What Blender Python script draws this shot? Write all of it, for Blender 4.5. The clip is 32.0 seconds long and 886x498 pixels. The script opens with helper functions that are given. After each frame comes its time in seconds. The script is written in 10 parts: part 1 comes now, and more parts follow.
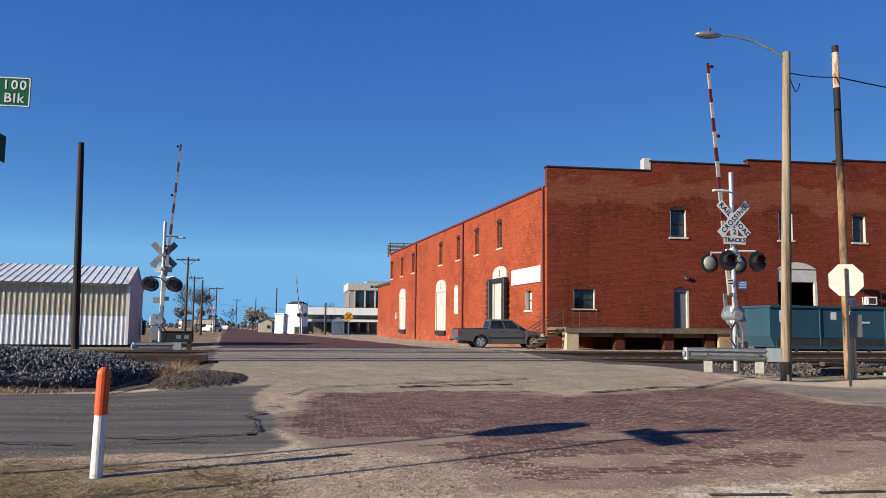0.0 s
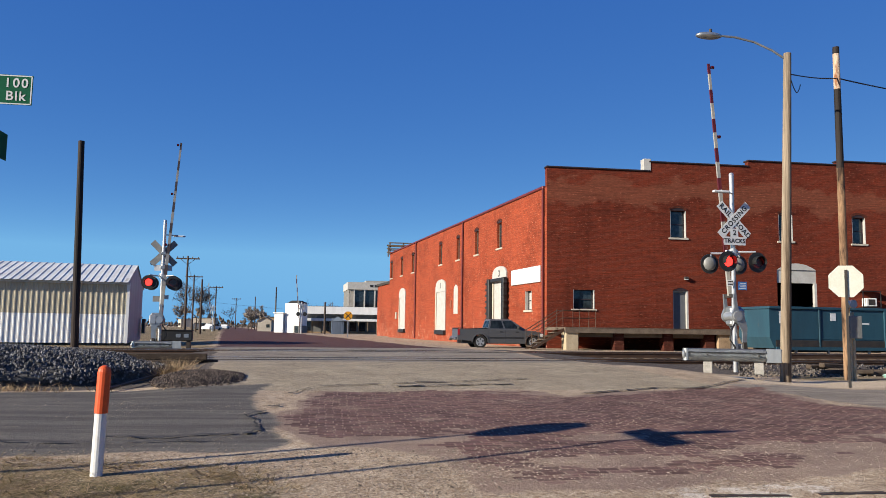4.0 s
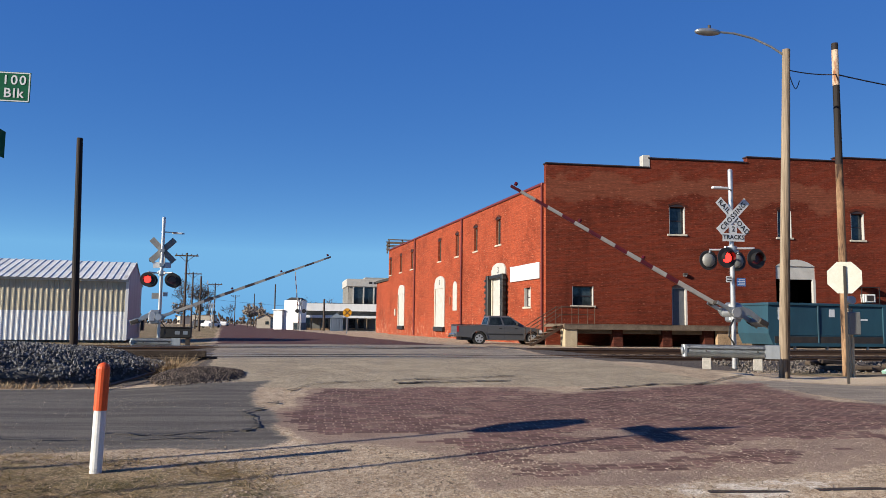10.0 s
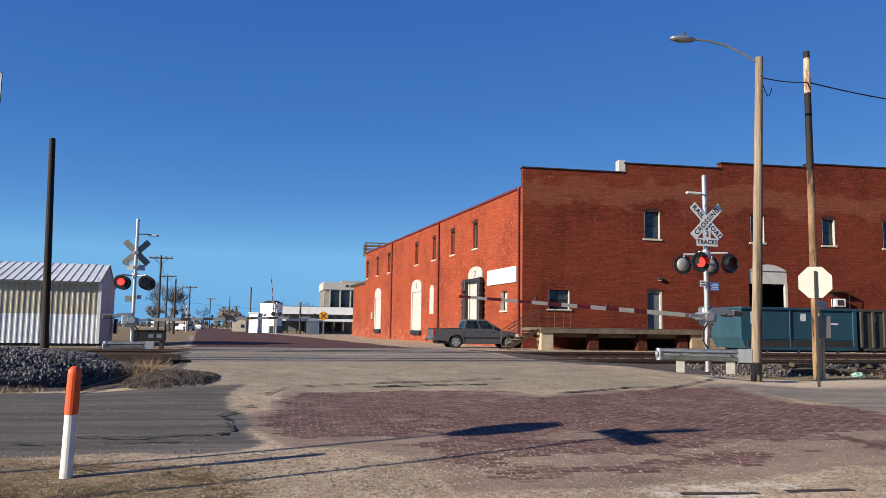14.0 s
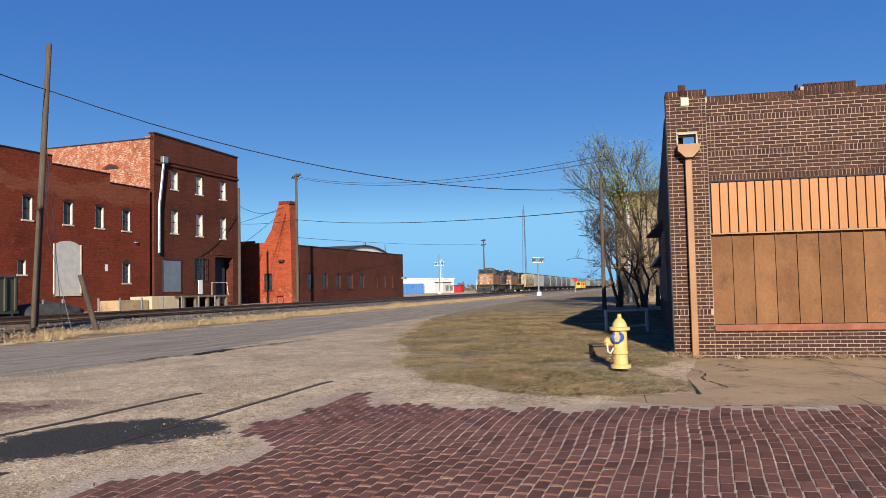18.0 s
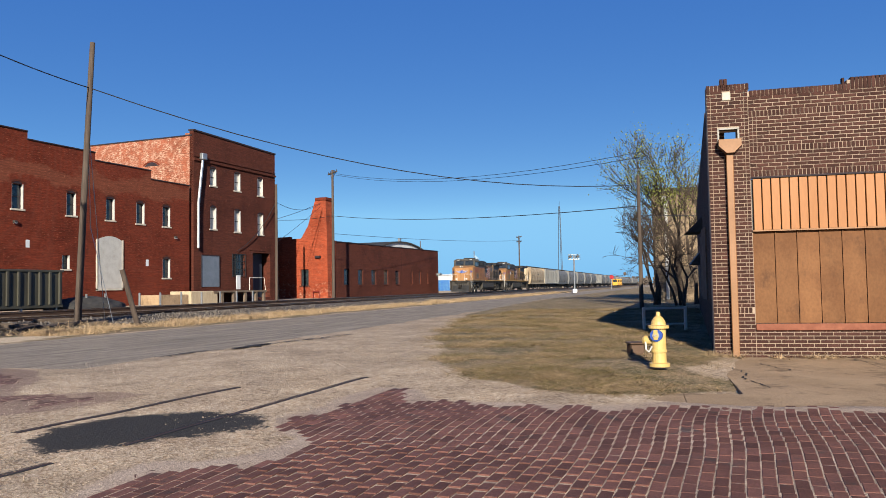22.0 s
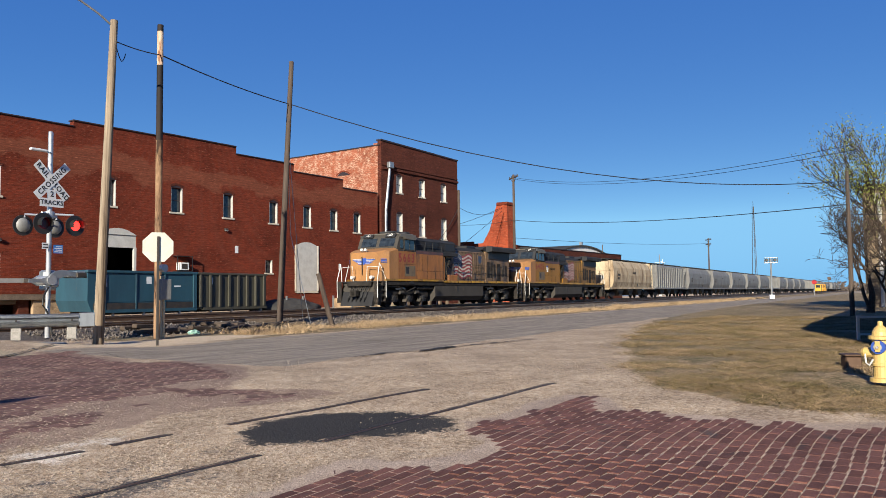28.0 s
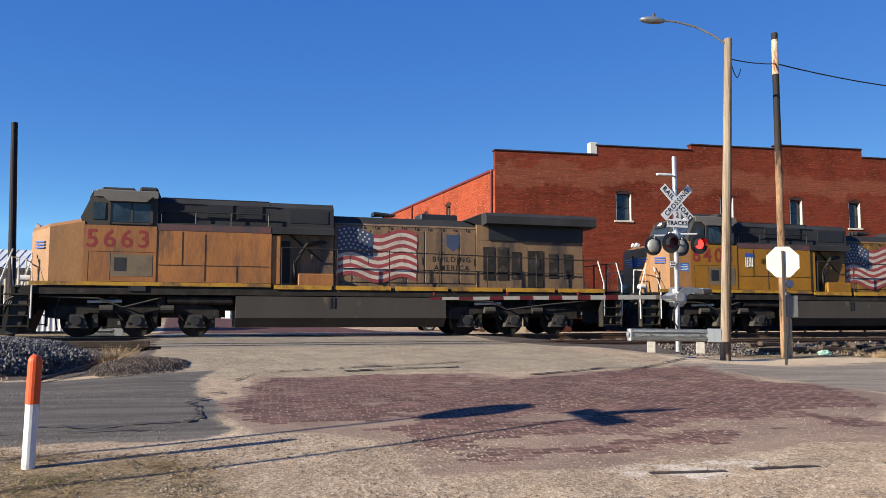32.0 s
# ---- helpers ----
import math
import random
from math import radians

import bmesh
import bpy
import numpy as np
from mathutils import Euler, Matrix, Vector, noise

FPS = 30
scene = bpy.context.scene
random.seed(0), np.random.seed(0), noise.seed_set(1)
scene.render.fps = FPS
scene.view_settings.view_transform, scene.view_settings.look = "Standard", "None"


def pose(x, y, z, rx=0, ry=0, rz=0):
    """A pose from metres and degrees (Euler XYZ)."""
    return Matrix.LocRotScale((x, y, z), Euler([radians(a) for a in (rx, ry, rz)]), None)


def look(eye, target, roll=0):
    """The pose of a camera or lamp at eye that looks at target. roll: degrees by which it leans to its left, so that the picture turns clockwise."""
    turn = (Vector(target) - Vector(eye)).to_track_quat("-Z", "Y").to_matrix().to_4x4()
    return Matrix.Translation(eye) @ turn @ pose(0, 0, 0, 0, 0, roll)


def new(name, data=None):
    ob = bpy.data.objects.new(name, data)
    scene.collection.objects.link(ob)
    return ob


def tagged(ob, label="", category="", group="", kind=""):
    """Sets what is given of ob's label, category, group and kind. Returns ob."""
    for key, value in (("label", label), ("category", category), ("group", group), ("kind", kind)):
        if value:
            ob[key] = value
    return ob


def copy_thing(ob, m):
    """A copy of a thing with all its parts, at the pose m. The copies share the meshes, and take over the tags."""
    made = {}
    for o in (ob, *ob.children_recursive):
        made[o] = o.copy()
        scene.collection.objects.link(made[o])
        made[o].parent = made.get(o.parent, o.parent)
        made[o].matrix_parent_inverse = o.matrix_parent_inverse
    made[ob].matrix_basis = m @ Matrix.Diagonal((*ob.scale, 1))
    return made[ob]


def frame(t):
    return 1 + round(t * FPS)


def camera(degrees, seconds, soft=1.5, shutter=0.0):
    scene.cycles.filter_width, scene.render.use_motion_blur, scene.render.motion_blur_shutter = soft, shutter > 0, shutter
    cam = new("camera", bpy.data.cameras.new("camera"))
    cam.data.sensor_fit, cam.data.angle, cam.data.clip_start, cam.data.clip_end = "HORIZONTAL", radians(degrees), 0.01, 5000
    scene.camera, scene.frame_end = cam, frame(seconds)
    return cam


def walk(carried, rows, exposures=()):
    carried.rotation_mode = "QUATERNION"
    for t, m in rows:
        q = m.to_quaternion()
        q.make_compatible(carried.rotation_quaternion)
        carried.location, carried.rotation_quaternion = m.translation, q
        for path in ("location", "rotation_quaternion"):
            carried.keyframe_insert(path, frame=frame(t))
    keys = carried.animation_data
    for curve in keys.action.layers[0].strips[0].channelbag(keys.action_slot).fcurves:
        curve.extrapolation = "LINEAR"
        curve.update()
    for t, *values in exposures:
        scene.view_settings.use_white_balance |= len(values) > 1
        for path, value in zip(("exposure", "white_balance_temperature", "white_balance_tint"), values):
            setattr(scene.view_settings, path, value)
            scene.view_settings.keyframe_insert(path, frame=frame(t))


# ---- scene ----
# The eye's path: seconds, x, y, yaw, pitch, roll; the eye stands 1.6 m up.
PATH = [
    (0.0, 0.48, 0.15, -8.16, 5.87, 0.59),
    (0.5, 0.47, 0.15, -8.10, 5.87, 0.63),
    (1.0, 0.47, 0.15, -8.05, 5.85, 0.69),
    (1.5, 0.47, 0.15, -8.06, 5.87, 0.73),
    (2.0, 0.47, 0.15, -8.11, 5.91, 0.76),
    (2.5, 0.47, 0.15, -8.16, 5.94, 0.77),
    (3.0, 0.47, 0.15, -8.20, 5.94, 0.78),
    (3.5, 0.47, 0.15, -8.20, 5.90, 0.80),
    (5.5, 0.46, 0.15, -8.14, 5.65, 0.84),
    (6.0, 0.47, 0.15, -8.16, 5.54, 0.86),
    (6.5, 0.47, 0.15, -8.17, 5.43, 0.87),
    (7.0, 0.47, 0.15, -8.17, 5.34, 0.86),
    (7.5, 0.47, 0.15, -8.16, 5.32, 0.84),
    (8.0, 0.47, 0.16, -8.16, 5.31, 0.81),
    (8.5, 0.47, 0.16, -8.17, 5.32, 0.78),
    (9.0, 0.48, 0.15, -8.20, 5.40, 0.75),
    (9.5, 0.47, 0.15, -8.23, 5.49, 0.73),
    (10.0, 0.47, 0.15, -8.26, 5.61, 0.73),
    (10.5, 0.47, 0.15, -8.24, 5.69, 0.74),
    (11.0, 0.47, 0.15, -8.20, 5.80, 0.74),
    (11.5, 0.47, 0.15, -8.18, 5.85, 0.75),
    (12.0, 0.48, 0.15, -8.18, 5.87, 0.76),
    (12.5, 0.48, 0.15, -8.18, 5.88, 0.78),
    (13.0, 0.47, 0.15, -8.19, 5.90, 0.82),
    (13.5, 0.47, 0.15, -8.29, 5.89, 0.89),
    (15.5, 0.53, -0.08, -32.31, 5.47, -0.77),
    (16.0, 0.50, -0.18, -45.20, 4.79, -0.83),
    (16.5, 0.45, -0.27, -55.90, 4.16, -0.95),
    (17.0, 0.40, -0.32, -63.86, 3.64, -1.11),
    (17.5, 0.36, -0.36, -68.66, 3.23, -1.24),
    (18.0, 0.34, -0.37, -70.87, 2.99, -1.30),
    (18.5, 0.33, -0.38, -71.45, 2.88, -1.30),
    (19.0, 0.33, -0.38, -71.27, 2.84, -1.26),
    (19.5, 0.33, -0.37, -70.94, 2.83, -1.21),
    (20.0, 0.34, -0.37, -70.54, 2.81, -1.15),
    (20.5, 0.35, -0.36, -70.12, 2.81, -1.11),
    (21.0, 0.35, -0.35, -69.58, 2.78, -1.07),
    (21.5, 0.36, -0.35, -68.93, 2.77, -1.03),
    (22.0, 0.37, -0.34, -68.29, 2.78, -0.98),
    (22.5, 0.38, -0.33, -67.53, 2.79, -0.95),
    (23.0, 0.39, -0.32, -66.70, 2.79, -0.91),
    (23.5, 0.40, -0.31, -65.83, 2.83, -0.89),
    (24.0, 0.40, -0.30, -64.94, 2.89, -0.89),
    (24.5, 0.40, -0.30, -64.07, 2.95, -0.91),
    (26.5, 0.44, -0.25, -59.74, 3.13, -0.68),
    (27.0, 0.44, -0.24, -58.38, 3.20, -0.66),
    (27.5, 0.45, -0.23, -56.87, 3.26, -0.63),
    (28.0, 0.46, -0.20, -55.09, 3.27, -0.60),
    (28.5, 0.49, -0.17, -52.58, 3.32, -0.59),
    (29.0, 0.51, -0.14, -48.95, 3.45, -0.62),
    (29.5, 0.54, -0.10, -43.91, 3.69, -0.68),
    (30.0, 0.57, -0.06, -37.40, 4.03, -0.69),
    (30.5, 0.58, -0.01, -29.95, 4.37, -0.56),
    (31.0, 0.58, 0.07, -22.83, 4.51, -0.30),
    (31.5, 0.56, 0.14, -16.47, 4.63, -0.05),
    (32.0, 0.54, 0.19, -11.88, 4.68, 0.14),
]


def aim(x, y, yaw, pitch, roll):
    a, p = radians(yaw), radians(pitch)
    eye = Vector((x, y, 1.6))
    return look(eye, eye + Vector((-math.sin(a) * math.cos(p), math.cos(a) * math.cos(p), math.sin(p))), roll)


cam = camera(59.15, 32.0, soft=0.6)
walk(cam, [(t, aim(*row)) for t, *row in PATH], exposures=[(0.0, 0.87), (13.5, 0.87), (18.0, 0.95), (28.5, 0.95), (30.5, 0.92), (32.0, 1.17)])

# ---- light ----
SUN_AZ, SUN_EL = 249.0, 21.0   # degrees, clockwise from +y
world = bpy.data.worlds.new("sky")
scene.world = world
world.use_nodes = True
wn = world.node_tree
sky = wn.nodes.new("ShaderNodeTexSky")
sky.sky_type, sky.sun_disc = "NISHITA", False
sky.sun_elevation, sky.sun_rotation = radians(SUN_EL), radians(SUN_AZ)
sky.altitude, sky.air_density, sky.dust_density, sky.ozone_density = 380, 1.0, 0.0, 4.0
wn.nodes["Background"].inputs["Strength"].default_value = 0.062
# a clear, dry winter sky: deep azure, paler towards the horizon and even all round
rgb, joined = wn.nodes.new("ShaderNodeSeparateColor"), wn.nodes.new("ShaderNodeCombineColor")
wn.links.new(sky.outputs[0], rgb.inputs[0])


def sky_math(op, a, b):
    n = wn.nodes.new("ShaderNodeMath")
    n.operation = op
    for sock, v in zip(n.inputs, (a, b)):
        if hasattr(v, "node"):
            wn.links.new(v, sock)
        else:
            sock.default_value = v
    return n.outputs[0]


paleness = sky_math("MINIMUM", sky_math("DIVIDE", rgb.outputs[1], rgb.outputs[2]), 0.8)
for at, gain, pale_power, power in zip(joined.inputs, (1.2, 3.72, 6.28), (2.93, 2.27, 0.98), (0.56, 0.355, 0.193)):
    tint = sky_math("MULTIPLY", sky_math("POWER", paleness, pale_power), sky_math("POWER", rgb.outputs[2], power))
    wn.links.new(sky_math("MULTIPLY", tint, gain), at)
wn.links.new(joined.outputs[0], wn.nodes["Background"].inputs["Color"])
sun = new("sun", bpy.data.lights.new("sun", "SUN"))
sun.data.energy, sun.data.angle, sun.data.color = 5.0, radians(0.53), (1.0, 0.915, 0.76)
_d = Vector((math.sin(radians(SUN_AZ)) * math.cos(radians(SUN_EL)), math.cos(radians(SUN_AZ)) * math.cos(radians(SUN_EL)), math.sin(radians(SUN_EL))))
sun.matrix_world = look(_d * 100, (0, 0, 0))

# ---- materials ----


def nodes_of(name):
    m = bpy.data.materials.new(name)
    m.use_nodes = True
    t = m.node_tree
    return m, t, t.nodes["Principled BSDF"]


def add(t, kind, **values):
    n = t.nodes.new(kind)
    for k, v in values.items():
        n.inputs[k].default_value = v
    return n


def mixed(t, fac, a, b, blend="MIX"):
    """A colour mix; fac, a and b are sockets or plain values."""
    n = t.nodes.new("ShaderNodeMix")
    n.data_type, n.blend_type = "RGBA", blend
    for sock, v in ((n.inputs[0], fac), (n.inputs[6], a), (n.inputs[7], b)):
        if hasattr(v, "node"):
            t.links.new(v, sock)
        elif isinstance(v, (int, float)):
            sock.default_value = v
        else:
            sock.default_value = (*v[:3], 1)
    return n.outputs[2]


def ramp(t, fac, lo, hi):
    n = t.nodes.new("ShaderNodeMapRange")
    n.interpolation_type = "SMOOTHSTEP"
    n.inputs[1].default_value, n.inputs[2].default_value = lo, hi
    t.links.new(fac, n.inputs[0])
    return n.outputs[0]


def arith(t, op, a, b):
    n = t.nodes.new("ShaderNodeMath")
    n.operation = op
    for sock, v in ((n.inputs[0], a), (n.inputs[1], b)):
        if hasattr(v, "node"):
            t.links.new(v, sock)
        else:
            sock.default_value = v
    return n.outputs[0]


def coords(t, scale=(1, 1, 1)):
    tc, mp = t.nodes.new("ShaderNodeTexCoord"), t.nodes.new("ShaderNodeMapping")
    mp.inputs["Scale"].default_value = scale
    t.links.new(tc.outputs["Object"], mp.inputs[0])
    return mp.outputs[0]


def noisy(t, co, scale, detail=4.0, rough=0.6):
    n = add(t, "ShaderNodeTexNoise", Scale=scale, Detail=detail, Roughness=rough)
    t.links.new(co, n.inputs["Vector"])
    return n.outputs[0]


def bumped(t, bsdf, height, strength, distance=0.02):
    b = add(t, "ShaderNodeBump", Strength=strength, Distance=distance)
    t.links.new(height, b.inputs["Height"])
    t.links.new(b.outputs[0], bsdf.inputs["Normal"])


def mat(name, c1, c2=None, rough=0.7, metal=0.0, scale=1.5, fine=30.0, grain=None, bump=0.15, dist=0.01, streak=1.0,
        dirt=None, dirt_at=(0.55, 0.7), dirt_scale=2.0, random=0.0, island=0.0):
    """A surface of two close colours with grain, relief and, where given, patches of dirt or wear."""
    m, t, b = nodes_of(name)
    co = coords(t, (1, 1, streak))
    grain = (0.28 if rough > 0.84 else 0.07) if grain is None else grain
    c2 = c2 or [v * 0.7 for v in c1]
    big, small = noisy(t, co, scale), noisy(t, co, fine, 3)
    col = mixed(t, ramp(t, big, 0.3, 0.7), c1, c2)
    if dirt:
        col = mixed(t, ramp(t, noisy(t, co, dirt_scale, 6, 0.7), *dirt_at), col, dirt)
    val = ramp(t, small, 0.2, 0.8)
    g = arith(t, "ADD", arith(t, "MULTIPLY", val, 2 * grain), 1 - grain)
    if random or island:
        info = t.nodes.new("ShaderNodeObjectInfo" if random else "ShaderNodeNewGeometry")
        r = info.outputs["Random" if random else "Random Per Island"]
        g = arith(t, "MULTIPLY", g, arith(t, "ADD", arith(t, "MULTIPLY", r, 2 * (random or island)), 1 - (random or island)))
    h = t.nodes.new("ShaderNodeHueSaturation")
    t.links.new(arith(t, "MULTIPLY", g, 0.75), h.inputs["Value"])
    t.links.new(col, h.inputs["Color"])
    t.links.new(h.outputs[0], b.inputs["Base Color"])
    rr = arith(t, "ADD", arith(t, "MULTIPLY", big, 0.2), rough - 0.1)
    t.links.new(rr, b.inputs["Roughness"])
    b.inputs["Metallic"].default_value = metal
    if rough > 0.69:
        b.inputs["Specular IOR Level"].default_value = 0.15
    if bump:
        bumped(t, b, small, bump, dist)
    return m


def brickwork(name, c1, c2, mortar, length=0.21, course=0.0677, joint=0.007, pale=(0.45, 0.33, 0.26), pale_at=(0.62, 0.75), pale_low=0.0, band=None):
    """Fired brick laid in courses along the object's x and z, with worn paint, streaks and spalled patches. band: (z, colour) of a worn paint edge."""
    m, t, b = nodes_of(name)
    tc = t.nodes.new("ShaderNodeTexCoord")
    sep, com = t.nodes.new("ShaderNodeSeparateXYZ"), t.nodes.new("ShaderNodeCombineXYZ")
    t.links.new(tc.outputs["Object"], sep.inputs[0])
    t.links.new(arith(t, "ADD", sep.outputs[0], sep.outputs[1]), com.inputs[0])
    t.links.new(sep.outputs[2], com.inputs[1])
    br = t.nodes.new("ShaderNodeTexBrick")
    for k, v in (("Color1", (*c1, 1)), ("Color2", (*c2, 1)), ("Mortar", (*mortar, 1)), ("Scale", 1.0), ("Mortar Size", joint), ("Mortar Smooth", 0.15),
                 ("Bias", 0.0), ("Brick Width", length), ("Row Height", course)):
        br.inputs[k].default_value = v
    t.links.new(com.outputs[0], br.inputs["Vector"])
    co = tc.outputs["Object"]
    big, mid, fine = noisy(t, co, 0.3, 6, 0.68), noisy(t, co, 1.7, 6, 0.7), noisy(t, co, 40, 2)
    courses = noisy(t, coords(t, (0.5, 0.5, 15.0)), 1.0, 3, 0.75)
    dashes = noisy(t, coords(t, (4.0, 4.0, 15.0)), 1.0, 2, 0.7)
    drips = noisy(t, coords(t, (1, 1, 0.06)), 1.3, 4)
    dark, light = [v * 0.5 for v in c2], [v * 1.3 for v in c1]
    col = mixed(t, arith(t, "MULTIPLY", ramp(t, big, 0.42, 0.68), 0.6), br.outputs[0], dark)
    col = mixed(t, arith(t, "MULTIPLY", ramp(t, mid, 0.5, 0.34), 0.3), col, light)
    col = mixed(t, arith(t, "MULTIPLY", ramp(t, drips, 0.58, 0.75), 0.35), col, dark)
    if band:
        z, colour = band
        edge = arith(t, "ADD", sep.outputs[2], arith(t, "MULTIPLY", arith(t, "SUBTRACT", noisy(t, coords(t, (0.6, 0.6, 1.0)), 0.35, 6, 0.65), 0.5), 5.0))
        worn = arith(t, "MULTIPLY", ramp(t, edge, z - 0.25, z + 0.05), ramp(t, edge, z + 1.45, z + 1.15))
        col = mixed(t, arith(t, "MULTIPLY", worn, 0.6), col, colour)
    wear = ramp(t, arith(t, "SUBTRACT", mid, arith(t, "MULTIPLY", sep.outputs[2], pale_low)), *pale_at)
    col = mixed(t, arith(t, "MULTIPLY", wear, arith(t, "MULTIPLY", ramp(t, dashes, 0.4, 0.6), 0.75)), col, pale)
    col = mixed(t, arith(t, "MULTIPLY", arith(t, "MULTIPLY", ramp(t, dashes, 0.62, 0.68), ramp(t, big, 0.4, 0.6)), 0.55), col, pale)
    h = t.nodes.new("ShaderNodeHueSaturation")
    value = arith(t, "ADD", arith(t, "ADD", arith(t, "MULTIPLY", ramp(t, courses, 0.25, 0.75), 0.42), arith(t, "MULTIPLY", ramp(t, dashes, 0.25, 0.75), 0.3)), arith(t, "ADD", arith(t, "MULTIPLY", fine, 0.4), 0.18))
    t.links.new(value, h.inputs["Value"])
    t.links.new(col, h.inputs["Color"])
    t.links.new(h.outputs[0], b.inputs["Base Color"])
    b.inputs["Roughness"].default_value = 0.88
    b.inputs["Specular IOR Level"].default_value = 0.15
    bumped(t, b, arith(t, "SUBTRACT", arith(t, "MULTIPLY", fine, 0.4), br.outputs[1]), 0.5, 0.01)
    return m


def glowing(name, colour, strength):
    m, t, b = nodes_of(name)
    b.inputs["Base Color"].default_value = (*colour, 1)
    b.inputs["Emission Color"].default_value = (*colour, 1)
    b.inputs["Emission Strength"].default_value = strength
    return m


def glassy(name, tint=(0.02, 0.03, 0.035), rough=0.06):
    m, t, b = nodes_of(name)
    co = coords(t)
    t.links.new(mixed(t, ramp(t, noisy(t, co, 3.0), 0.35, 0.7), tint, [v * 2.5 for v in tint]), b.inputs["Base Color"])
    b.inputs["Roughness"].default_value = rough
    b.inputs["IOR"].default_value = 1.5
    return m


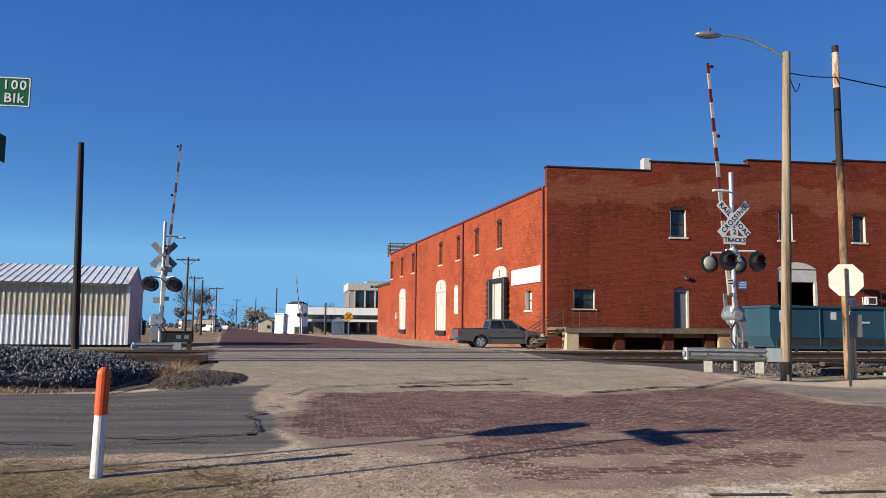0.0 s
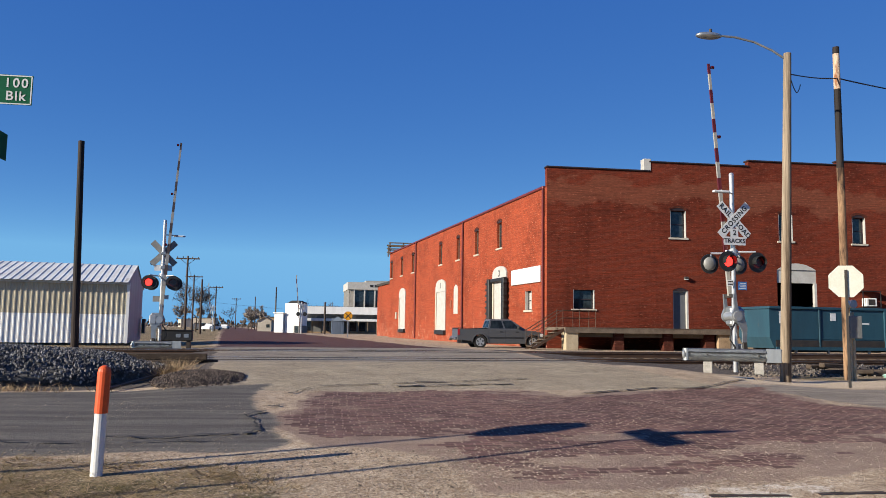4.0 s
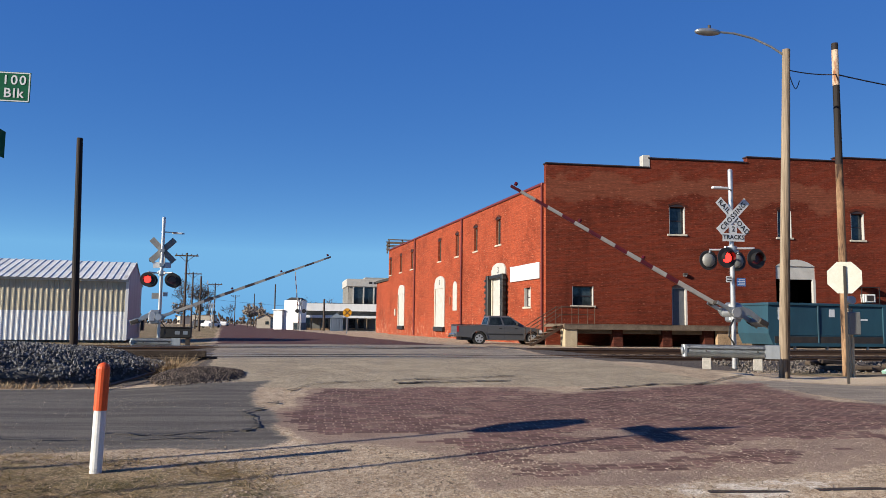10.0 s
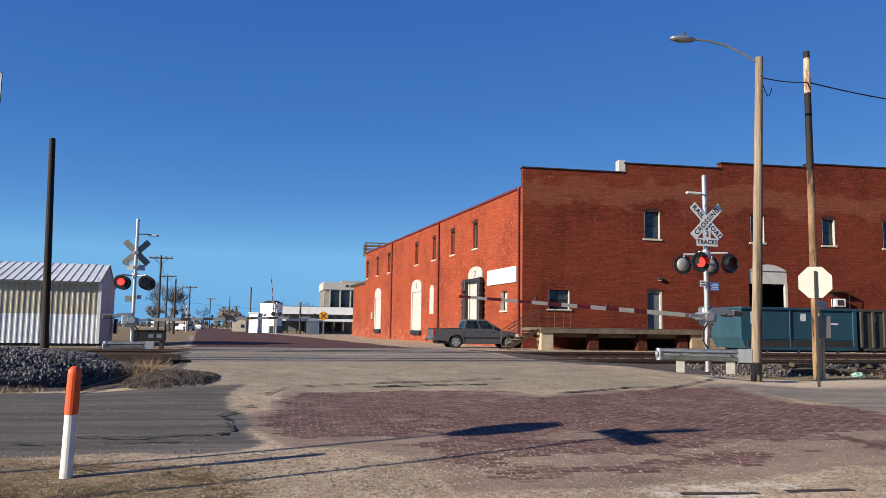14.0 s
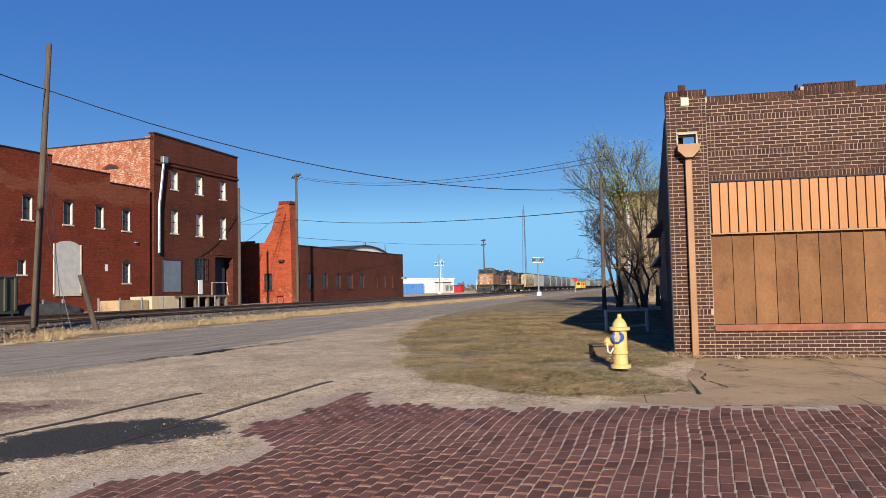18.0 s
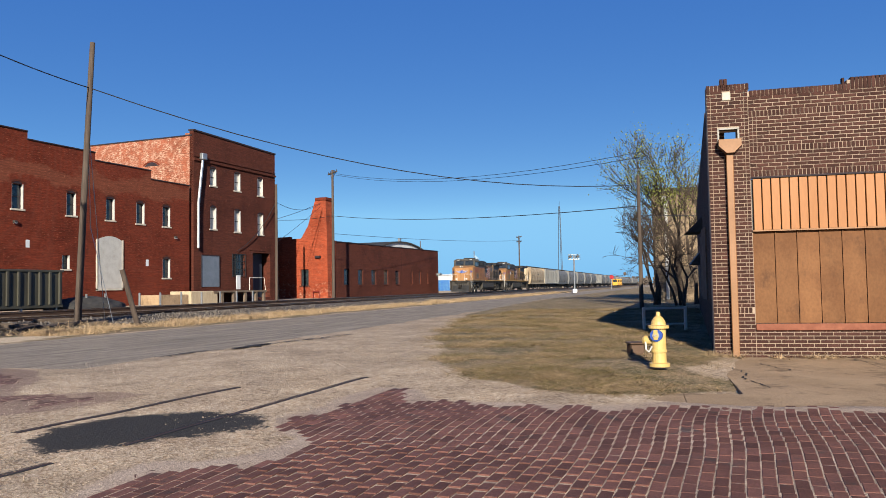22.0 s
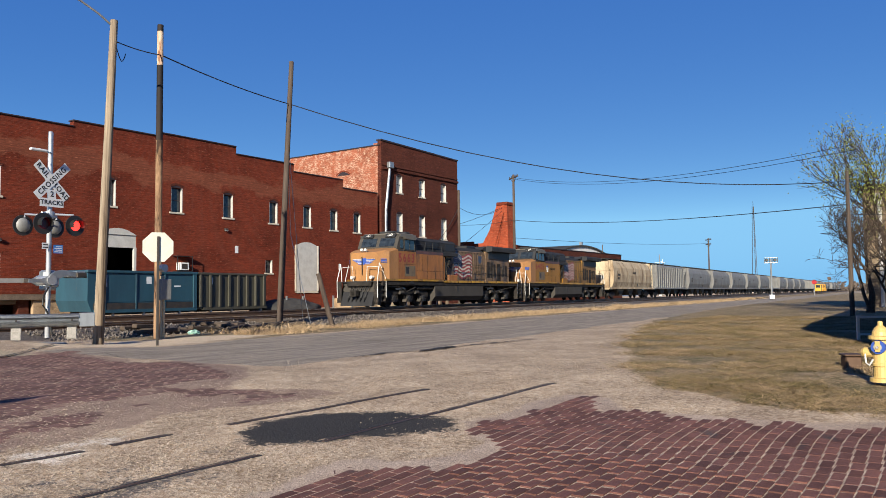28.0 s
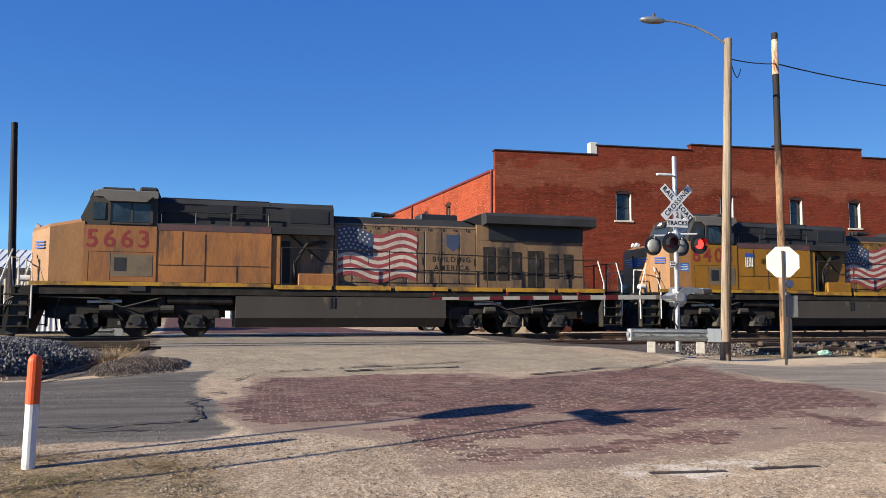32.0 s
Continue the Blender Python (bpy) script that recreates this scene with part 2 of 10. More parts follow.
M = {
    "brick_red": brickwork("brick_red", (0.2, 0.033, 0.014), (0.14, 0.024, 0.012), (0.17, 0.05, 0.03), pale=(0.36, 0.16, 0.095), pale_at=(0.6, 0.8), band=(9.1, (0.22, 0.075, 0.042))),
    # brick_red's hue about twice as bright: sunlight put into the colour
    "brick_orange_lit": brickwork("brick_orange_lit", (0.385, 0.07, 0.028), (0.29, 0.052, 0.022), (0.33, 0.1, 0.055), pale=(0.6, 0.34, 0.24), pale_at=(0.44, 0.6), pale_low=0.04),
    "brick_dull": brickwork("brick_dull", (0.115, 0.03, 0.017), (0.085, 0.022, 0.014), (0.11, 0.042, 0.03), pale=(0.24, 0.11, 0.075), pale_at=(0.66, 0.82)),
    # pale patched brick, brightened throughout for walls that face the sun
    "brick_pale_lit": brickwork("brick_pale_lit", (0.36, 0.1, 0.05), (0.31, 0.085, 0.045), (0.36, 0.2, 0.14), pale=(0.62, 0.42, 0.31), pale_at=(0.42, 0.6)),
    "brick_tan": brickwork("brick_tan", (0.3, 0.22, 0.14), (0.24, 0.17, 0.11), (0.34, 0.28, 0.2), pale=(0.4, 0.33, 0.25)),
    # dark brick with the north side's shade mixed into brick and mortar
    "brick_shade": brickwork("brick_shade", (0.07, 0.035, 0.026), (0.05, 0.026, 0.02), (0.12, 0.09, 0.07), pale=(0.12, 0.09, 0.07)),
    "mortar": mat("mortar", (0.42, 0.325, 0.25), (0.34, 0.26, 0.2), 0.95, fine=60, bump=0.4),
    "brick_piece": mat("brick_piece", (0.052, 0.024, 0.019), (0.072, 0.031, 0.024), 0.85, scale=6, fine=90, bump=0.4, random=0.3),
    "brick_rest": mat("brick_rest", (0.052, 0.024, 0.019), (0.072, 0.031, 0.024), 0.85, scale=6, fine=90, bump=0.4, island=0.3),
    "paver": mat("paver", (0.172, 0.078, 0.06), (0.122, 0.058, 0.048), 0.75, scale=3, fine=70, bump=0.5, grain=0.34, random=0.3, dirt=(0.075, 0.059, 0.054), dirt_at=(0.56, 0.7), dirt_scale=2.6),
    "paver_rest": mat("paver_rest", (0.172, 0.078, 0.06), (0.122, 0.058, 0.048), 0.75, scale=3, fine=70, bump=0.5, grain=0.34, island=0.3, dirt=(0.075, 0.059, 0.054), dirt_at=(0.56, 0.7), dirt_scale=2.6),
    "paver_worn": mat("paver_worn", (0.182, 0.104, 0.086), (0.135, 0.078, 0.068), 0.82, scale=1.2, fine=60, bump=0.35, grain=0.35, island=0.3, dirt=(0.28, 0.2, 0.155), dirt_at=(0.48, 0.76), dirt_scale=2.0),
    "loose_stone": mat("loose_stone", (0.4, 0.32, 0.245), (0.27, 0.21, 0.16), 0.9, scale=6, fine=60, bump=0.2, island=0.5),
    "white_paint": mat("white_paint", (0.56, 0.545, 0.51), (0.47, 0.455, 0.42), 0.6, scale=2, grain=0.12, dirt=(0.38, 0.33, 0.28), dirt_at=(0.6, 0.8)),
    "cream_trim": mat("cream_trim", (0.62, 0.55, 0.45), (0.5, 0.44, 0.36), 0.75, scale=3),
    "coping": mat("coping", (0.05, 0.035, 0.04), (0.03, 0.025, 0.03), 0.75),
    "coping_red": mat("coping_red", (0.17, 0.022, 0.02), (0.13, 0.018, 0.018), 0.5),
    "glass_dark": glassy("glass_dark", (0.014, 0.019, 0.022)),
    "glass_blue": glassy("glass_blue", (0.012, 0.016, 0.02), 0.04),
    "galvanised": mat("galvanised", (0.5, 0.52, 0.53), (0.38, 0.4, 0.41), 0.42, 0.75, scale=5, fine=40, bump=0.08, streak=0.4),
    "aluminium": mat("aluminium", (0.66, 0.67, 0.68), (0.52, 0.53, 0.54), 0.38, 0.7, scale=4, bump=0.05),
    "steel_dark": mat("steel_dark", (0.045, 0.042, 0.04), (0.075, 0.06, 0.05), 0.6, 0.4, scale=3, dirt=(0.14, 0.08, 0.045), dirt_at=(0.6, 0.8)),
    "black": mat("black", (0.012, 0.012, 0.013), (0.02, 0.02, 0.02), 0.55),
    "rubber": mat("rubber", (0.02, 0.02, 0.02), (0.035, 0.033, 0.03), 0.85),
    "rail_steel": mat("rail_steel", (0.13, 0.075, 0.045), (0.09, 0.05, 0.032), 0.6, 0.5, scale=2),
    "rail_shine": mat("rail_shine", (0.6, 0.58, 0.55), (0.45, 0.42, 0.4), 0.3, 0.95, scale=2),
    "tie_wood": mat("tie_wood", (0.07, 0.05, 0.038), (0.11, 0.085, 0.065), 0.9, scale=4, fine=30, bump=0.5, random=0.3),
    "ballast": mat("ballast", (0.19, 0.165, 0.145), (0.1, 0.085, 0.075), 0.92, scale=8, fine=35, bump=0.7, island=0.55),
    "stone_blue": mat("stone_blue", (0.2, 0.195, 0.195), (0.11, 0.107, 0.107), 0.88, scale=10, fine=60, bump=0.4, island=0.6),
    "stone_pale": mat("stone_pale", (0.36, 0.29, 0.22), (0.25, 0.2, 0.15), 0.9, scale=10, fine=60, bump=0.3, island=0.5),
    "concrete": mat("concrete", (0.45, 0.32, 0.2), (0.35, 0.245, 0.15), 0.9, scale=0.9, fine=50, bump=0.4, grain=0.35, dirt=(0.2, 0.14, 0.09), dirt_at=(0.5, 0.7)),
    "concrete_grey": mat("concrete_grey", (0.42, 0.4, 0.37), (0.33, 0.31, 0.28), 0.9, scale=1.2, fine=50, bump=0.3),
    "pole_pale": mat("pole_pale", (0.38, 0.305, 0.225), (0.2, 0.15, 0.105), 0.9, scale=3.5, fine=35, bump=0.6, grain=0.35, streak=0.04, dirt=(0.08, 0.055, 0.038), dirt_at=(0.52, 0.66), dirt_scale=4.0),
    "pole_brown": mat("pole_brown", (0.115, 0.088, 0.07), (0.07, 0.052, 0.043), 0.9, scale=2.5, fine=35, bump=0.5, streak=0.06),
    "pole_orange": mat("pole_orange", (0.4, 0.25, 0.145), (0.14, 0.08, 0.05), 0.88, scale=3, fine=30, bump=0.5, grain=0.3, streak=0.2, dirt=(0.055, 0.034, 0.025), dirt_at=(0.48, 0.56), dirt_scale=1.7),
    "pole_bleached": mat("pole_bleached", (0.72, 0.64, 0.54), (0.5, 0.3, 0.17), 0.85, scale=2.5, fine=30, bump=0.4, grain=0.25, streak=0.25, dirt=(0.3, 0.13, 0.06), dirt_at=(0.5, 0.62), dirt_scale=1.9),
    "pole_tar": mat("pole_tar", (0.022, 0.019, 0.018), (0.05, 0.035, 0.03), 0.7, scale=3, streak=0.06, bump=0.3),
    "timber_pale": mat("timber_pale", (0.55, 0.45, 0.31), (0.45, 0.36, 0.24), 0.85, scale=3, fine=40, streak=0.3),
    "timber_old": mat("timber_old", (0.2, 0.155, 0.115), (0.14, 0.105, 0.08), 0.92, scale=3, fine=40, bump=0.4),
    "sign_white": mat("sign_white", (0.74, 0.75, 0.76), (0.66, 0.67, 0.68), 0.45, scale=3, bump=0.03),
    "sign_back": mat("sign_back", (0.74, 0.74, 0.64), (0.66, 0.66, 0.56), 0.5, 0.1, scale=3, bump=0.03),
    "sign_dull": mat("sign_dull", (0.3, 0.3, 0.29), (0.22, 0.22, 0.21), 0.6, 0.1, scale=3, bump=0.03),
    "sign_green": mat("sign_green", (0.001, 0.11, 0.052), (0.001, 0.095, 0.045), 0.75, scale=3, bump=0.02),
    "sign_blue": mat("sign_blue", (0.02, 0.16, 0.5), (0.02, 0.13, 0.44), 0.4, scale=3, bump=0.02),
    "sign_red": mat("sign_red", (0.42, 0.012, 0.018), (0.36, 0.01, 0.015), 0.42, scale=3, bump=0.02),
    "sign_yellow": mat("sign_yellow", (0.75, 0.36, 0.01), (0.68, 0.32, 0.01), 0.45, scale=3, bump=0.02),
    "arm_red": mat("arm_red", (0.13, 0.01, 0.012), (0.09, 0.008, 0.01), 0.42, scale=3, bump=0.02),
    "arm_white": mat("arm_white", (0.42, 0.4, 0.36), (0.34, 0.32, 0.29), 0.55, scale=3, bump=0.03),
    "arm_shade": mat("arm_shade", (0.03, 0.026, 0.032), (0.05, 0.03, 0.035), 0.6, scale=3, bump=0.02),
    "arm_grey": mat("arm_grey", (0.3, 0.3, 0.3), (0.22, 0.22, 0.22), 0.6, scale=3, bump=0.02),
    "lamp_red": glowing("lamp_red", (1.0, 0.02, 0.015), 3.0),
    "lens_red": mat("lens_red", (0.09, 0.005, 0.006), (0.06, 0.004, 0.005), 0.2, scale=6, bump=0.1),
    "orange_cap": mat("orange_cap", (0.78, 0.1, 0.012), (0.7, 0.085, 0.01), 0.5, scale=3, bump=0.03),
    "plastic_white": mat("plastic_white", (0.82, 0.82, 0.8), (0.72, 0.71, 0.68), 0.45, scale=3, bump=0.03),
    "hydrant_yellow": mat("hydrant_yellow", (0.66, 0.46, 0.16), (0.58, 0.39, 0.125), 0.5, scale=5, bump=0.1, dirt=(0.5, 0.32, 0.12), dirt_at=(0.62, 0.8)),
    "panel_orange": mat("panel_orange", (0.39, 0.15, 0.034), (0.335, 0.128, 0.028), 0.6, scale=1.0, fine=30, bump=0.06, streak=0.2),
    "board_brown": mat("board_brown", (0.215, 0.1, 0.043), (0.165, 0.074, 0.033), 0.72, scale=1.6, fine=25, bump=0.15, random=0.12, streak=0.7, grain=0.12, dirt=(0.115, 0.055, 0.028), dirt_at=(0.52, 0.75), dirt_scale=2.3),
    "sill_red": mat("sill_red", (0.3, 0.115, 0.07), (0.22, 0.08, 0.05), 0.8, scale=5),
    "pipe_orange": mat("pipe_orange", (0.31, 0.145, 0.056), (0.26, 0.12, 0.045), 0.6, scale=2),
    "sheet_white": mat("sheet_white", (0.95, 0.95, 0.93), (0.84, 0.84, 0.82), 0.5, 0.0, scale=1.2, streak=0.2),
    # the shed's white sheeting, greyed to hold the gable's shade
    "gable_shaded": mat("gable_shaded", (0.55, 0.53, 0.5), (0.46, 0.44, 0.42), 0.6, scale=1.2, streak=0.2),
    "hut_grey": mat("hut_grey", (0.3, 0.36, 0.43), (0.24, 0.29, 0.35), 0.5, 0.2, scale=1.2, streak=0.2),
    "sheet_tan": mat("sheet_tan", (0.6, 0.54, 0.4), (0.5, 0.45, 0.33), 0.55, 0.0, scale=1.2, streak=0.2),
    "sheet_roof": mat("sheet_roof", (0.74, 0.75, 0.75), (0.6, 0.61, 0.61), 0.7, 0.0, scale=0.8),
    "dumpster_blue": mat("dumpster_blue", (0.022, 0.08, 0.115), (0.016, 0.058, 0.088), 0.55, scale=1.2, streak=0.3, dirt=(0.11, 0.07, 0.045), dirt_at=(0.64, 0.8)),
    "dumpster_olive": mat("dumpster_olive", (0.07, 0.066, 0.045), (0.05, 0.046, 0.034), 0.65, scale=1.2, streak=0.3, dirt=(0.12, 0.065, 0.035), dirt_at=(0.62, 0.78)),
    "car_grey": mat("car_grey", (0.125, 0.125, 0.13), (0.11, 0.11, 0.115), 0.35, 0.3, scale=1, bump=0.0),
    "chrome": mat("chrome", (0.75, 0.75, 0.75), (0.65, 0.65, 0.65), 0.18, 0.95, bump=0.0),
    "loco_yellow_old": mat("loco_yellow_old", (0.395, 0.155, 0.034), (0.26, 0.1, 0.027), 0.6, scale=0.7, fine=18, bump=0.06, streak=0.25, grain=0.18, dirt=(0.13, 0.063, 0.03), dirt_at=(0.48, 0.7), dirt_scale=1.3),
    "loco_yellow": mat("loco_yellow", (0.35, 0.155, 0.004), (0.26, 0.115, 0.004), 0.55, scale=0.7, fine=18, bump=0.05, streak=0.35, grain=0.14, dirt=(0.16, 0.08, 0.012), dirt_at=(0.55, 0.82)),
    "loco_nose": mat("loco_nose", (0.41, 0.2, 0.066), (0.32, 0.15, 0.05), 0.55, scale=0.7, fine=18, bump=0.05, streak=0.35, grain=0.14, dirt=(0.2, 0.11, 0.05), dirt_at=(0.5, 0.76), dirt_scale=0.9),
    "loco_hood_old": mat("loco_hood_old", (0.25, 0.152, 0.075), (0.165, 0.1, 0.053), 0.6, scale=0.9, fine=18, bump=0.06, streak=0.25, grain=0.15, dirt=(0.058, 0.042, 0.034), dirt_at=(0.46, 0.68), dirt_scale=1.3),
    "loco_hood": mat("loco_hood", (0.28, 0.135, 0.01), (0.2, 0.095, 0.01), 0.55, scale=0.9, fine=18, bump=0.05, streak=0.3, grain=0.14, dirt=(0.07, 0.048, 0.022), dirt_at=(0.48, 0.7), dirt_scale=1.1),
    "band_faded": mat("band_faded", (0.13, 0.05, 0.045), (0.09, 0.045, 0.042), 0.6, scale=0.9, streak=0.3, dirt=(0.05, 0.045, 0.045), dirt_at=(0.45, 0.65)),
    "loco_grey": mat("loco_grey", (0.042, 0.043, 0.046), (0.028, 0.028, 0.03), 0.75, scale=0.8, streak=0.4, dirt=(0.075, 0.06, 0.052), dirt_at=(0.6, 0.8)),
    "loco_cabgrey": mat("loco_cabgrey", (0.17, 0.155, 0.13), (0.13, 0.118, 0.1), 0.55, scale=0.8, dirt=(0.11, 0.09, 0.07), dirt_at=(0.55, 0.8)),
    "vent_olive": mat("vent_olive", (0.2, 0.15, 0.085), (0.15, 0.11, 0.065), 0.6, scale=0.9, dirt=(0.1, 0.075, 0.05), dirt_at=(0.5, 0.75)),
    "loco_tank": mat("loco_tank", (0.07, 0.063, 0.055), (0.06, 0.055, 0.048), 0.7, scale=0.9, streak=0.5, dirt=(0.15, 0.11, 0.08), dirt_at=(0.55, 0.75)),
    "loco_truck": mat("loco_truck", (0.04, 0.035, 0.031), (0.02, 0.018, 0.016), 0.75, scale=3, grain=0.2, dirt=(0.1, 0.078, 0.06), dirt_at=(0.55, 0.72)),
    "stripe_yellow": mat("stripe_yellow", (0.5, 0.27, 0.02), (0.36, 0.18, 0.02), 0.5, grain=0.2, dirt=(0.12, 0.07, 0.03), dirt_at=(0.5, 0.7), dirt_scale=1.5),
    "rail_white": mat("rail_white", (0.75, 0.74, 0.7), (0.6, 0.58, 0.54), 0.5),
    "number_red": mat("number_red", (0.27, 0.028, 0.02), (0.21, 0.022, 0.018), 0.55),
    "flag_red": mat("flag_red", (0.34, 0.055, 0.055), (0.25, 0.045, 0.045), 0.6, grain=0.2, dirt=(0.14, 0.05, 0.04), dirt_at=(0.5, 0.75)),
    "flag_white": mat("flag_white", (0.62, 0.54, 0.46), (0.48, 0.41, 0.34), 0.6, grain=0.15, dirt=(0.25, 0.19, 0.15), dirt_at=(0.52, 0.75)),
    "flag_blue": mat("flag_blue", (0.045, 0.07, 0.13), (0.035, 0.055, 0.1), 0.6),
    "wing_blue": mat("wing_blue", (0.03, 0.09, 0.4), (0.025, 0.075, 0.34), 0.5),
    "hopper_tan": mat("hopper_tan", (0.6, 0.5, 0.35), (0.45, 0.35, 0.23), 0.75, scale=0.8, streak=0.3, grain=0.15, dirt=(0.24, 0.16, 0.095), dirt_at=(0.46, 0.68), dirt_scale=1.0),
    "hopper_grey": mat("hopper_grey", (0.21, 0.212, 0.205), (0.155, 0.156, 0.152), 0.65, scale=0.8, streak=0.35, grain=0.15, dirt=(0.13, 0.112, 0.1), dirt_at=(0.5, 0.74), dirt_scale=1.0),
    "bark": mat("bark", (0.09, 0.066, 0.05), (0.055, 0.042, 0.034), 0.95, scale=8, fine=50, bump=0.6),
    "leaf_spring": mat("leaf_spring", (0.16, 0.2, 0.03), (0.22, 0.23, 0.045), 0.7, scale=3, bump=0.0, island=0.35),
    "twig_pale": mat("twig_pale", (0.4, 0.33, 0.26), (0.28, 0.23, 0.18), 0.95, scale=3, bump=0.0, island=0.35),
    "twig_haze": mat("twig_haze", (0.14, 0.11, 0.09), (0.1, 0.08, 0.066), 0.95, scale=3, bump=0.0, island=0.3),
    "grass_dry": mat("grass_dry", (0.5, 0.36, 0.215), (0.36, 0.25, 0.145), 0.9, scale=2, bump=0.0, island=0.4),
    "grass_green": mat("grass_green", (0.15, 0.12, 0.046), (0.33, 0.235, 0.12), 0.9, scale=1.2, bump=0.0, island=0.5),
    "asphalt_tar": mat("asphalt_tar", (0.045, 0.043, 0.042), (0.07, 0.066, 0.062), 0.8, scale=2, fine=60, bump=0.6),
    "rubble": mat("rubble", (0.15, 0.118, 0.1), (0.085, 0.068, 0.06), 0.95, scale=6, bump=0.4, island=0.5),
    "hill": mat("hill", (0.1, 0.095, 0.07), (0.07, 0.065, 0.05), 1.0, scale=0.05, fine=1.0),
}

# ---- building helpers ----


def part(name, bm, material, parent=None, label="", smooth=False):
    """One mesh object from a bmesh, under a thing or a part."""
    me = bpy.data.meshes.new(name)
    bm.normal_update()
    bm.to_mesh(me)
    bm.free()
    me.materials.append(M[material] if isinstance(material, str) else material)
    if smooth:
        for p in me.polygons:
            p.use_smooth = True
    ob = new(name, me)
    if parent:
        ob.parent = parent
    return tagged(ob, label)


def thing(name, at=None, label="", category="", group="", kind=""):
    ob = new(name)
    ob.empty_display_size = 0.2
    if at is not None:
        ob.matrix_basis = at
    return tagged(ob, label, category, group, kind)


def box(bm, x0, x1, y0, y1, z0, z1, m=None, bevel=0.0):
    r = bmesh.ops.create_cube(bm, size=1.0, matrix=Matrix.LocRotScale(((x0 + x1) / 2, (y0 + y1) / 2, (z0 + z1) / 2), None, (abs(x1 - x0), abs(y1 - y0), abs(z1 - z0))))
    vs = r["verts"]
    if bevel:
        es = list({e for v in vs for e in v.link_edges})
        r = bmesh.ops.bevel(bm, geom=es, offset=bevel, segments=1, affect="EDGES", profile=0.5)
        vs = list({v for f in r["faces"] for v in f.verts} | {v for v in vs if v.is_valid})
    if m:
        bmesh.ops.transform(bm, matrix=m, verts=vs)
    return bm


def boxes(*rows, m=None, bevel=0.0):
    bm = bmesh.new()
    for r in rows:
        box(bm, *r, m=m, bevel=bevel)
    return bm


def tube(bm, a, b, r1, r2=None, n=10, caps=True):
    """A round bar from a to b."""
    a, b = Vector(a), Vector(b)
    d = b - a
    q = d.to_track_quat("Z", "Y").to_matrix().to_4x4()
    bmesh.ops.create_cone(bm, cap_ends=caps, segments=n, radius1=r1, radius2=r1 if r2 is None else r2, depth=d.length, matrix=Matrix.Translation((a + b) / 2) @ q)
    return bm


def rod(a, b, r1, r2=None, n=10):
    return tube(bmesh.new(), a, b, r1, r2, n)


def path_tube(bm, pts, r, n=6):
    """One bent bar through the points."""
    pts = [Vector(p) for p in pts]
    rings = []
    for i, p in enumerate(pts):
        d = (pts[min(i + 1, len(pts) - 1)] - pts[max(i - 1, 0)]).normalized()
        a = d.cross(Vector((0, 0, 1)) if abs(d.z) < 0.95 else Vector((0, 1, 0))).normalized()
        b = d.cross(a)
        rings.append([bm.verts.new(p + (a * math.cos(6.28318 * k / n) + b * math.sin(6.28318 * k / n)) * r) for k in range(n)])
    for p, q in zip(rings, rings[1:]):
        for k in range(n):
            bm.faces.new((p[k], p[(k + 1) % n], q[(k + 1) % n], q[k]))
    bm.faces.new(rings[0][::-1]), bm.faces.new(rings[-1])
    return bm


def prism(pts, y0, y1, m=None):
    """A solid with the outline pts (x, z), from y0 to y1."""
    bm = bmesh.new()
    f = bm.faces.new([bm.verts.new((x, y0, z)) for x, z in pts])
    r = bmesh.ops.extrude_face_region(bm, geom=[f])
    bmesh.ops.translate(bm, vec=(0, y1 - y0, 0), verts=[v for v in r["geom"] if isinstance(v, bmesh.types.BMVert)])
    bmesh.ops.recalc_face_normals(bm, faces=bm.faces)
    if m:
        bmesh.ops.transform(bm, matrix=m, verts=bm.verts)
    return bm


def lettering(text, size, material, parent, m, name="lettering", depth=0.004, spacing=1.0, bold=0.0):
    """Raised letters as a mesh, standing in the object's xz plane before m."""
    cu = bpy.data.curves.new(name, "FONT")
    cu.body, cu.size, cu.extrude, cu.align_x, cu.align_y, cu.space_character, cu.offset = text, size, depth, "CENTER", "CENTER", spacing, bold
    cu.resolution_u = 3
    tmp = bpy.data.objects.new(name, cu)
    scene.collection.objects.link(tmp)
    me = bpy.data.meshes.new_from_object(tmp.evaluated_get(bpy.context.evaluated_depsgraph_get()))
    bpy.data.objects.remove(tmp)
    bpy.data.curves.remove(cu)
    me.materials.clear()
    me.materials.append(M[material])
    me.transform(m @ pose(0, 0, 0, 90, 0, 0))
    ob = new(name, me)
    ob.parent = parent
    return ob


def ss(a, b, v):
    t = min(1.0, max(0.0, (v - a) / (b - a)))
    return t * t * (3 - 2 * t)


# ---- the lie of the land: u runs across the street, v across the tracks ----
TRACK_TURN = math.degrees(math.atan(0.09))
STREET_TURN = 7.45
TRACK_NEAR, TRACK_FAR, RAIL_NEAR, RAIL_FAR = 23.4, 28.0, 0.70, 0.80


def across(x, y):
    return x + 0.13 * y, y - 0.09 * x


def height(x, y):
    u, v = across(x, y)
    base = 0.38 * ss(2.0, 13.0, math.hypot(x, y))
    w = ss(-1.6, 0.5, u) * (1 - ss(11.2, 14.7, u))
    rise = w * (0.305 * ss(11.5, 20.5, v) + 0.1 * ss(24.3, 27.1, v)) + (1 - w) * 0.22 * ss(19.5, 22.0, v)
    return base + rise - w * 0.1 * ss(31, 40, v) - ss(1.8, -0.4, y) * (0.05 * ss(7.0, 9.5, x) + 0.11 * ss(9.6, 9.95, x + 0.13 * y)) * (1 - ss(24, 30, x))



# ---- ground ----


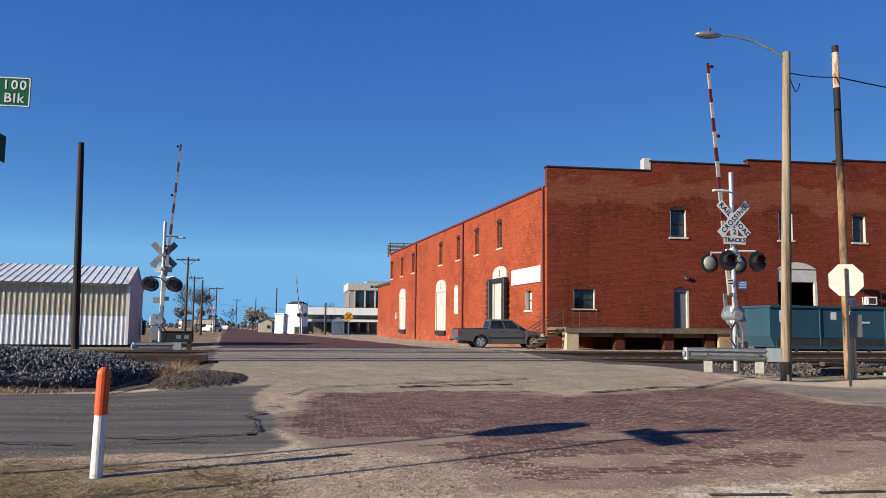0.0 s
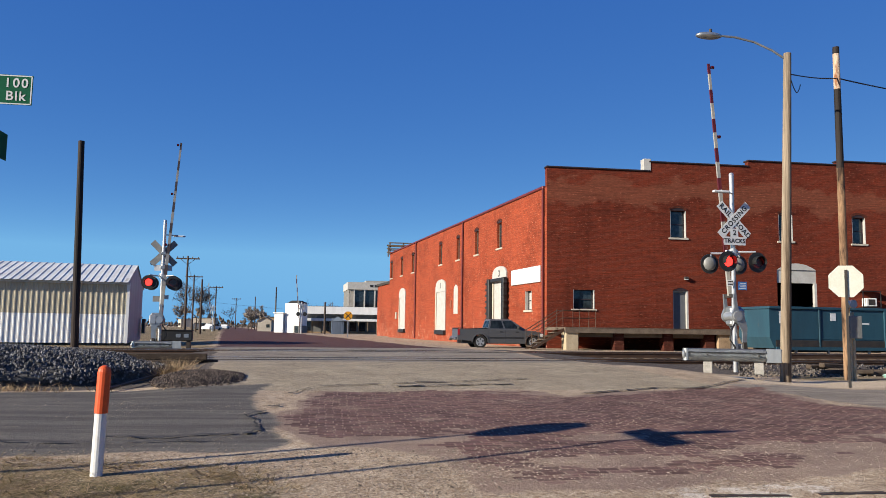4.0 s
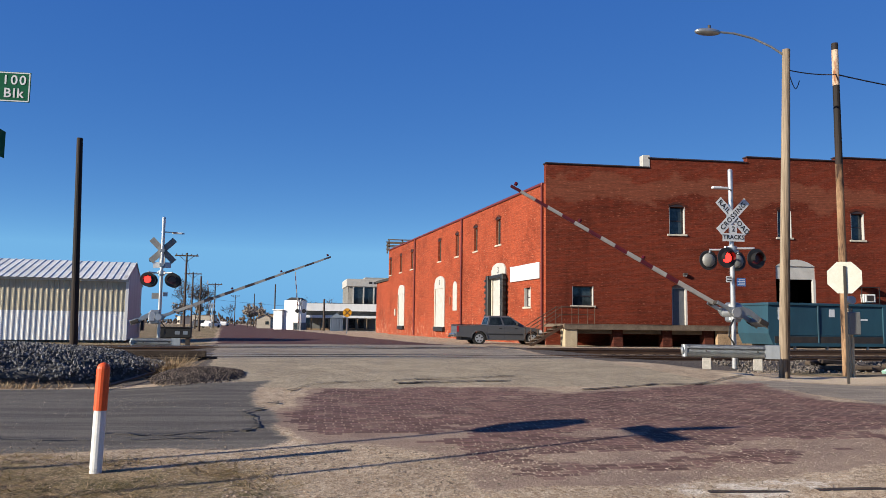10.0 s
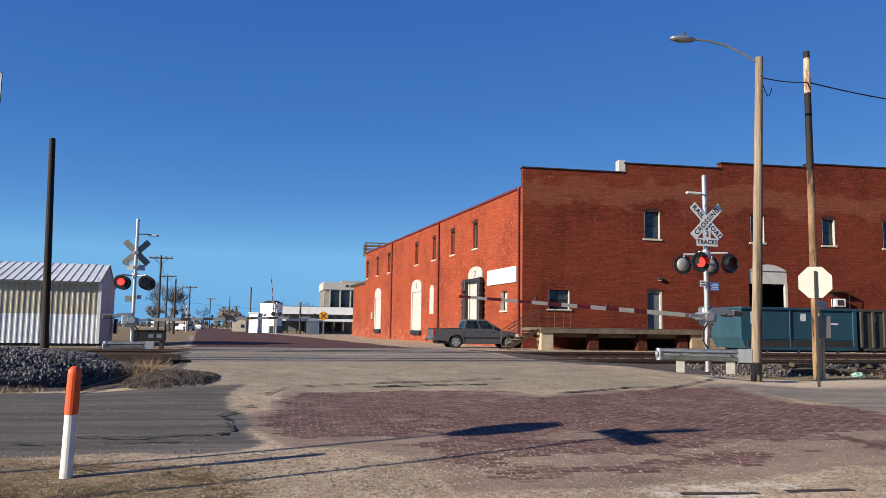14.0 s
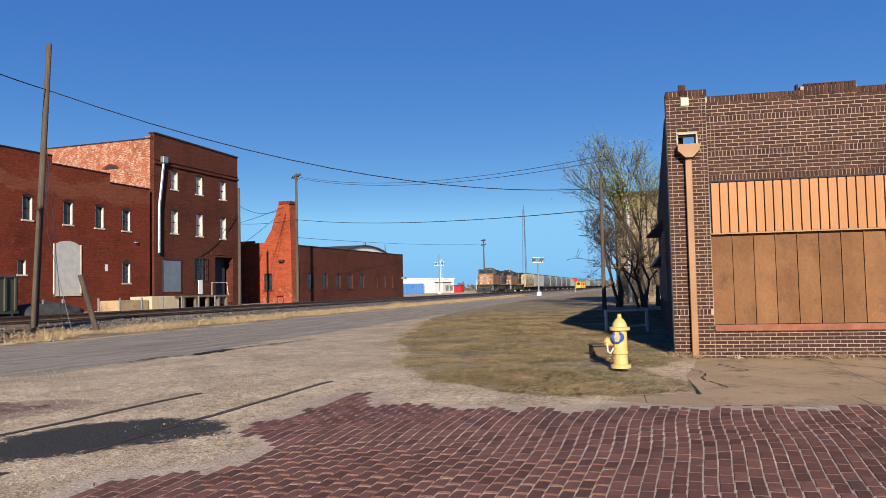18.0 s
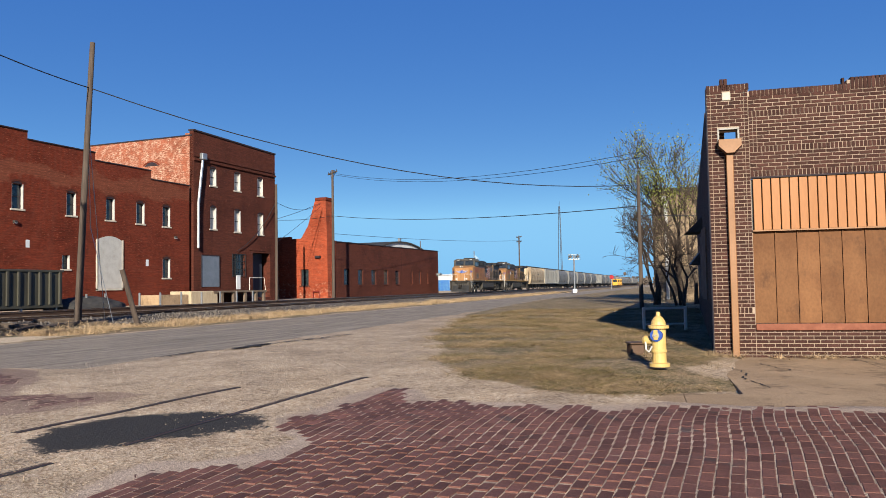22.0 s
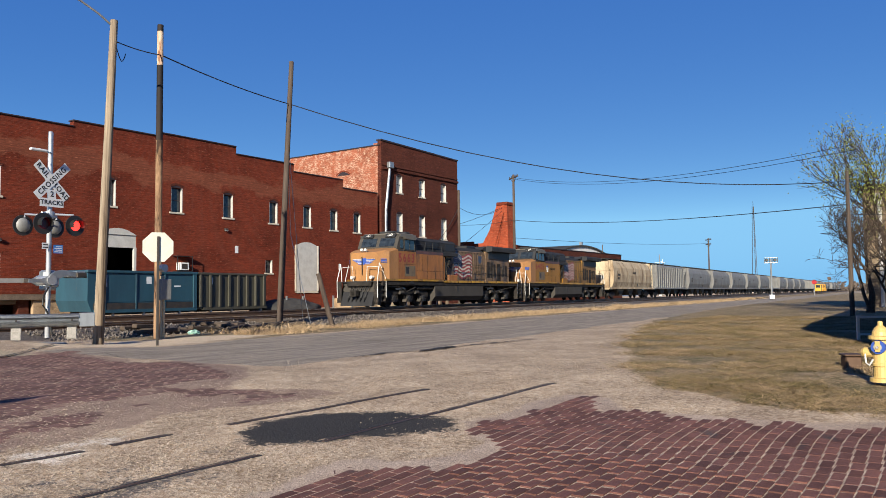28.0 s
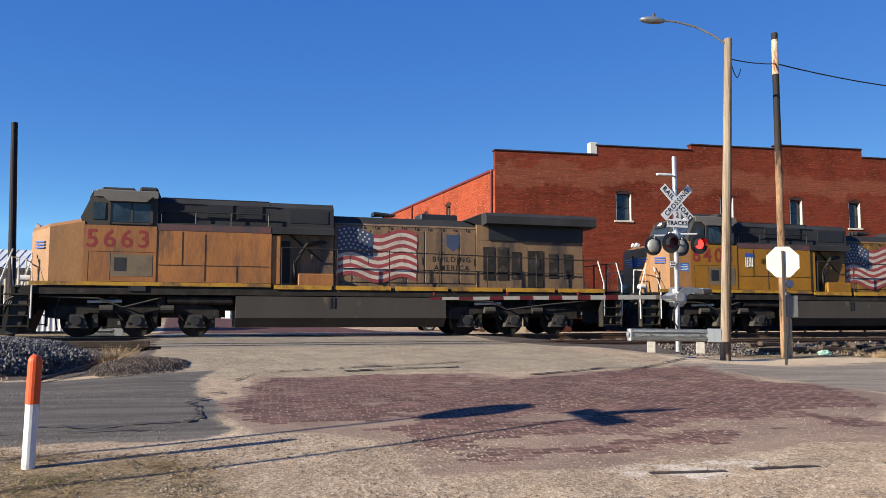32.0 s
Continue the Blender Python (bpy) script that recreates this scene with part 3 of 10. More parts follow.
def spread(lo, hi, fine_lo, fine_hi, step, grow):
    """Grid lines, fine in the middle and ever wider towards the ends."""
    out = list(np.arange(fine_lo, fine_hi + step / 2, step))
    for sign, end in ((-1, lo), (1, hi)):
        s, v = step, out[0] if sign < 0 else out[-1]
        while (v > end) if sign < 0 else (v < end):
            s *= grow
            v += sign * s
            out.insert(0, v) if sign < 0 else out.append(v)
    return out


def side(poly, x, y):
    """How deep (x, y) lies inside the polygon, in metres; below 0 outside."""
    inside, best = False, 1e9
    for (ax, ay), (bx, by) in zip(poly, poly[1:] + poly[:1]):
        if (ay > y) != (by > y) and x < ax + (y - ay) / (by - ay) * (bx - ax):
            inside = not inside
        dx, dy = bx - ax, by - ay
        k = min(1, max(0, ((x - ax) * dx + (y - ay) * dy) / (dx * dx + dy * dy)))
        best = min(best, math.hypot(x - ax - k * dx, y - ay - k * dy))
    return best if inside else -best


BRICK_NEAR = [(2.2, -9.0), (2.4, 3.5), (3.6, 4.15), (4.8, 4.36), (5.56, 4.5), (5.76, 4.1), (5.95, 3.85), (6.3, 3.7), (6.8, 3.75), (6.9, 4.1), (7.46, 4.43), (7.8, 4.25), (8.55, 4.3), (9.44, 4.16), (9.54, 3.73), (8.87, 3.21), (8.93, 2.6), (8.9, 2.06), (9.05, 1.28), (9.3, 0.9), (9.58, 0.6), (9.66, -0.4), (10.6, -9.0)]
BRICK_MID = [(-0.25, 13.0), (-0.3, 11.5), (-0.3, 10.6), (0.1, 9.85), (0.4, 9.15), (0.9, 9.1), (1.6, 8.7), (1.9, 7.9), (1.95, 7.1), (3.2, 7.15), (3.9, 7.2), (4.65, 7.25), (5.3, 7.3), (5.9, 7.6), (7.1, 6.95), (8.1, 6.85), (7.5, 8.3), (8.6, 9.2), (9.6, 10.6), (9.95, 12.4), (9.45, 12.8), (9.42, 14.4), (9.86, 15.9), (8.3, 15.7), (6.05, 14.65), (4.75, 14.1), (4.4, 15.1), (1.7, 14.8), (0.3, 14.6)]
BRICK_LEFT = [(0.1, 7.15), (0.25, 7.6), (0.9, 7.55), (1.25, 7.05), (0.7, 6.75)]
SANDY = [(3.35, 8.1, 1.1, 0.3), (5.7, 8.45, 1.5, 0.45), (6.3, 7.75, 0.9, 0.5), (3.8, 9.5, 0.5, 0.3), (1.0, 9.5, 1.1, 0.4), (7.6, 9.0, 0.8, 0.6)]
GRASS_EAST = [(9.8, 1.3), (9.65, 1.95), (9.95, 2.4), (10.7, 3.4), (11.9, 4.25), (17.8, 6.9), (31.6, 11.1), (44.3, 13.8), (68.7, 16.8), (120, 22.5), (300, 40), (300, -60), (60, -60), (60, 0), (15.4, 0.4), (12.6, 0.6), (11.6, -0.4)]
DIRT_WEST = [(-60, 8.0), (-2.6, 8.4), (-0.4, 8.0), (0.4, 6.6), (-0.2, 0.0), (-0.5, -60), (-60, -60)]


def zones(x, y):
    """Weights of asphalt, brick bed, grass, ballast and street brick at a place."""
    u, v = across(x, y)
    wob = 0.9 * noise.noise((x * 0.35, y * 0.35, 0)) + 0.4 * noise.noise((x * 1.1, y * 1.1, 3))
    soft = lambda d: ss(-0.5, 0.5, d)
    street = min(u - 0.3, 10.6 - u) + 0.3 * wob
    ramp_ = min(street, v - 14.6 + 0.5 * wob, 33 - v)
    road = min(v - 8.9 - 1.7 * ss(32, 66, x) + wob * 0.5, 15.4 - v + 0.4 * wob, max(1.2 - u, u - 11.3) + 0.45 * wob)
    hump = soft(ramp_)
    asphalt = max(soft(road), soft(min(ramp_, v - 21.5)))
    mid = soft(min(side(BRICK_MID, x, y) + 0.5 * wob, 3)) * (1 - soft(ramp_))
    near = soft(side(BRICK_NEAR, x, y)) if x > 0 and y < 7 else 0.0
    grass = soft(side(GRASS_EAST, x, y) + 0.4 * wob) if x > 8 and y < 60 else 0.0
    grass = max(grass, 0.75 * soft(side(DIRT_WEST, x, y) + 0.5 * wob)) if y < 9 and x < 2 else grass
    strip = soft(min(v - 15.7 + 0.5 * wob, 20.2 - v, max(-4.5 - u, u - 16.0) + wob)) * 0.8
    far_grass = soft(min(v - 32.6, 400 - v, 0.0 - u + 0.5 * wob)) if x < 0 else 0.0
    ballast = soft(min(v - 20.4 + 0.5 * wob, 31.5 - v + 0.5 * wob, max(0.5 - u, u - 10.9)))
    ballast = max(ballast, soft(min(v - 15.9 + 0.5 * wob, 21 - v, 0.35 - u + 0.3 * wob, u + 5.5)))
    brick = max(soft(min(street, v - 33)), 0.0)
    west_tar = soft(road) if u < 4 else 0.0
    return asphalt, near, max(grass, strip, far_grass), ballast, brick, hump, mid, west_tar


def ground_material():
    m, t, b = nodes_of("ground_mix")
    co = coords(t)

    def mask(name, wild=0.55):
        at = t.nodes.new("ShaderNodeAttribute")
        at.attribute_name = name
        n = arith(t, "ADD", noisy(t, co, 2.5, 6, 0.7), arith(t, "MULTIPLY", noisy(t, co, 14, 3), 0.5))
        return ramp(t, arith(t, "ADD", at.outputs["Fac"], arith(t, "MULTIPLY", arith(t, "SUBTRACT", n, 0.75), wild)), 0.4, 0.6)

    grit, peb = noisy(t, co, 90, 3, 0.7), add(t, "ShaderNodeTexVoronoi", Scale=34.0)
    t.links.new(co, peb.inputs["Vector"])
    tone = arith(t, "MULTIPLY", peb.outputs["Color"], 1.0)
    big, mid, small = noisy(t, co, 0.25, 5, 0.6), noisy(t, co, 1.3, 6, 0.7), noisy(t, co, 9.0, 5, 0.75)
    drag = noisy(t, coords(t, (0.12, 1.6, 1)), 2.2, 5, 0.7)
    stones = mixed(t, 0.7, mixed(t, ramp(t, mid, 0.35, 0.68), (0.39, 0.292, 0.198), (0.6, 0.46, 0.315)), tone, "SOFT_LIGHT")
    stones = mixed(t, arith(t, "MULTIPLY", ramp(t, small, 0.54, 0.68), 0.6), stones, (0.13, 0.1, 0.08))
    stones = mixed(t, ramp(t, noisy(t, co, 46, 2, 0.6), 0.66, 0.74), stones, (0.8, 0.7, 0.58))
    stones = mixed(t, arith(t, "MULTIPLY", ramp(t, noisy(t, co, 30, 3, 0.7), 0.6, 0.68), 0.7), stones, (0.09, 0.07, 0.06))
    tar = mixed(t, ramp(t, drag, 0.35, 0.65), (0.228, 0.191, 0.153), (0.37, 0.312, 0.245))
    tar = mixed(t, arith(t, "MULTIPLY", ramp(t, mid, 0.52, 0.72), 0.6), tar, (0.15, 0.125, 0.1))
    crown = mixed(t, ramp(t, mid, 0.35, 0.7), (0.335, 0.27, 0.188), (0.47, 0.385, 0.265))
    crown = mixed(t, 0.6, crown, tone, "SOFT_LIGHT")
    crown = mixed(t, arith(t, "MULTIPLY", ramp(t, small, 0.56, 0.7), 0.5), crown, (0.13, 0.105, 0.078))
    turf = mixed(t, ramp(t, noisy(t, co, 3.0, 6, 0.75), 0.4, 0.6), (0.4, 0.28, 0.165), (0.18, 0.134, 0.07))
    turf = mixed(t, ramp(t, big, 0.5, 0.66), turf, (0.4, 0.29, 0.185))
    turf = mixed(t, arith(t, "MULTIPLY", ramp(t, noisy(t, co, 1.1, 5, 0.7), 0.5, 0.6), 0.8), turf, (0.095, 0.085, 0.036))
    turf = mixed(t, ramp(t, noisy(t, co, 22, 4, 0.75), 0.52, 0.62), turf, (0.47, 0.37, 0.225))
    turf = mixed(t, arith(t, "MULTIPLY", ramp(t, noisy(t, co, 38, 3, 0.75), 0.52, 0.62), 0.8), turf, (0.06, 0.055, 0.022))
    turf = mixed(t, arith(t, "MULTIPLY", ramp(t, small, 0.52, 0.68), 0.65), turf, (0.07, 0.055, 0.025))
    bed = mixed(t, ramp(t, mid, 0.3, 0.7), (0.5, 0.39, 0.3), (0.33, 0.25, 0.19))
    rock = mixed(t, 0.85, (0.12, 0.1, 0.085), tone, "SOFT_LIGHT")
    br = t.nodes.new("ShaderNodeTexBrick")
    for k, v in (("Color1", (0.125, 0.056, 0.05, 1)), ("Color2", (0.09, 0.043, 0.041, 1)), ("Mortar", (0.15, 0.1, 0.085, 1)), ("Scale", 1.0), ("Mortar Size", 0.008), ("Brick Width", 0.22), ("Row Height", 0.1)):
        br.inputs[k].default_value = v
    t.links.new(co, br.inputs["Vector"])
    col = stones
    fresh = mixed(t, ramp(t, drag, 0.35, 0.65), (0.108, 0.096, 0.085), (0.185, 0.165, 0.142))
    fresh = mixed(t, arith(t, "MULTIPLY", ramp(t, small, 0.56, 0.7), 0.5), fresh, (0.06, 0.056, 0.052))
    dust = mixed(t, ramp(t, mid, 0.35, 0.7), (0.26, 0.178, 0.138), (0.38, 0.28, 0.205))
    for name, colour in (("brick_dust", dust), ("brick_bed", bed), ("grass", turf), ("ballast", rock), ("hump", crown), ("asphalt", tar), ("west_tar", fresh), ("brick_far", br.outputs[0])):
        col = mixed(t, mask(name), col, colour)
    edge = arith(t, "ADD", arith(t, "MULTIPLY", arith(t, "SUBTRACT", noisy(t, co, 1.9, 8, 0.78), 0.5), 2.0), arith(t, "MULTIPLY", arith(t, "SUBTRACT", noisy(t, co, 28, 3, 0.7), 0.5), 0.7))
    for name, colour in (("pole_sand", (0.66, 0.52, 0.355)), ("pale_sand", (0.72, 0.63, 0.52)), ("dark_grit", (0.12, 0.105, 0.095)), ("tar_patch", (0.042, 0.04, 0.039))):
        at = t.nodes.new("ShaderNodeAttribute")
        at.attribute_name = name
        col = mixed(t, ramp(t, arith(t, "ADD", at.outputs["Fac"], edge), 0.42, 0.7), col, colour)
    h = t.nodes.new("ShaderNodeHueSaturation")
    t.links.new(arith(t, "ADD", arith(t, "MULTIPLY", ramp(t, grit, 0.25, 0.75), 1.0), 0.3), h.inputs["Value"])
    t.links.new(col, h.inputs["Color"])
    t.links.new(h.outputs[0], b.inputs["Base Color"])
    b.inputs["Roughness"].default_value = 0.92
    b.inputs["Specular IOR Level"].default_value = 0.15
    bumped(t, b, arith(t, "ADD", arith(t, "MULTIPLY", peb.outputs["Distance"], 0.8), arith(t, "ADD", grit, small)), 0.6, 0.014)
    return m


def sheet(name, xs, ys, zone=True):
    verts = [(x, y, height(x, y) + 0.012 * noise.noise((x * 0.9, y * 0.9, 9)) * (abs(x) < 60)) for y in ys for x in xs]
    n = len(xs)
    faces = [(j * n + i, j * n + i + 1, (j + 1) * n + i + 1, (j + 1) * n + i) for j in range(len(ys) - 1) for i in range(n - 1)]
    me = bpy.data.meshes.new(name)
    me.from_pydata(verts, [], faces)
    w = np.array([zones(x, y) for x, y, _ in verts], dtype=np.float32)
    for k, key in enumerate(("asphalt", "brick_bed", "grass", "ballast", "brick_far", "hump", "brick_dust", "west_tar")):
        me.attributes.new(key, "FLOAT", "POINT").data.foreach_set("value", w[:, k])
    for key, poly, soft, most in (
            ("pole_sand", [(9.4, 16.6), (12.5, 16.6), (16.5, 17.6), (19.0, 18.6), (16.5, 19.6), (13.0, 19.3), (10.0, 19.2)], 0.7, 0.95),
            ("tar_patch", [(5.45, 5.5), (5.7, 5.95), (6.23, 6.24), (6.81, 6.12), (7.17, 5.71), (7.6, 5.18), (7.42, 4.72), (7.34, 4.35), (6.99, 4.24), (6.49, 4.58), (6.29, 4.95), (5.82, 5.1)], 0.3, 1.0),
            ("dark_grit", [(1.9, 6.5), (3.4, 6.5), (4.2, 5.9), (5.3, 5.5), (5.4, 4.8), (4.4, 4.6), (2.4, 4.9)], 0.6, 0.52),
            ("pale_sand", [(3.2, 6.95), (3.6, 6.4), (4.3, 6.25), (5.3, 6.75), (4.6, 7.1)], 0.4, 0.55)):
        deep = np.array([most * ss(-soft, soft, side(poly, x, y)) if 0 < x < 22 and 2 < y < 22 else 0 for x, y, _ in verts], dtype=np.float32)
        me.attributes.new(key, "FLOAT", "POINT").data.foreach_set("value", deep)
    for p in me.polygons:
        p.use_smooth = True
    me.materials.append(ground_material())
    return tagged(new(name, me), "gravelly ground with worn asphalt, brick beds and dry grass", "ground", kind="structure")


sheet("ground", spread(-3500, 3500, -12, 30, 0.2, 1.09), spread(-2500, 3500, -6, 26, 0.2, 1.09))

# ---- railway ----
track_m = {v0: pose(0, v0, z, 0, 0, TRACK_TURN) for v0, z in ((TRACK_NEAR, RAIL_NEAR), (TRACK_FAR, RAIL_FAR))}


def railway(v0):
    tr = thing("railway_track", track_m[v0], "rusty steel railway track on dark wooden ties and ballast", "railway track", "tracks over the crossing", "structure")
    for y in (-0.755, 0.755):
        prof = [(-0.07, -0.17), (0.07, -0.17), (0.07, -0.155), (0.012, -0.14), (0.012, -0.045), (0.037, -0.035), (0.037, -0.002), (-0.037, -0.002), (-0.037, -0.035), (-0.012, -0.045), (-0.012, -0.14), (-0.07, -0.155)]
        rail = part("rail", prism(prof, -70, 900, Matrix(((0, 1, 0, 0), (1, 0, 0, y), (0, 0, 1, 0), (0, 0, 0, 1)))), "rail_steel", tr)
        part("rail_head", boxes((-70, 900, y - 0.034, y + 0.034, -0.002, 0.004)), "rail_shine", rail, "polished running surface")
        for dy in (-0.085, 0.085):
            part("flangeway", boxes((-2.9, 7.5, y + dy - 0.045, y + dy + 0.045, -0.05, -0.007)), "asphalt_tar", tr)
    tie = None
    for i in range(190):
        x = -40 + i * 0.55
        if -3.1 < x < 7.6:
            continue
        if tie is None:
            tie = part("tie", boxes((-0.11, 0.11, -1.3, 1.3, -0.34, -0.165), bevel=0.015), "tie_wood", tr)
            tie.location = (x, 0, 0)
        else:
            t2 = tie.copy()
            scene.collection.objects.link(t2)
            t2.location = (x, random.uniform(-0.04, 0.04), random.uniform(-0.01, 0.01))
    bm = bmesh.new()
    for x0, x1 in ((-75, -3.0), (7.4, 900)):
        n = max(2, int((x1 - x0) / 8))
        prof = [(-3.0, -0.62), (-1.7, -0.22), (1.7, -0.22), (3.0, -0.62)]
        rows = [[bm.verts.new((x0 + (x1 - x0) * i / n, a, c)) for a, c in prof] for i in range(n + 1)]
        for p, q in zip(rows, rows[1:]):
            for k in range(3):
                bm.faces.new((p[k], q[k], q[k + 1], p[k + 1]))
        bm.faces.new(rows[0]), bm.faces.new(rows[-1][::-1])
    part("ballast_bed", bm, "ballast", tr)
    return tr


for v0 in (TRACK_NEAR, TRACK_FAR):
    railway(v0)

# ---- buildings ----


def wall_mesh(length, tops, holes, thick=0.4, base=0.0):
    """A wall along x from 0 to length, its face at y = 0. tops: (from u, top z) steps; holes: (u0, u1, z0, z1)."""
    us = sorted({0.0, length, *[t[0] for t in tops], *[v for h in holes for v in h[:2]]})
    us = [u for u in us if 0 <= u <= length]
    bm = bmesh.new()
    for a, b in zip(us, us[1:]):
        if b - a < 1e-4:
            continue
        c = (a + b) / 2
        top = [z for u, z in tops if u <= c + 1e-6][-1]
        z = base
        for h in sorted((h for h in holes if h[0] < c < h[1]), key=lambda h: h[2]):
            if h[2] > z:
                box(bm, a, b, 0, thick, z, h[2])
            z = h[3]
        box(bm, a, b, 0, thick, z, top)
    return bm


def sash_window(parent, u0, u1, z0, z1, arched=True, frame_mat="coping", pane="glass_dark", depth=0.2, sill="cream_trim", reveal="white_paint"):
    """A wooden sash window set back in its opening, with painted reveals and a stone sill."""
    w = thing("window", None)
    w.parent = parent
    f, r = 0.05, 0.03
    part("reveal", boxes((u0, u0 + r, 0.006, depth, z0, z1)), reveal, w)
    part("reveal", boxes((u1 - r, u1, -0.004, depth, z0, z1)), reveal, w)
    a, b = u0 + r, u1 - r
    part("window_frame", boxes((a, a + f, depth, depth + 0.08, z0, z1), (b - f, b, depth, depth + 0.08, z0, z1), (a + f, b - f, depth, depth + 0.08, z1 - f, z1), (a + f, b - f, depth, depth + 0.08, z0, z0 + f)), frame_mat, w)
    zm = (z0 + z1) / 2
    part("meeting_rail", boxes((a + f, b - f, depth, depth + 0.07, zm - 0.025, zm + 0.025)), "coping", w)
    part("pane", boxes((a + f, b - f, depth + 0.05, depth + 0.056, z0 + f, z1 - f)), pane, w)
    part("sill", boxes((u0 - 0.12, u1 + 0.12, -0.07, depth, z0 - 0.12, z0 - 0.003), bevel=0.015), sill, w)
    if arched:
        arch_cap(w, u0, u1, z1, "brick_dull")
    return w


def arch_cap(parent, u0, u1, z1, material, rise=0.16):
    """A segmental brick arch over an opening, with the dark timber head under it."""
    n = 10

    def arc(lift, out):
        return [(u0 - out + (u1 - u0 + 2 * out) * i / n, z1 + lift + rise * (1 - (2 * i / n - 1) ** 2)) for i in range(n + 1)]

    part("arch_head", prism(arc(0.004, 0.0), -0.006, 0.004), "coping", parent)
    part("arch", prism(arc(0.02, 0.03) + arc(0.13, 0.1)[::-1], -0.03, 0.02), material, parent)


# The long brick warehouse beside the tracks
FX, FY, FZ = 12.66, 43.2, 0.45
south = thing("warehouse_south_wall", pose(FX, FY, 0), "red brick warehouse front with a stepped parapet", "warehouse wall", kind="structure")
S_TOPS = [(0.0, 10.98), (6.25, 11.54), (12.45, 11.88), (18.3, 12.12), (24.47, 11.6), (30.08, 11.03), (35.65, 10.36)]
S_WINS = [(7.45, 8.43, 7.12, 8.72), (14.3, 15.2, 7.12, 8.72), (19.12, 20.0, 7.1, 8.7), (23.35, 24.2, 7.05, 8.65), (27.6, 28.4, 6.95, 8.5), (31.1, 31.93, 6.88, 8.45), (34.1, 34.95, 6.83, 8.4), (36.95, 37.8, 6.8, 8.35)]
S_LOW = [(1.55, 2.8, 2.85, 3.95), (36.95, 37.8, 2.7, 4.2), (27.25, 27.9, 3.25, 4.2)]
S_DOOR, S_BIG, S_WHITE = (7.55, 8.5, 1.75, 4.0), (14.1, 16.65, 1.75, 5.4), (30.3, 32.6, 1.9, 5.4)
S_HOLES = S_WINS + S_LOW + [S_DOOR, S_BIG]
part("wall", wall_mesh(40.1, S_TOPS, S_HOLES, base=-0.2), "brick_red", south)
for a, b in zip(S_TOPS, S_TOPS[1:] + [(40.1, 0)]):
    part("coping", boxes((a[0] - 0.06, b[0] + 0.0, -0.07, 0.47, a[1], a[1] + 0.09), bevel=0.02), "coping", south)
for h in S_WINS:
    sash_window(south, *h)
for h in S_LOW:
    sash_window(south, *h, arched=h[0] > 30)
part("parapet_block", boxes((5.85, 6.3, -0.03, 0.45, 11.0, 11.75), bevel=0.02), "white_paint", south)
d = thing("door", None)
d.parent = south
part("door_leaf", boxes((S_DOOR[0] + 0.08, S_DOOR[1] - 0.1, 0.2, 0.26, 1.76, 3.92), bevel=0.01), mat("door_slate", (0.13, 0.135, 0.15), (0.1, 0.105, 0.12), 0.6), d)
part("door_frame", boxes((S_DOOR[0], S_DOOR[0] + 0.08, 0.1, 0.3, 1.75, 4.0), (S_DOOR[1] - 0.1, S_DOOR[1], 0.02, 0.3, 1.75, 4.0), (S_DOOR[0] + 0.08, S_DOOR[1] - 0.1, 0.1, 0.3, 3.92, 4.0)), "white_paint", d)
arch_cap(d, S_DOOR[0], S_DOOR[1], S_DOOR[3], "brick_red")
d = thing("loading_door", None)
d.parent = south
part("lintel_board", boxes((14.1, 16.65, 0.06, 0.14, 4.62, 5.4)), "white_paint", d)
part("inner_partition", boxes((10.0, 20.0, 7.0, 7.1, 1.75, 9.0)), "coping", d)
part("door_jamb", boxes((16.5, 16.65, 0.0, 0.2, 1.76, 4.62)), "white_paint", d)
part("arch", prism([(14.1 + 2.55 * i / 10, 5.402 + 0.4 * (1 - (i / 5 - 1) ** 2)) for i in range(11)], -0.006, 0.1), "white_paint", d)
part("inner_rack", boxes((14.9, 15.0, 3, 3.1, 1.8, 3.4), (15.9, 16.0, 3, 3.1, 1.8, 3.4), (14.6, 16.2, 3, 3.1, 3.0, 3.1), (14.6, 16.2, 3, 3.1, 2.3, 2.4)), "galvanised", d)
d = thing("white_freight_door", None)
d.parent = south
part("door_leaf", boxes((S_WHITE[0], S_WHITE[1], -0.05, -0.004, S_WHITE[2], S_WHITE[3])), "white_paint", d)
part("arch", prism([(S_WHITE[0] + 2.3 * i / 10, 5.4 + 0.3 * (1 - (i / 5 - 1) ** 2)) for i in range(11)] + [(S_WHITE[1], 5.4), (S_WHITE[0], 5.4)], -0.05, -0.004), "white_paint", d)
part("door_frame", boxes((S_WHITE[0] - 0.12, S_WHITE[0], -0.08, -0.003, S_WHITE[2] - 0.1, 5.45), (S_WHITE[1], S_WHITE[1] + 0.12, -0.08, -0.003, S_WHITE[2] - 0.1, 5.45), (S_WHITE[0] - 0.12, S_WHITE[1] + 0.12, -0.08, -0.003, S_WHITE[2] - 0.14, S_WHITE[2])), "cream_trim", d)

west = thing("warehouse_west_wall", pose(FX - 0.13 * 43.8, FY + 0.9915 * 43.8, 0, 0, 0, STREET_TURN - 90), "orange-red brick warehouse side wall with white doors, sunlight in its colour", "warehouse wall", kind="structure")
WL = 43.8


def wu(u):
    return WL - u


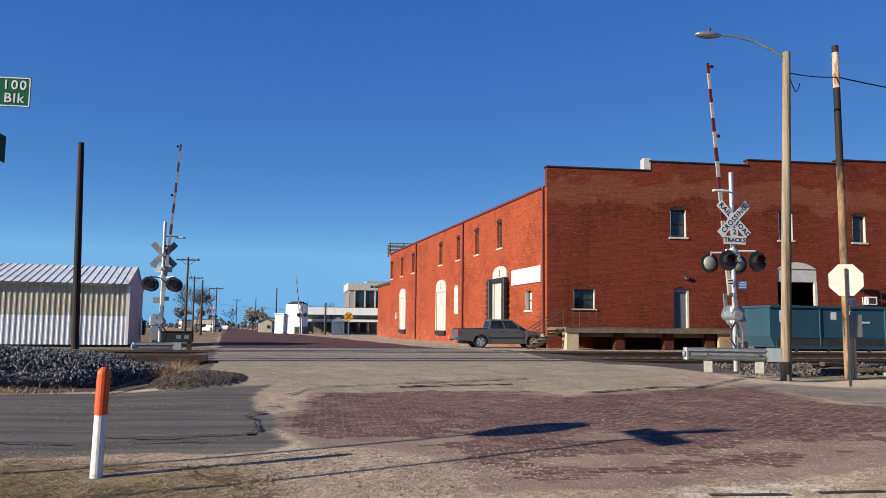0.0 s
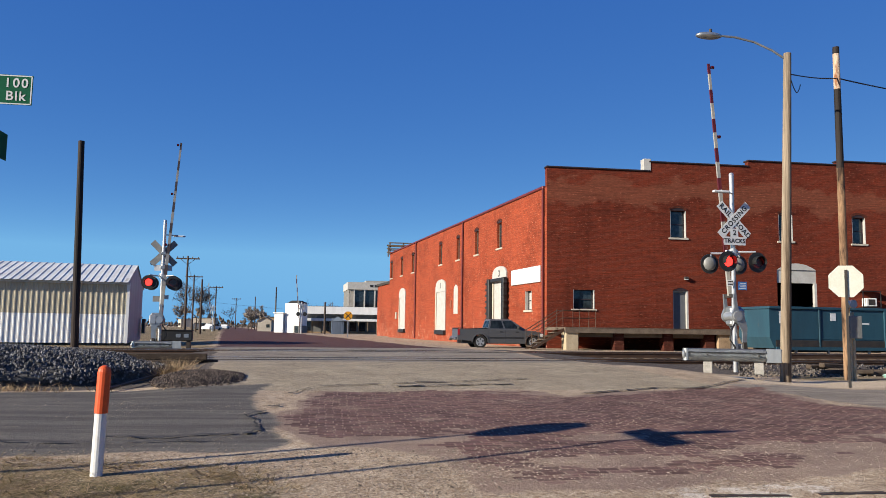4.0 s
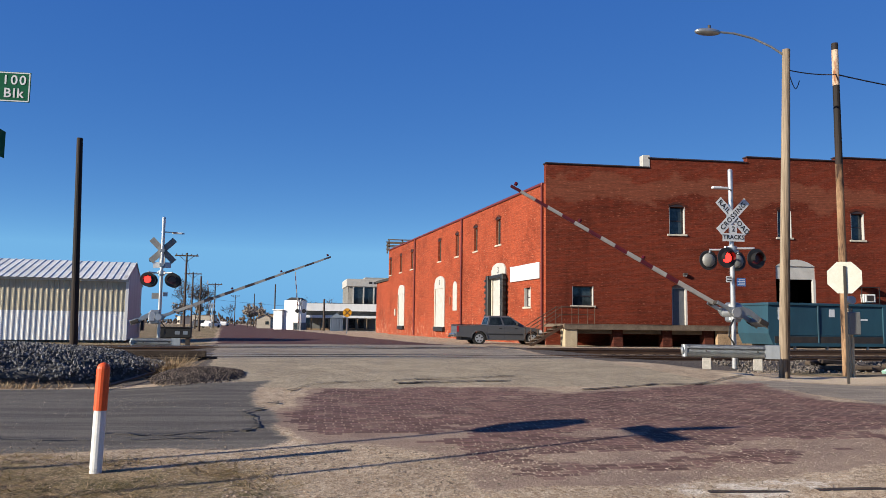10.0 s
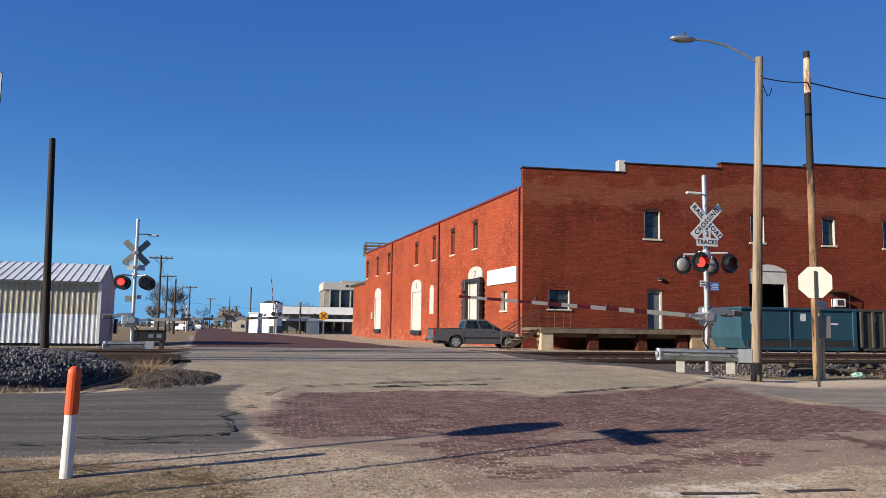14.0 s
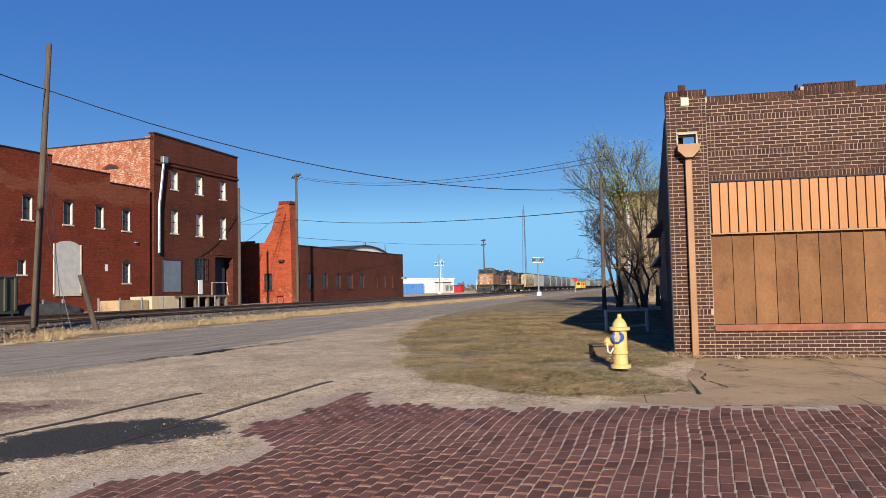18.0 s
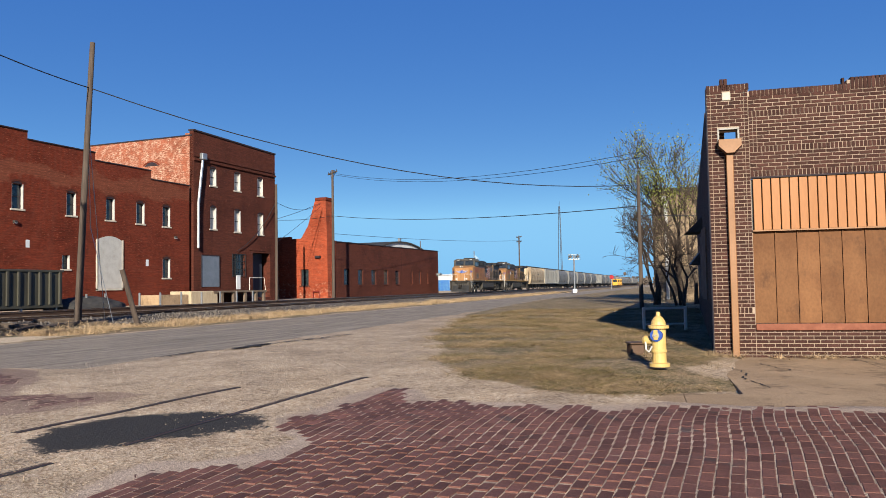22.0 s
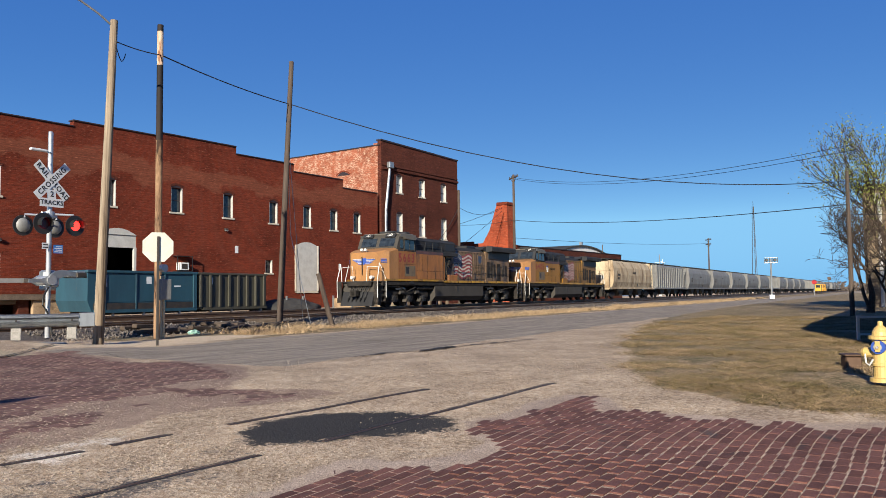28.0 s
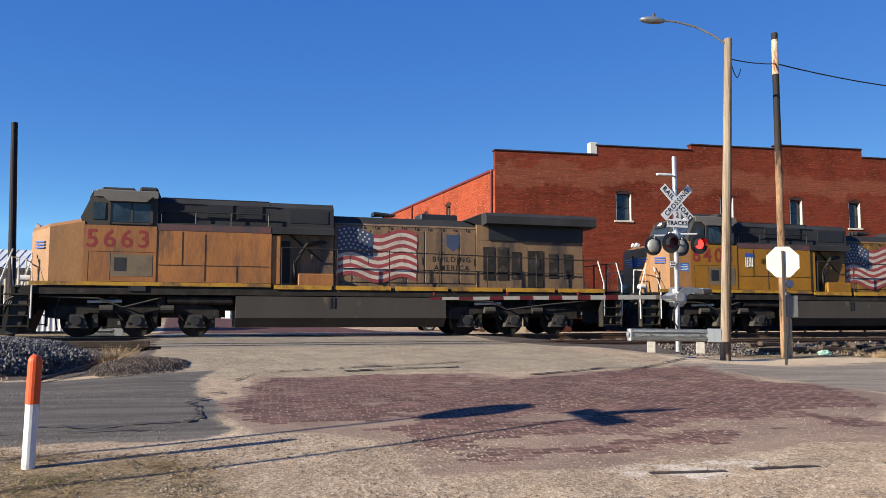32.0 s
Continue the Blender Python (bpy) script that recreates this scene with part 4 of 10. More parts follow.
W_WINS = [(wu(8.45), wu(7.5), 7.05, 8.75), (wu(13.3), wu(12.4), 7.05, 8.75), (wu(18.0), wu(17.1), 7.05, 8.75), (wu(23.2), wu(22.2), 7.05, 8.75), (wu(33.3), wu(32.2), 7.05, 8.75), (wu(38.2), wu(37.2), 7.05, 8.75), (wu(43.3), wu(42.2), 7.05, 8.75)]
W_LOW = [(wu(3.3), wu(2.25), 2.8, 3.95)]
W_DOORS = [(wu(38.4), wu(35.6), 1.55, 4.7, 5.7), (wu(23.9), wu(20.8), 1.5, 4.7, 5.75), (wu(9.1), wu(6.4), 1.35, 4.85, 5.8)]
# brighter brick than the south front, to paint in the sun
part("wall", wall_mesh(WL, [(0, 9.8)], W_WINS + W_LOW, base=-0.2), "brick_orange_lit", west)
part("coping", boxes((-0.1, WL - 0.4, -0.1, 0.5, 9.8, 9.95), bevel=0.03), "coping_red", west)
for h in W_WINS:
    sash_window(west, *h, reveal="brick_orange_lit", frame_mat="timber_old", depth=0.16)
for h in W_LOW:
    sash_window(west, *h, arched=False, pane="white_paint")
for u0, u1, z0, z1, z2 in W_DOORS:
    d = thing("dock_door", None)
    d.parent = west
    part("door_leaf", boxes((u0 + 0.3, u1 - 0.1, -0.045, -0.004, z0, z1)), "white_paint", d)
    part("arch_board", prism([(u0 + (u1 - u0) * i / 10, z1 + 0.5 + (z2 - z1 - 0.5) * (1 - (i / 5 - 1) ** 2) ** 0.5) for i in range(11)] + [(u1, z1), (u0, z1)], -0.09, -0.004), "white_paint", d)
    part("bumper", boxes((u0 + 0.2, u1, -0.22, -0.005, z0 - 0.35, z0)), "black", d)
    part("jamb", boxes((u0, u0 + 0.25, -0.1, -0.005, z0, z1)), "cream_trim", d)
d = thing("dock_shelter", None)
d.parent = west
rows = [(wu(9.45), wu(9.05), -0.4, -0.11, 1.3, 5.0), (wu(6.55), wu(6.15), -0.4, -0.11, 1.3, 5.0), (wu(9.05), wu(6.55), -0.3, -0.11, 4.75, 5.0)]
part("curtain", boxes(*rows, bevel=0.04), "black", d)
for k in range(9):
    part("rib", boxes((wu(9.62), wu(9.45), -0.44, -0.14, 1.4 + 0.4 * k, 1.55 + 0.4 * k), bevel=0.02), "black", d)
    part("rib", boxes((wu(6.15), wu(5.98), -0.44, -0.14, 1.4 + 0.4 * k, 1.55 + 0.4 * k), bevel=0.02), "black", d)
lettering("2", 0.6, "black", west, pose(wu(22.3), -0.094, 5.2), "dock_number", 0.002, 1.0, 0.01)
lettering("3", 0.6, "black", west, pose(wu(7.75), -0.094, 5.3), "dock_number", 0.002, 1.0, 0.01)
d = thing("filled_window", None)
d.parent = west
part("board", prism([(wu(18.5) + 1.1 * i / 8, 4.8 + 0.3 * (1 - (i / 4 - 1) ** 2)) for i in range(9)] + [(wu(17.4), 2.8), (wu(18.5), 2.8)], -0.04, -0.004), "white_paint", d)
part("blank_sign", boxes((wu(5.5), wu(0.8), -0.09, -0.005, 4.4, 5.35), bevel=0.01), "sign_white", west)
for u in (0.35, 16.1, 31.3):
    part("downpipe", tube(bmesh.new(), (wu(u), -0.1, 0.7), (wu(u), -0.1, 9.8), 0.07, n=8), "coping_red", west)
part("notice", boxes((wu(19.6), wu(19.2), -0.03, -0.004, 3.3, 3.9)), "sill_red", west)
part("meter_box", boxes((wu(39.9), wu(39.5), -0.15, -0.004, 2.6, 3.3)), "cream_trim", west)
bm = bmesh.new()
vs = [bm.verts.new(p) for p in ((FX + 0.3, FY + 0.4, 9.7), (FX + 40, FY + 0.4, 9.9), (FX + 40, FY + 44, 9.7), (FX - 5.4, FY + 43.6, 9.7))]
bm.faces.new(vs)
tagged(part("warehouse_roof", bm, "asphalt_tar"), "flat tarred warehouse roof", "roof", kind="structure")
tagged(part("warehouse_back_wall", boxes((7.2, FX + 40, FY + 43.6, FY + 44, 0, 9.8)), "brick_red"), "plain red brick back wall", "wall", kind="structure")
tagged(part("warehouse_floor", boxes((FX + 0.5, FX + 39.5, FY + 0.42, FY + 43, 1.5, 1.74)), "concrete_grey"), "worn concrete warehouse floor", "floor", kind="structure")
bh = thing("rooftop_bulkhead", pose(8.0, FY + 43, 9.7), "weathered timber rooftop enclosure", "roof structure")
for x in (-1.1, 0.4, 1.9, 3.4):
    for y in (-0.1, 2.4):
        part("post", boxes((x - 0.07, x + 0.07, y - 0.07, y + 0.07, 0, 1.3)), "timber_old", bh)
for z in (0.45, 0.85, 1.25):
    for y in (-0.14, 2.44):
        part("rail", boxes((-1.25, 3.55, y - 0.03, y + 0.03, z, z + 0.12)), "timber_old", bh)

# The three-storey part
tall = thing("tall_south_wall", pose(53.2, FY - 0.06, 0), "dark red brick three-storey warehouse front", "warehouse wall", kind="structure")
T_WINS = [(2.15, 3.0, 10.72, 12.25), (5.55, 6.45, 10.65, 12.25), (9.1, 10.0, 10.55, 12.2), (2.15, 3.0, 6.95, 8.85), (5.55, 6.45, 6.9, 8.85), (9.1, 10.0, 6.85, 8.8)]
T_BIG, T_DOOR, T_GRILLE = (8.3, 11.1, 0.9, 5.1), (1.0, 3.3, 1.95, 4.6), (5.2, 7.1, 2.85, 4.9)
# darker brick than the west wall: its weaker sun is in the colour
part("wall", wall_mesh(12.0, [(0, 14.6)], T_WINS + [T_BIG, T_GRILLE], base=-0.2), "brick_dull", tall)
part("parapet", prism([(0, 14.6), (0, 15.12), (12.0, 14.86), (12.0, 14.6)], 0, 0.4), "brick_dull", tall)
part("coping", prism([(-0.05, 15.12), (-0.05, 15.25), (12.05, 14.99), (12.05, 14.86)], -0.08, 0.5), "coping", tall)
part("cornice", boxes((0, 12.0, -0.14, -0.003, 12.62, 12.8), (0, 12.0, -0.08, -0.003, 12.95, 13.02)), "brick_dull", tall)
for h in T_WINS:
    sash_window(tall, *h, pane="white_paint", frame_mat="white_paint")
d = thing("steel_door", None)
d.parent = tall
part("door_leaf", boxes((T_DOOR[0], T_DOOR[1], -0.05, -0.004, T_DOOR[2], T_DOOR[3])), mat("door_blue", (0.17, 0.2, 0.25), (0.13, 0.16, 0.2), 0.55), d)
part("door_frame", boxes((T_DOOR[0] - 0.08, T_DOOR[0], -0.08, -0.004, 1.95, 4.65), (T_DOOR[1], T_DOOR[1] + 0.08, -0.08, -0.004, 1.95, 4.65), (T_DOOR[0], T_DOOR[1], -0.08, -0.004, 4.6, 4.68)), "coping", d)
g = thing("barred_window", None)
g.parent = tall
part("pane", boxes((5.2, 7.1, 0.2, 0.21, 2.85, 4.9)), "glass_dark", g)
for k in range(6):
    part("bar", tube(bmesh.new(), (5.15 + 0.39 * k, -0.06, 2.8), (5.15 + 0.39 * k, -0.06, 4.9), 0.025, n=6), "black", g)
for z in (2.9, 3.5, 4.2, 4.85):
    part("bar", boxes((5.1, 7.15, -0.09, -0.05, z, z + 0.05)), "black", g)
part("garage_leaf", boxes((8.35, 11.05, 0.9, 0.95, 0.9, 5.1)), mat("door_navy", (0.02, 0.03, 0.05), (0.03, 0.04, 0.06), 0.6), tall)
part("lintel", boxes((7.7, 11.4, -0.05, -0.003, 5.3, 5.55)), "brick_dull", tall)
dp = thing("roof_downspout", pose(53.2, FY - 0.1, 0), "battered white sheet-metal downspout with a hopper head", "downspout")
bm = path_tube(bmesh.new(), [(1.0, -0.15, 12.9), (0.85, -0.2, 12.3), (0.35, -0.2, 9.0), (0.32, -0.2, 5.2)], 0.12, 8)
part("pipe", bm, "galvanised", dp)
part("hopper_head", boxes((0.65, 1.3, -0.4, -0.05, 12.75, 13.3), bevel=0.05), "galvanised", dp)
tw = thing("tall_west_wall", pose(53.2, FY + 30, 0, 0, 0, -90), "pale red brick side wall above the lower roof, sunlight in its colour", "warehouse wall", kind="structure")
# the sun on this west side is painted into the brick
part("wall", wall_mesh(30, [(0, 14.4), (18, 14.7), (29.2, 14.95)], [], base=9.0), "brick_pale_lit", tw)
part("coping", boxes((0, 18, -0.05, 0.45, 14.4, 14.5), (18, 29.9, -0.05, 0.45, 14.7, 14.8)), "coping", tw)
for u in (13.0, 19.5, 24.8):
    arch_cap(tw, u, u + 1.6, 12.4, "brick_red", 0.35)
tagged(part("tall_east_wall", boxes((64.8, 65.18, FY + 0.36, FY + 30, 0, 14.9)), "brick_dull"), "plain brick gable wall", "wall", kind="structure")
tagged(part("tall_roof", boxes((53.6, 64.8, FY + 0.4, FY + 30, 14.2, 14.4)), "asphalt_tar"), "flat tarred roof", "roof", kind="structure")
lc = thing("link_wall", pose(65.2, FY + 8.0, 0), "shadowed brick wall at the back of the yard", "wall", kind="structure")
part("wall", wall_mesh(9.6, [(0, 7.3)], [], base=-0.2), "brick_dull", lc)
for k in range(5):
    part("conduit", boxes((4.0 + 1.0 * k, 4.16 + 1.0 * k, -0.2, -0.01, 0.8, 6.9)), "coping", lc)
tagged(part("warehouse_east_wall", boxes((FX + 39.7, FX + 40.0, FY + 0.5, FY + 43.5, 0, 9.7)), "brick_red"), "plain brick party wall", "wall", kind="structure")

# The boiler house: its sunlit west wall and the stack that tapers up from it
BX = 74.8
cb = thing("boiler_house", pose(BX, FY + 8.0, 0, 0, 0, -90), "orange-red brick boiler house with a tapering chimney", "brick building")
# lit brick to the west, darker red to the south: sun as colour
part("west_wall", wall_mesh(8.0, [(0, 7.45), (3.6, 7.2)], [(4.85, 5.95, 1.98, 3.8)], base=-0.2), "brick_orange_lit", cb)
part("chimney", prism([(5.0, 7.2), (5.9, 8.6), (6.9, 11.55), (8.15, 11.55), (8.3, 7.0), (8.35, 0.4), (8.0, 0.4), (8.0, 7.2)], -0.02, 1.5), "brick_orange_lit", cb)
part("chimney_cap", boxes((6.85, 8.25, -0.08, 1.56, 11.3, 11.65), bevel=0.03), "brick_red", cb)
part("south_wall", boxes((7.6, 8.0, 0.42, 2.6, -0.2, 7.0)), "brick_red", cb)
part("roof", boxes((0.1, 7.6, 0.45, 6.0, 6.6, 6.8)), "asphalt_tar", cb)
part("painted_patch", boxes((0.5, 2.0, -0.02, -0.004, 0.8, 3.0)), "sill_red", cb)
w = sash_window(cb, 4.85, 5.95, 1.98, 3.8, arched=False, sill="brick_dull", reveal="brick_orange_lit")
part("valve_pipe", path_tube(bmesh.new(), [(6.6, -0.2, 0.7), (6.6, -0.2, 1.35), (7.4, -0.2, 1.35), (7.4, -0.2, 0.7)], 0.07), "number_red", cb)
part("wall_bracket", boxes((6.9, 7.5, -0.35, -0.02, 5.0, 5.25)), "coping", cb)

low = thing("low_workshop", pose(77.2, FY - 0.02, 0), "long low red brick workshop beside the tracks", "brick building")
L_WINS = [(1.8 + 3.43 * k, 3.1 + 3.43 * k, 2.02, 3.85) for k in range(5)] + [(20.7, 21.1, 2.1, 3.8), (23.3, 23.9, 2.1, 3.8), (26.2, 26.6, 2.1, 3.8)]
part("wall", wall_mesh(30.4, [(0, 6.85)], L_WINS, base=-0.2), "brick_dull", low)
part("coping", boxes((-0.05, 30.45, -0.07, 0.45, 6.85, 6.95)), "coping", low)
for h in L_WINS:
    sash_window(low, *h, arched=False, sill="brick_dull", reveal="brick_dull", depth=0.14)
    for k in (1, 2):
        x = h[0] + (h[1] - h[0]) * k / 3
        part("glazing_bar", boxes((x - 0.02, x + 0.02, 0.12, 0.138, h[2], h[3])), "coping", low)
part("end_wall", boxes((30.0, 30.4, 0.42, 25, -0.2, 6.8)), "brick_red", low)
part("end_wall", boxes((0, 0.4, 0.42, 25, -0.2, 6.8)), "brick_red", low)
part("roof", boxes((0.4, 30.0, 0.42, 25, 6.5, 6.7)), "asphalt_tar", low)
part("wall_lamp", boxes((29.6, 30.3, -0.6, -0.05, 3.3, 3.6)), "galvanised", low)
vault = thing("vaulted_roof", pose(134.4, FY + 18, 0), "pale barrel-vaulted roof behind the workshop", "roof")
arch = [(-11 + 22 * i / 20, 8.4 + 1.6 * (1 - (i / 10 - 1) ** 2)) for i in range(21)]
part("shell", prism(arch + [(11, 0.4), (-11, 0.4)], 0, 14), "sheet_roof", vault)
part("roof_edge", prism(arch + [(x, z + 0.28) for x, z in reversed(arch)], -0.3, 14.3), "asphalt_tar", vault)
part("ventilator", boxes((-0.25, 0.25, 0.4, 0.9, 9.9, 10.9)), "galvanised", vault)

# ---- street corner: the boarded shop ----


def blocks(name, rows, material, parent=None, tilt=0.0):
    """Many small separate blocks in one mesh; rows of x0, x1, y0, y1, z0, z1."""
    vs, fs = [], []
    for x0, x1, y0, y1, z0, z1 in rows:
        k = len(vs)
        j = [random.uniform(-tilt, tilt) for _ in range(4)]
        vs += [(x0, y0, z0), (x1, y0, z0), (x1, y1, z0), (x0, y1, z0), (x0, y0, z1 + j[0]), (x1, y0, z1 + j[1]), (x1, y1, z1 + j[2]), (x0, y1, z1 + j[3])]
        fs += [(k, k + 3, k + 2, k + 1), (k + 4, k + 5, k + 6, k + 7), (k, k + 1, k + 5, k + 4), (k + 1, k + 2, k + 6, k + 5), (k + 2, k + 3, k + 7, k + 6), (k + 3, k, k + 4, k + 7)]
    me = bpy.data.meshes.new(name)
    me.from_pydata(vs, [], fs)
    me.materials.append(M[material])
    ob = new(name, me)
    ob.parent = parent
    return tagged(ob, kind="stuff")


SHOP_M = pose(15.51, 0.38, 0, 0, 0, STREET_TURN - 90)
shop = thing("corner_shop", SHOP_M, "boarded dark brick shop with orange metal panels", "shop building")
SHOP_L, Z0 = 16.0, 0.2
part("front_wall", wall_mesh(SHOP_L, [(0, 5.22), (0.72, 5.08), (2.38, 5.16), (3.32, 5.08)], [(0.72, SHOP_L - 0.8, 0.84, 3.5), (0.2, 0.52, 4.2, 4.4)], thick=0.3, base=-0.1), "mortar", shop)
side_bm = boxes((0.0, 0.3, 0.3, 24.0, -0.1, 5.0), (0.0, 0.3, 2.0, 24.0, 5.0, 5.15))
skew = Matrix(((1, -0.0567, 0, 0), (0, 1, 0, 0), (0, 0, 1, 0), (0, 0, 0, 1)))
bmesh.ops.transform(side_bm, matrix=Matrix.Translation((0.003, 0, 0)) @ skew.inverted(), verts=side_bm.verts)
# deep shade of this side is part of the wall colour
part("north_wall", side_bm, "brick_shade", shop, "dark brick side wall, darkened further for its shade")
for y0, z0, d in ((9.0, 3.1, 0.45), (11.5, 2.2, 0.35)):
    part("side_awning", prism([(0.0, z0), (0.0, z0 + 0.45), (-d, z0)], y0, y0 + 1.6, Matrix.Translation((0.0567 * y0, 0, 0))), "steel_dark", shop)
for y0 in (4.0, 7.5, 14.0):
    part("side_board", boxes((0.0567 * y0 - 0.03, 0.0567 * y0 + 0.1, y0, y0 + 1.1, 1.2, 2.9)), "timber_old", shop)
part("back_wall", boxes((1.62, SHOP_L, 23.7, 24.0, -0.1, 4.8)), "brick_tan", shop)
part("south_wall", boxes((SHOP_L - 0.3, SHOP_L, 0.3, 23.7, -0.1, 4.9)), "brick_tan", shop)
part("roof", boxes((1.62, SHOP_L - 0.3, 0.3, 23.7, 3.9, 4.05)), "asphalt_tar", shop)
for k in range(38):
    u = 0.74 + 0.155 * k
    if u > 6.5:
        break
    part("metal_panel", boxes((u + 0.012, u + 0.148, -0.03, 0.03, 2.53, 3.46), bevel=0.004), "panel_orange", shop)
part("panel_backing", boxes((0.72, 6.6, 0.035, 0.05, 2.53, 3.46)), "black", shop)
part("panel_head", boxes((0.72, SHOP_L - 0.8, -0.045, 0.06, 3.47, 3.5)), "coping", shop)
part("panel_foot", boxes((0.72, SHOP_L - 0.8, -0.045, 0.05, 2.505, 2.53)), "pipe_orange", shop)
part("panel_rest", boxes((6.5, SHOP_L - 0.8, -0.02, 0.05, 2.53, 3.46), (6.5, SHOP_L - 0.8, 0.02, 0.1, 0.84, 2.5)), "panel_orange", shop)
for k in range(16):
    u = 0.73 + 0.371 * k
    if u > 6.4:
        break
    b = part("window_board", boxes((u + 0.012, u + 0.36, 0.05, 0.09, 0.85, 2.5)), "board_brown", shop)
    part("batten", boxes((u - 0.006, u + 0.012, 0.022, 0.1, 0.85, 2.5)), "board_brown", shop)
part("window_sill", boxes((0.72, SHOP_L - 0.8, -0.05, 0.12, 0.72, 0.84), bevel=0.012), "sill_red", shop)
part("rain_head", prism([(0.17, 4.19), (0.56, 4.19), (0.56, 4.07), (0.43, 3.94), (0.3, 3.94), (0.17, 4.07)], -0.22, -0.015), "pipe_orange", shop)
part("downpipe", boxes((0.3, 0.42, -0.13, -0.015, 0.25, 3.94), bevel=0.01), "pipe_orange", shop)
part("scupper_frame", boxes((0.17, 0.2, -0.02, 0.1, 4.19, 4.42), (0.52, 0.55, -0.02, 0.1, 4.19, 4.42), (0.17, 0.55, -0.02, 0.1, 4.4, 4.43)), "concrete_grey", shop)
part("light_stone", boxes((0.27, 0.42, -0.03, 0.0, 4.94, 5.09), bevel=0.01), "cream_trim", shop)
C, BL, J = 0.0677, 0.2, 0.0135


OPENINGS = [(0.72, 99, 0.74, 3.5), (0.17, 0.55, 4.19, 4.43), (0.27, 0.42, 4.94, 5.09)]


def clipped(u0, u1, z0, z1):
    """The lengths of a course that stay clear of the openings."""
    spans = [(u0, u1)]
    for a, b, c, d in OPENINGS:
        if z1 > c + 0.01 and z0 < d - 0.01:
            spans = [s for p, q in spans for s in ((p, min(q, a)), (max(p, b), q)) if s[1] - s[0] > 0.025]
    return spans


singles, rest = [], []
BH = 0.053


def course(z, u0, u1, shift, keep):
    u = u0 - shift
    while u < u1 - 0.02:
        a, b = max(u, u0), min(u + BL, u1)
        for p, q in clipped(a, b, z, z + BH):
            if keep and q - p > BL - 0.002:
                singles.append((p, z))
            elif q - p > 0.02:
                rest.append((p, q, -0.012, 0, z, z + BH))
        u += BL + J


def upright(z, u0, u1, h=0.1):
    u = u0
    while u < u1 - 0.04:
        rest.extend((p, q, -0.013, 0, z, z + h) for p, q in clipped(u, u + BH, z, z + h))
        u += C


# the corner pier: a stack of headers at each edge, running bond between
z, n = 0.22, 0
while z < 5.09:
    if 0.98 < z < 0.98 + C:
        upright(z, 0.004, 0.7)
        z += 0.11
        continue
    if z < 1.0:
        course(z, 0.004, 0.71, 0.106 * (n % 2), False)
    else:
        course(z, 0.004, 0.062, 0, False)
        course(z, 0.072, 0.64, 0.106 * (n % 2), False)
        course(z, 0.65, 0.71, 0, False)
    z, n = z + C, n + 1
# the field below the sill and above the panels, with bands of upright bricks
z, n = 0.22, 0
while z < 0.7:
    course(z, 0.722, 4.9, 0.106 * (n % 2), z < 0.55)
    z, n = z + C, n + 1
bands_left, z = [3.5, 3.92, 4.6], 3.51
while z < 4.95:
    if bands_left and z > bands_left[0]:
        upright(z, 0.722, 4.9)
        bands_left.pop(0)
        z += 0.11
        continue
    frame_side = 3.95 < z < 4.6
    if frame_side:
        course(z, 0.722, 0.78, 0, False)
        course(z, 0.79, 0.846, 0, False)
    course(z, 0.856 if frame_side else 0.722, 4.9, 0.106 * (n % 2), 4.02 < z)
    z, n = z + C, n + 1
for k in range(72):
    u = k * C
    zt = 5.22 if u < 0.7 else 5.19 if 2.4 < u < 3.3 else 5.08
    rest.append((u + 0.004, u + 0.0607, -0.016, 0.2, zt - (0.2 if 2.4 < u < 3.3 else 0.1), zt + 0.012))
rest += [(0.24 + 0.07 * k, 0.297 + 0.07 * k, -0.016, 0.1, 5.14, 5.34) for k in range(2)]
rest += [(2.3, 2.34, -0.01, 0.1, 5.09, 5.2)]
blocks("brickwork", rest, "brick_rest", shop, 0.0)

# ---- crossing signals ----


def lamp_unit(parent, x, y, z, turn, lamps, phase):
    """One flashing lamp: background disc, visor, housing, glowing lens and the shutter before it."""
    lm = thing("flashing_lamp", pose(x, y, z, 0, 0, turn))
    lm.parent = parent
    part("background", tube(bmesh.new(), (0, 0.0, 0), (0, 0.02, 0), 0.27, n=28), "black", lm)
    bm = bmesh.new()
    bmesh.ops.create_uvsphere(bm, u_segments=16, v_segments=8, radius=0.19, matrix=Matrix.Diagonal((1, 0.45, 1, 1)))
    bmesh.ops.bisect_plane(bm, geom=bm.verts[:] + bm.edges[:] + bm.faces[:], plane_co=(0, 0, 0), plane_no=(0, 1, 0), clear_outer=True)
    part("housing", bm, "sign_dull", lm, smooth=True)
    part("glowing_lens", tube(bmesh.new(), (0, 0.021, 0), (0, 0.03, 0), 0.13, n=24), "lamp_red", lm, "red glowing lens")
    bm = bmesh.new()
    a = [math.radians(200 - 220 * i / 12) for i in range(13)]
    rows = [[bm.verts.new((r * math.cos(t), yy, r * math.sin(t))) for t in a] for r, yy in ((0.165, 0.02), (0.165, 0.19), (0.157, 0.19), (0.157, 0.02))]
    for p, q in zip(rows, rows[1:]):
        for i in range(12):
            bm.faces.new((p[i], p[i + 1], q[i + 1], q[i]))
    part("visor", bm, "black", lm)
    sh = part("shutter", tube(bmesh.new(), (0, -0.003, -0.145), (0, 0.003, -0.145), 0.143, n=24), "lens_red", lm, "dark red lens shutter")
    sh.location = (0, 0.04, 0.145)
    lamps.append((sh, phase))


FLASHERS, ARMS = [], []


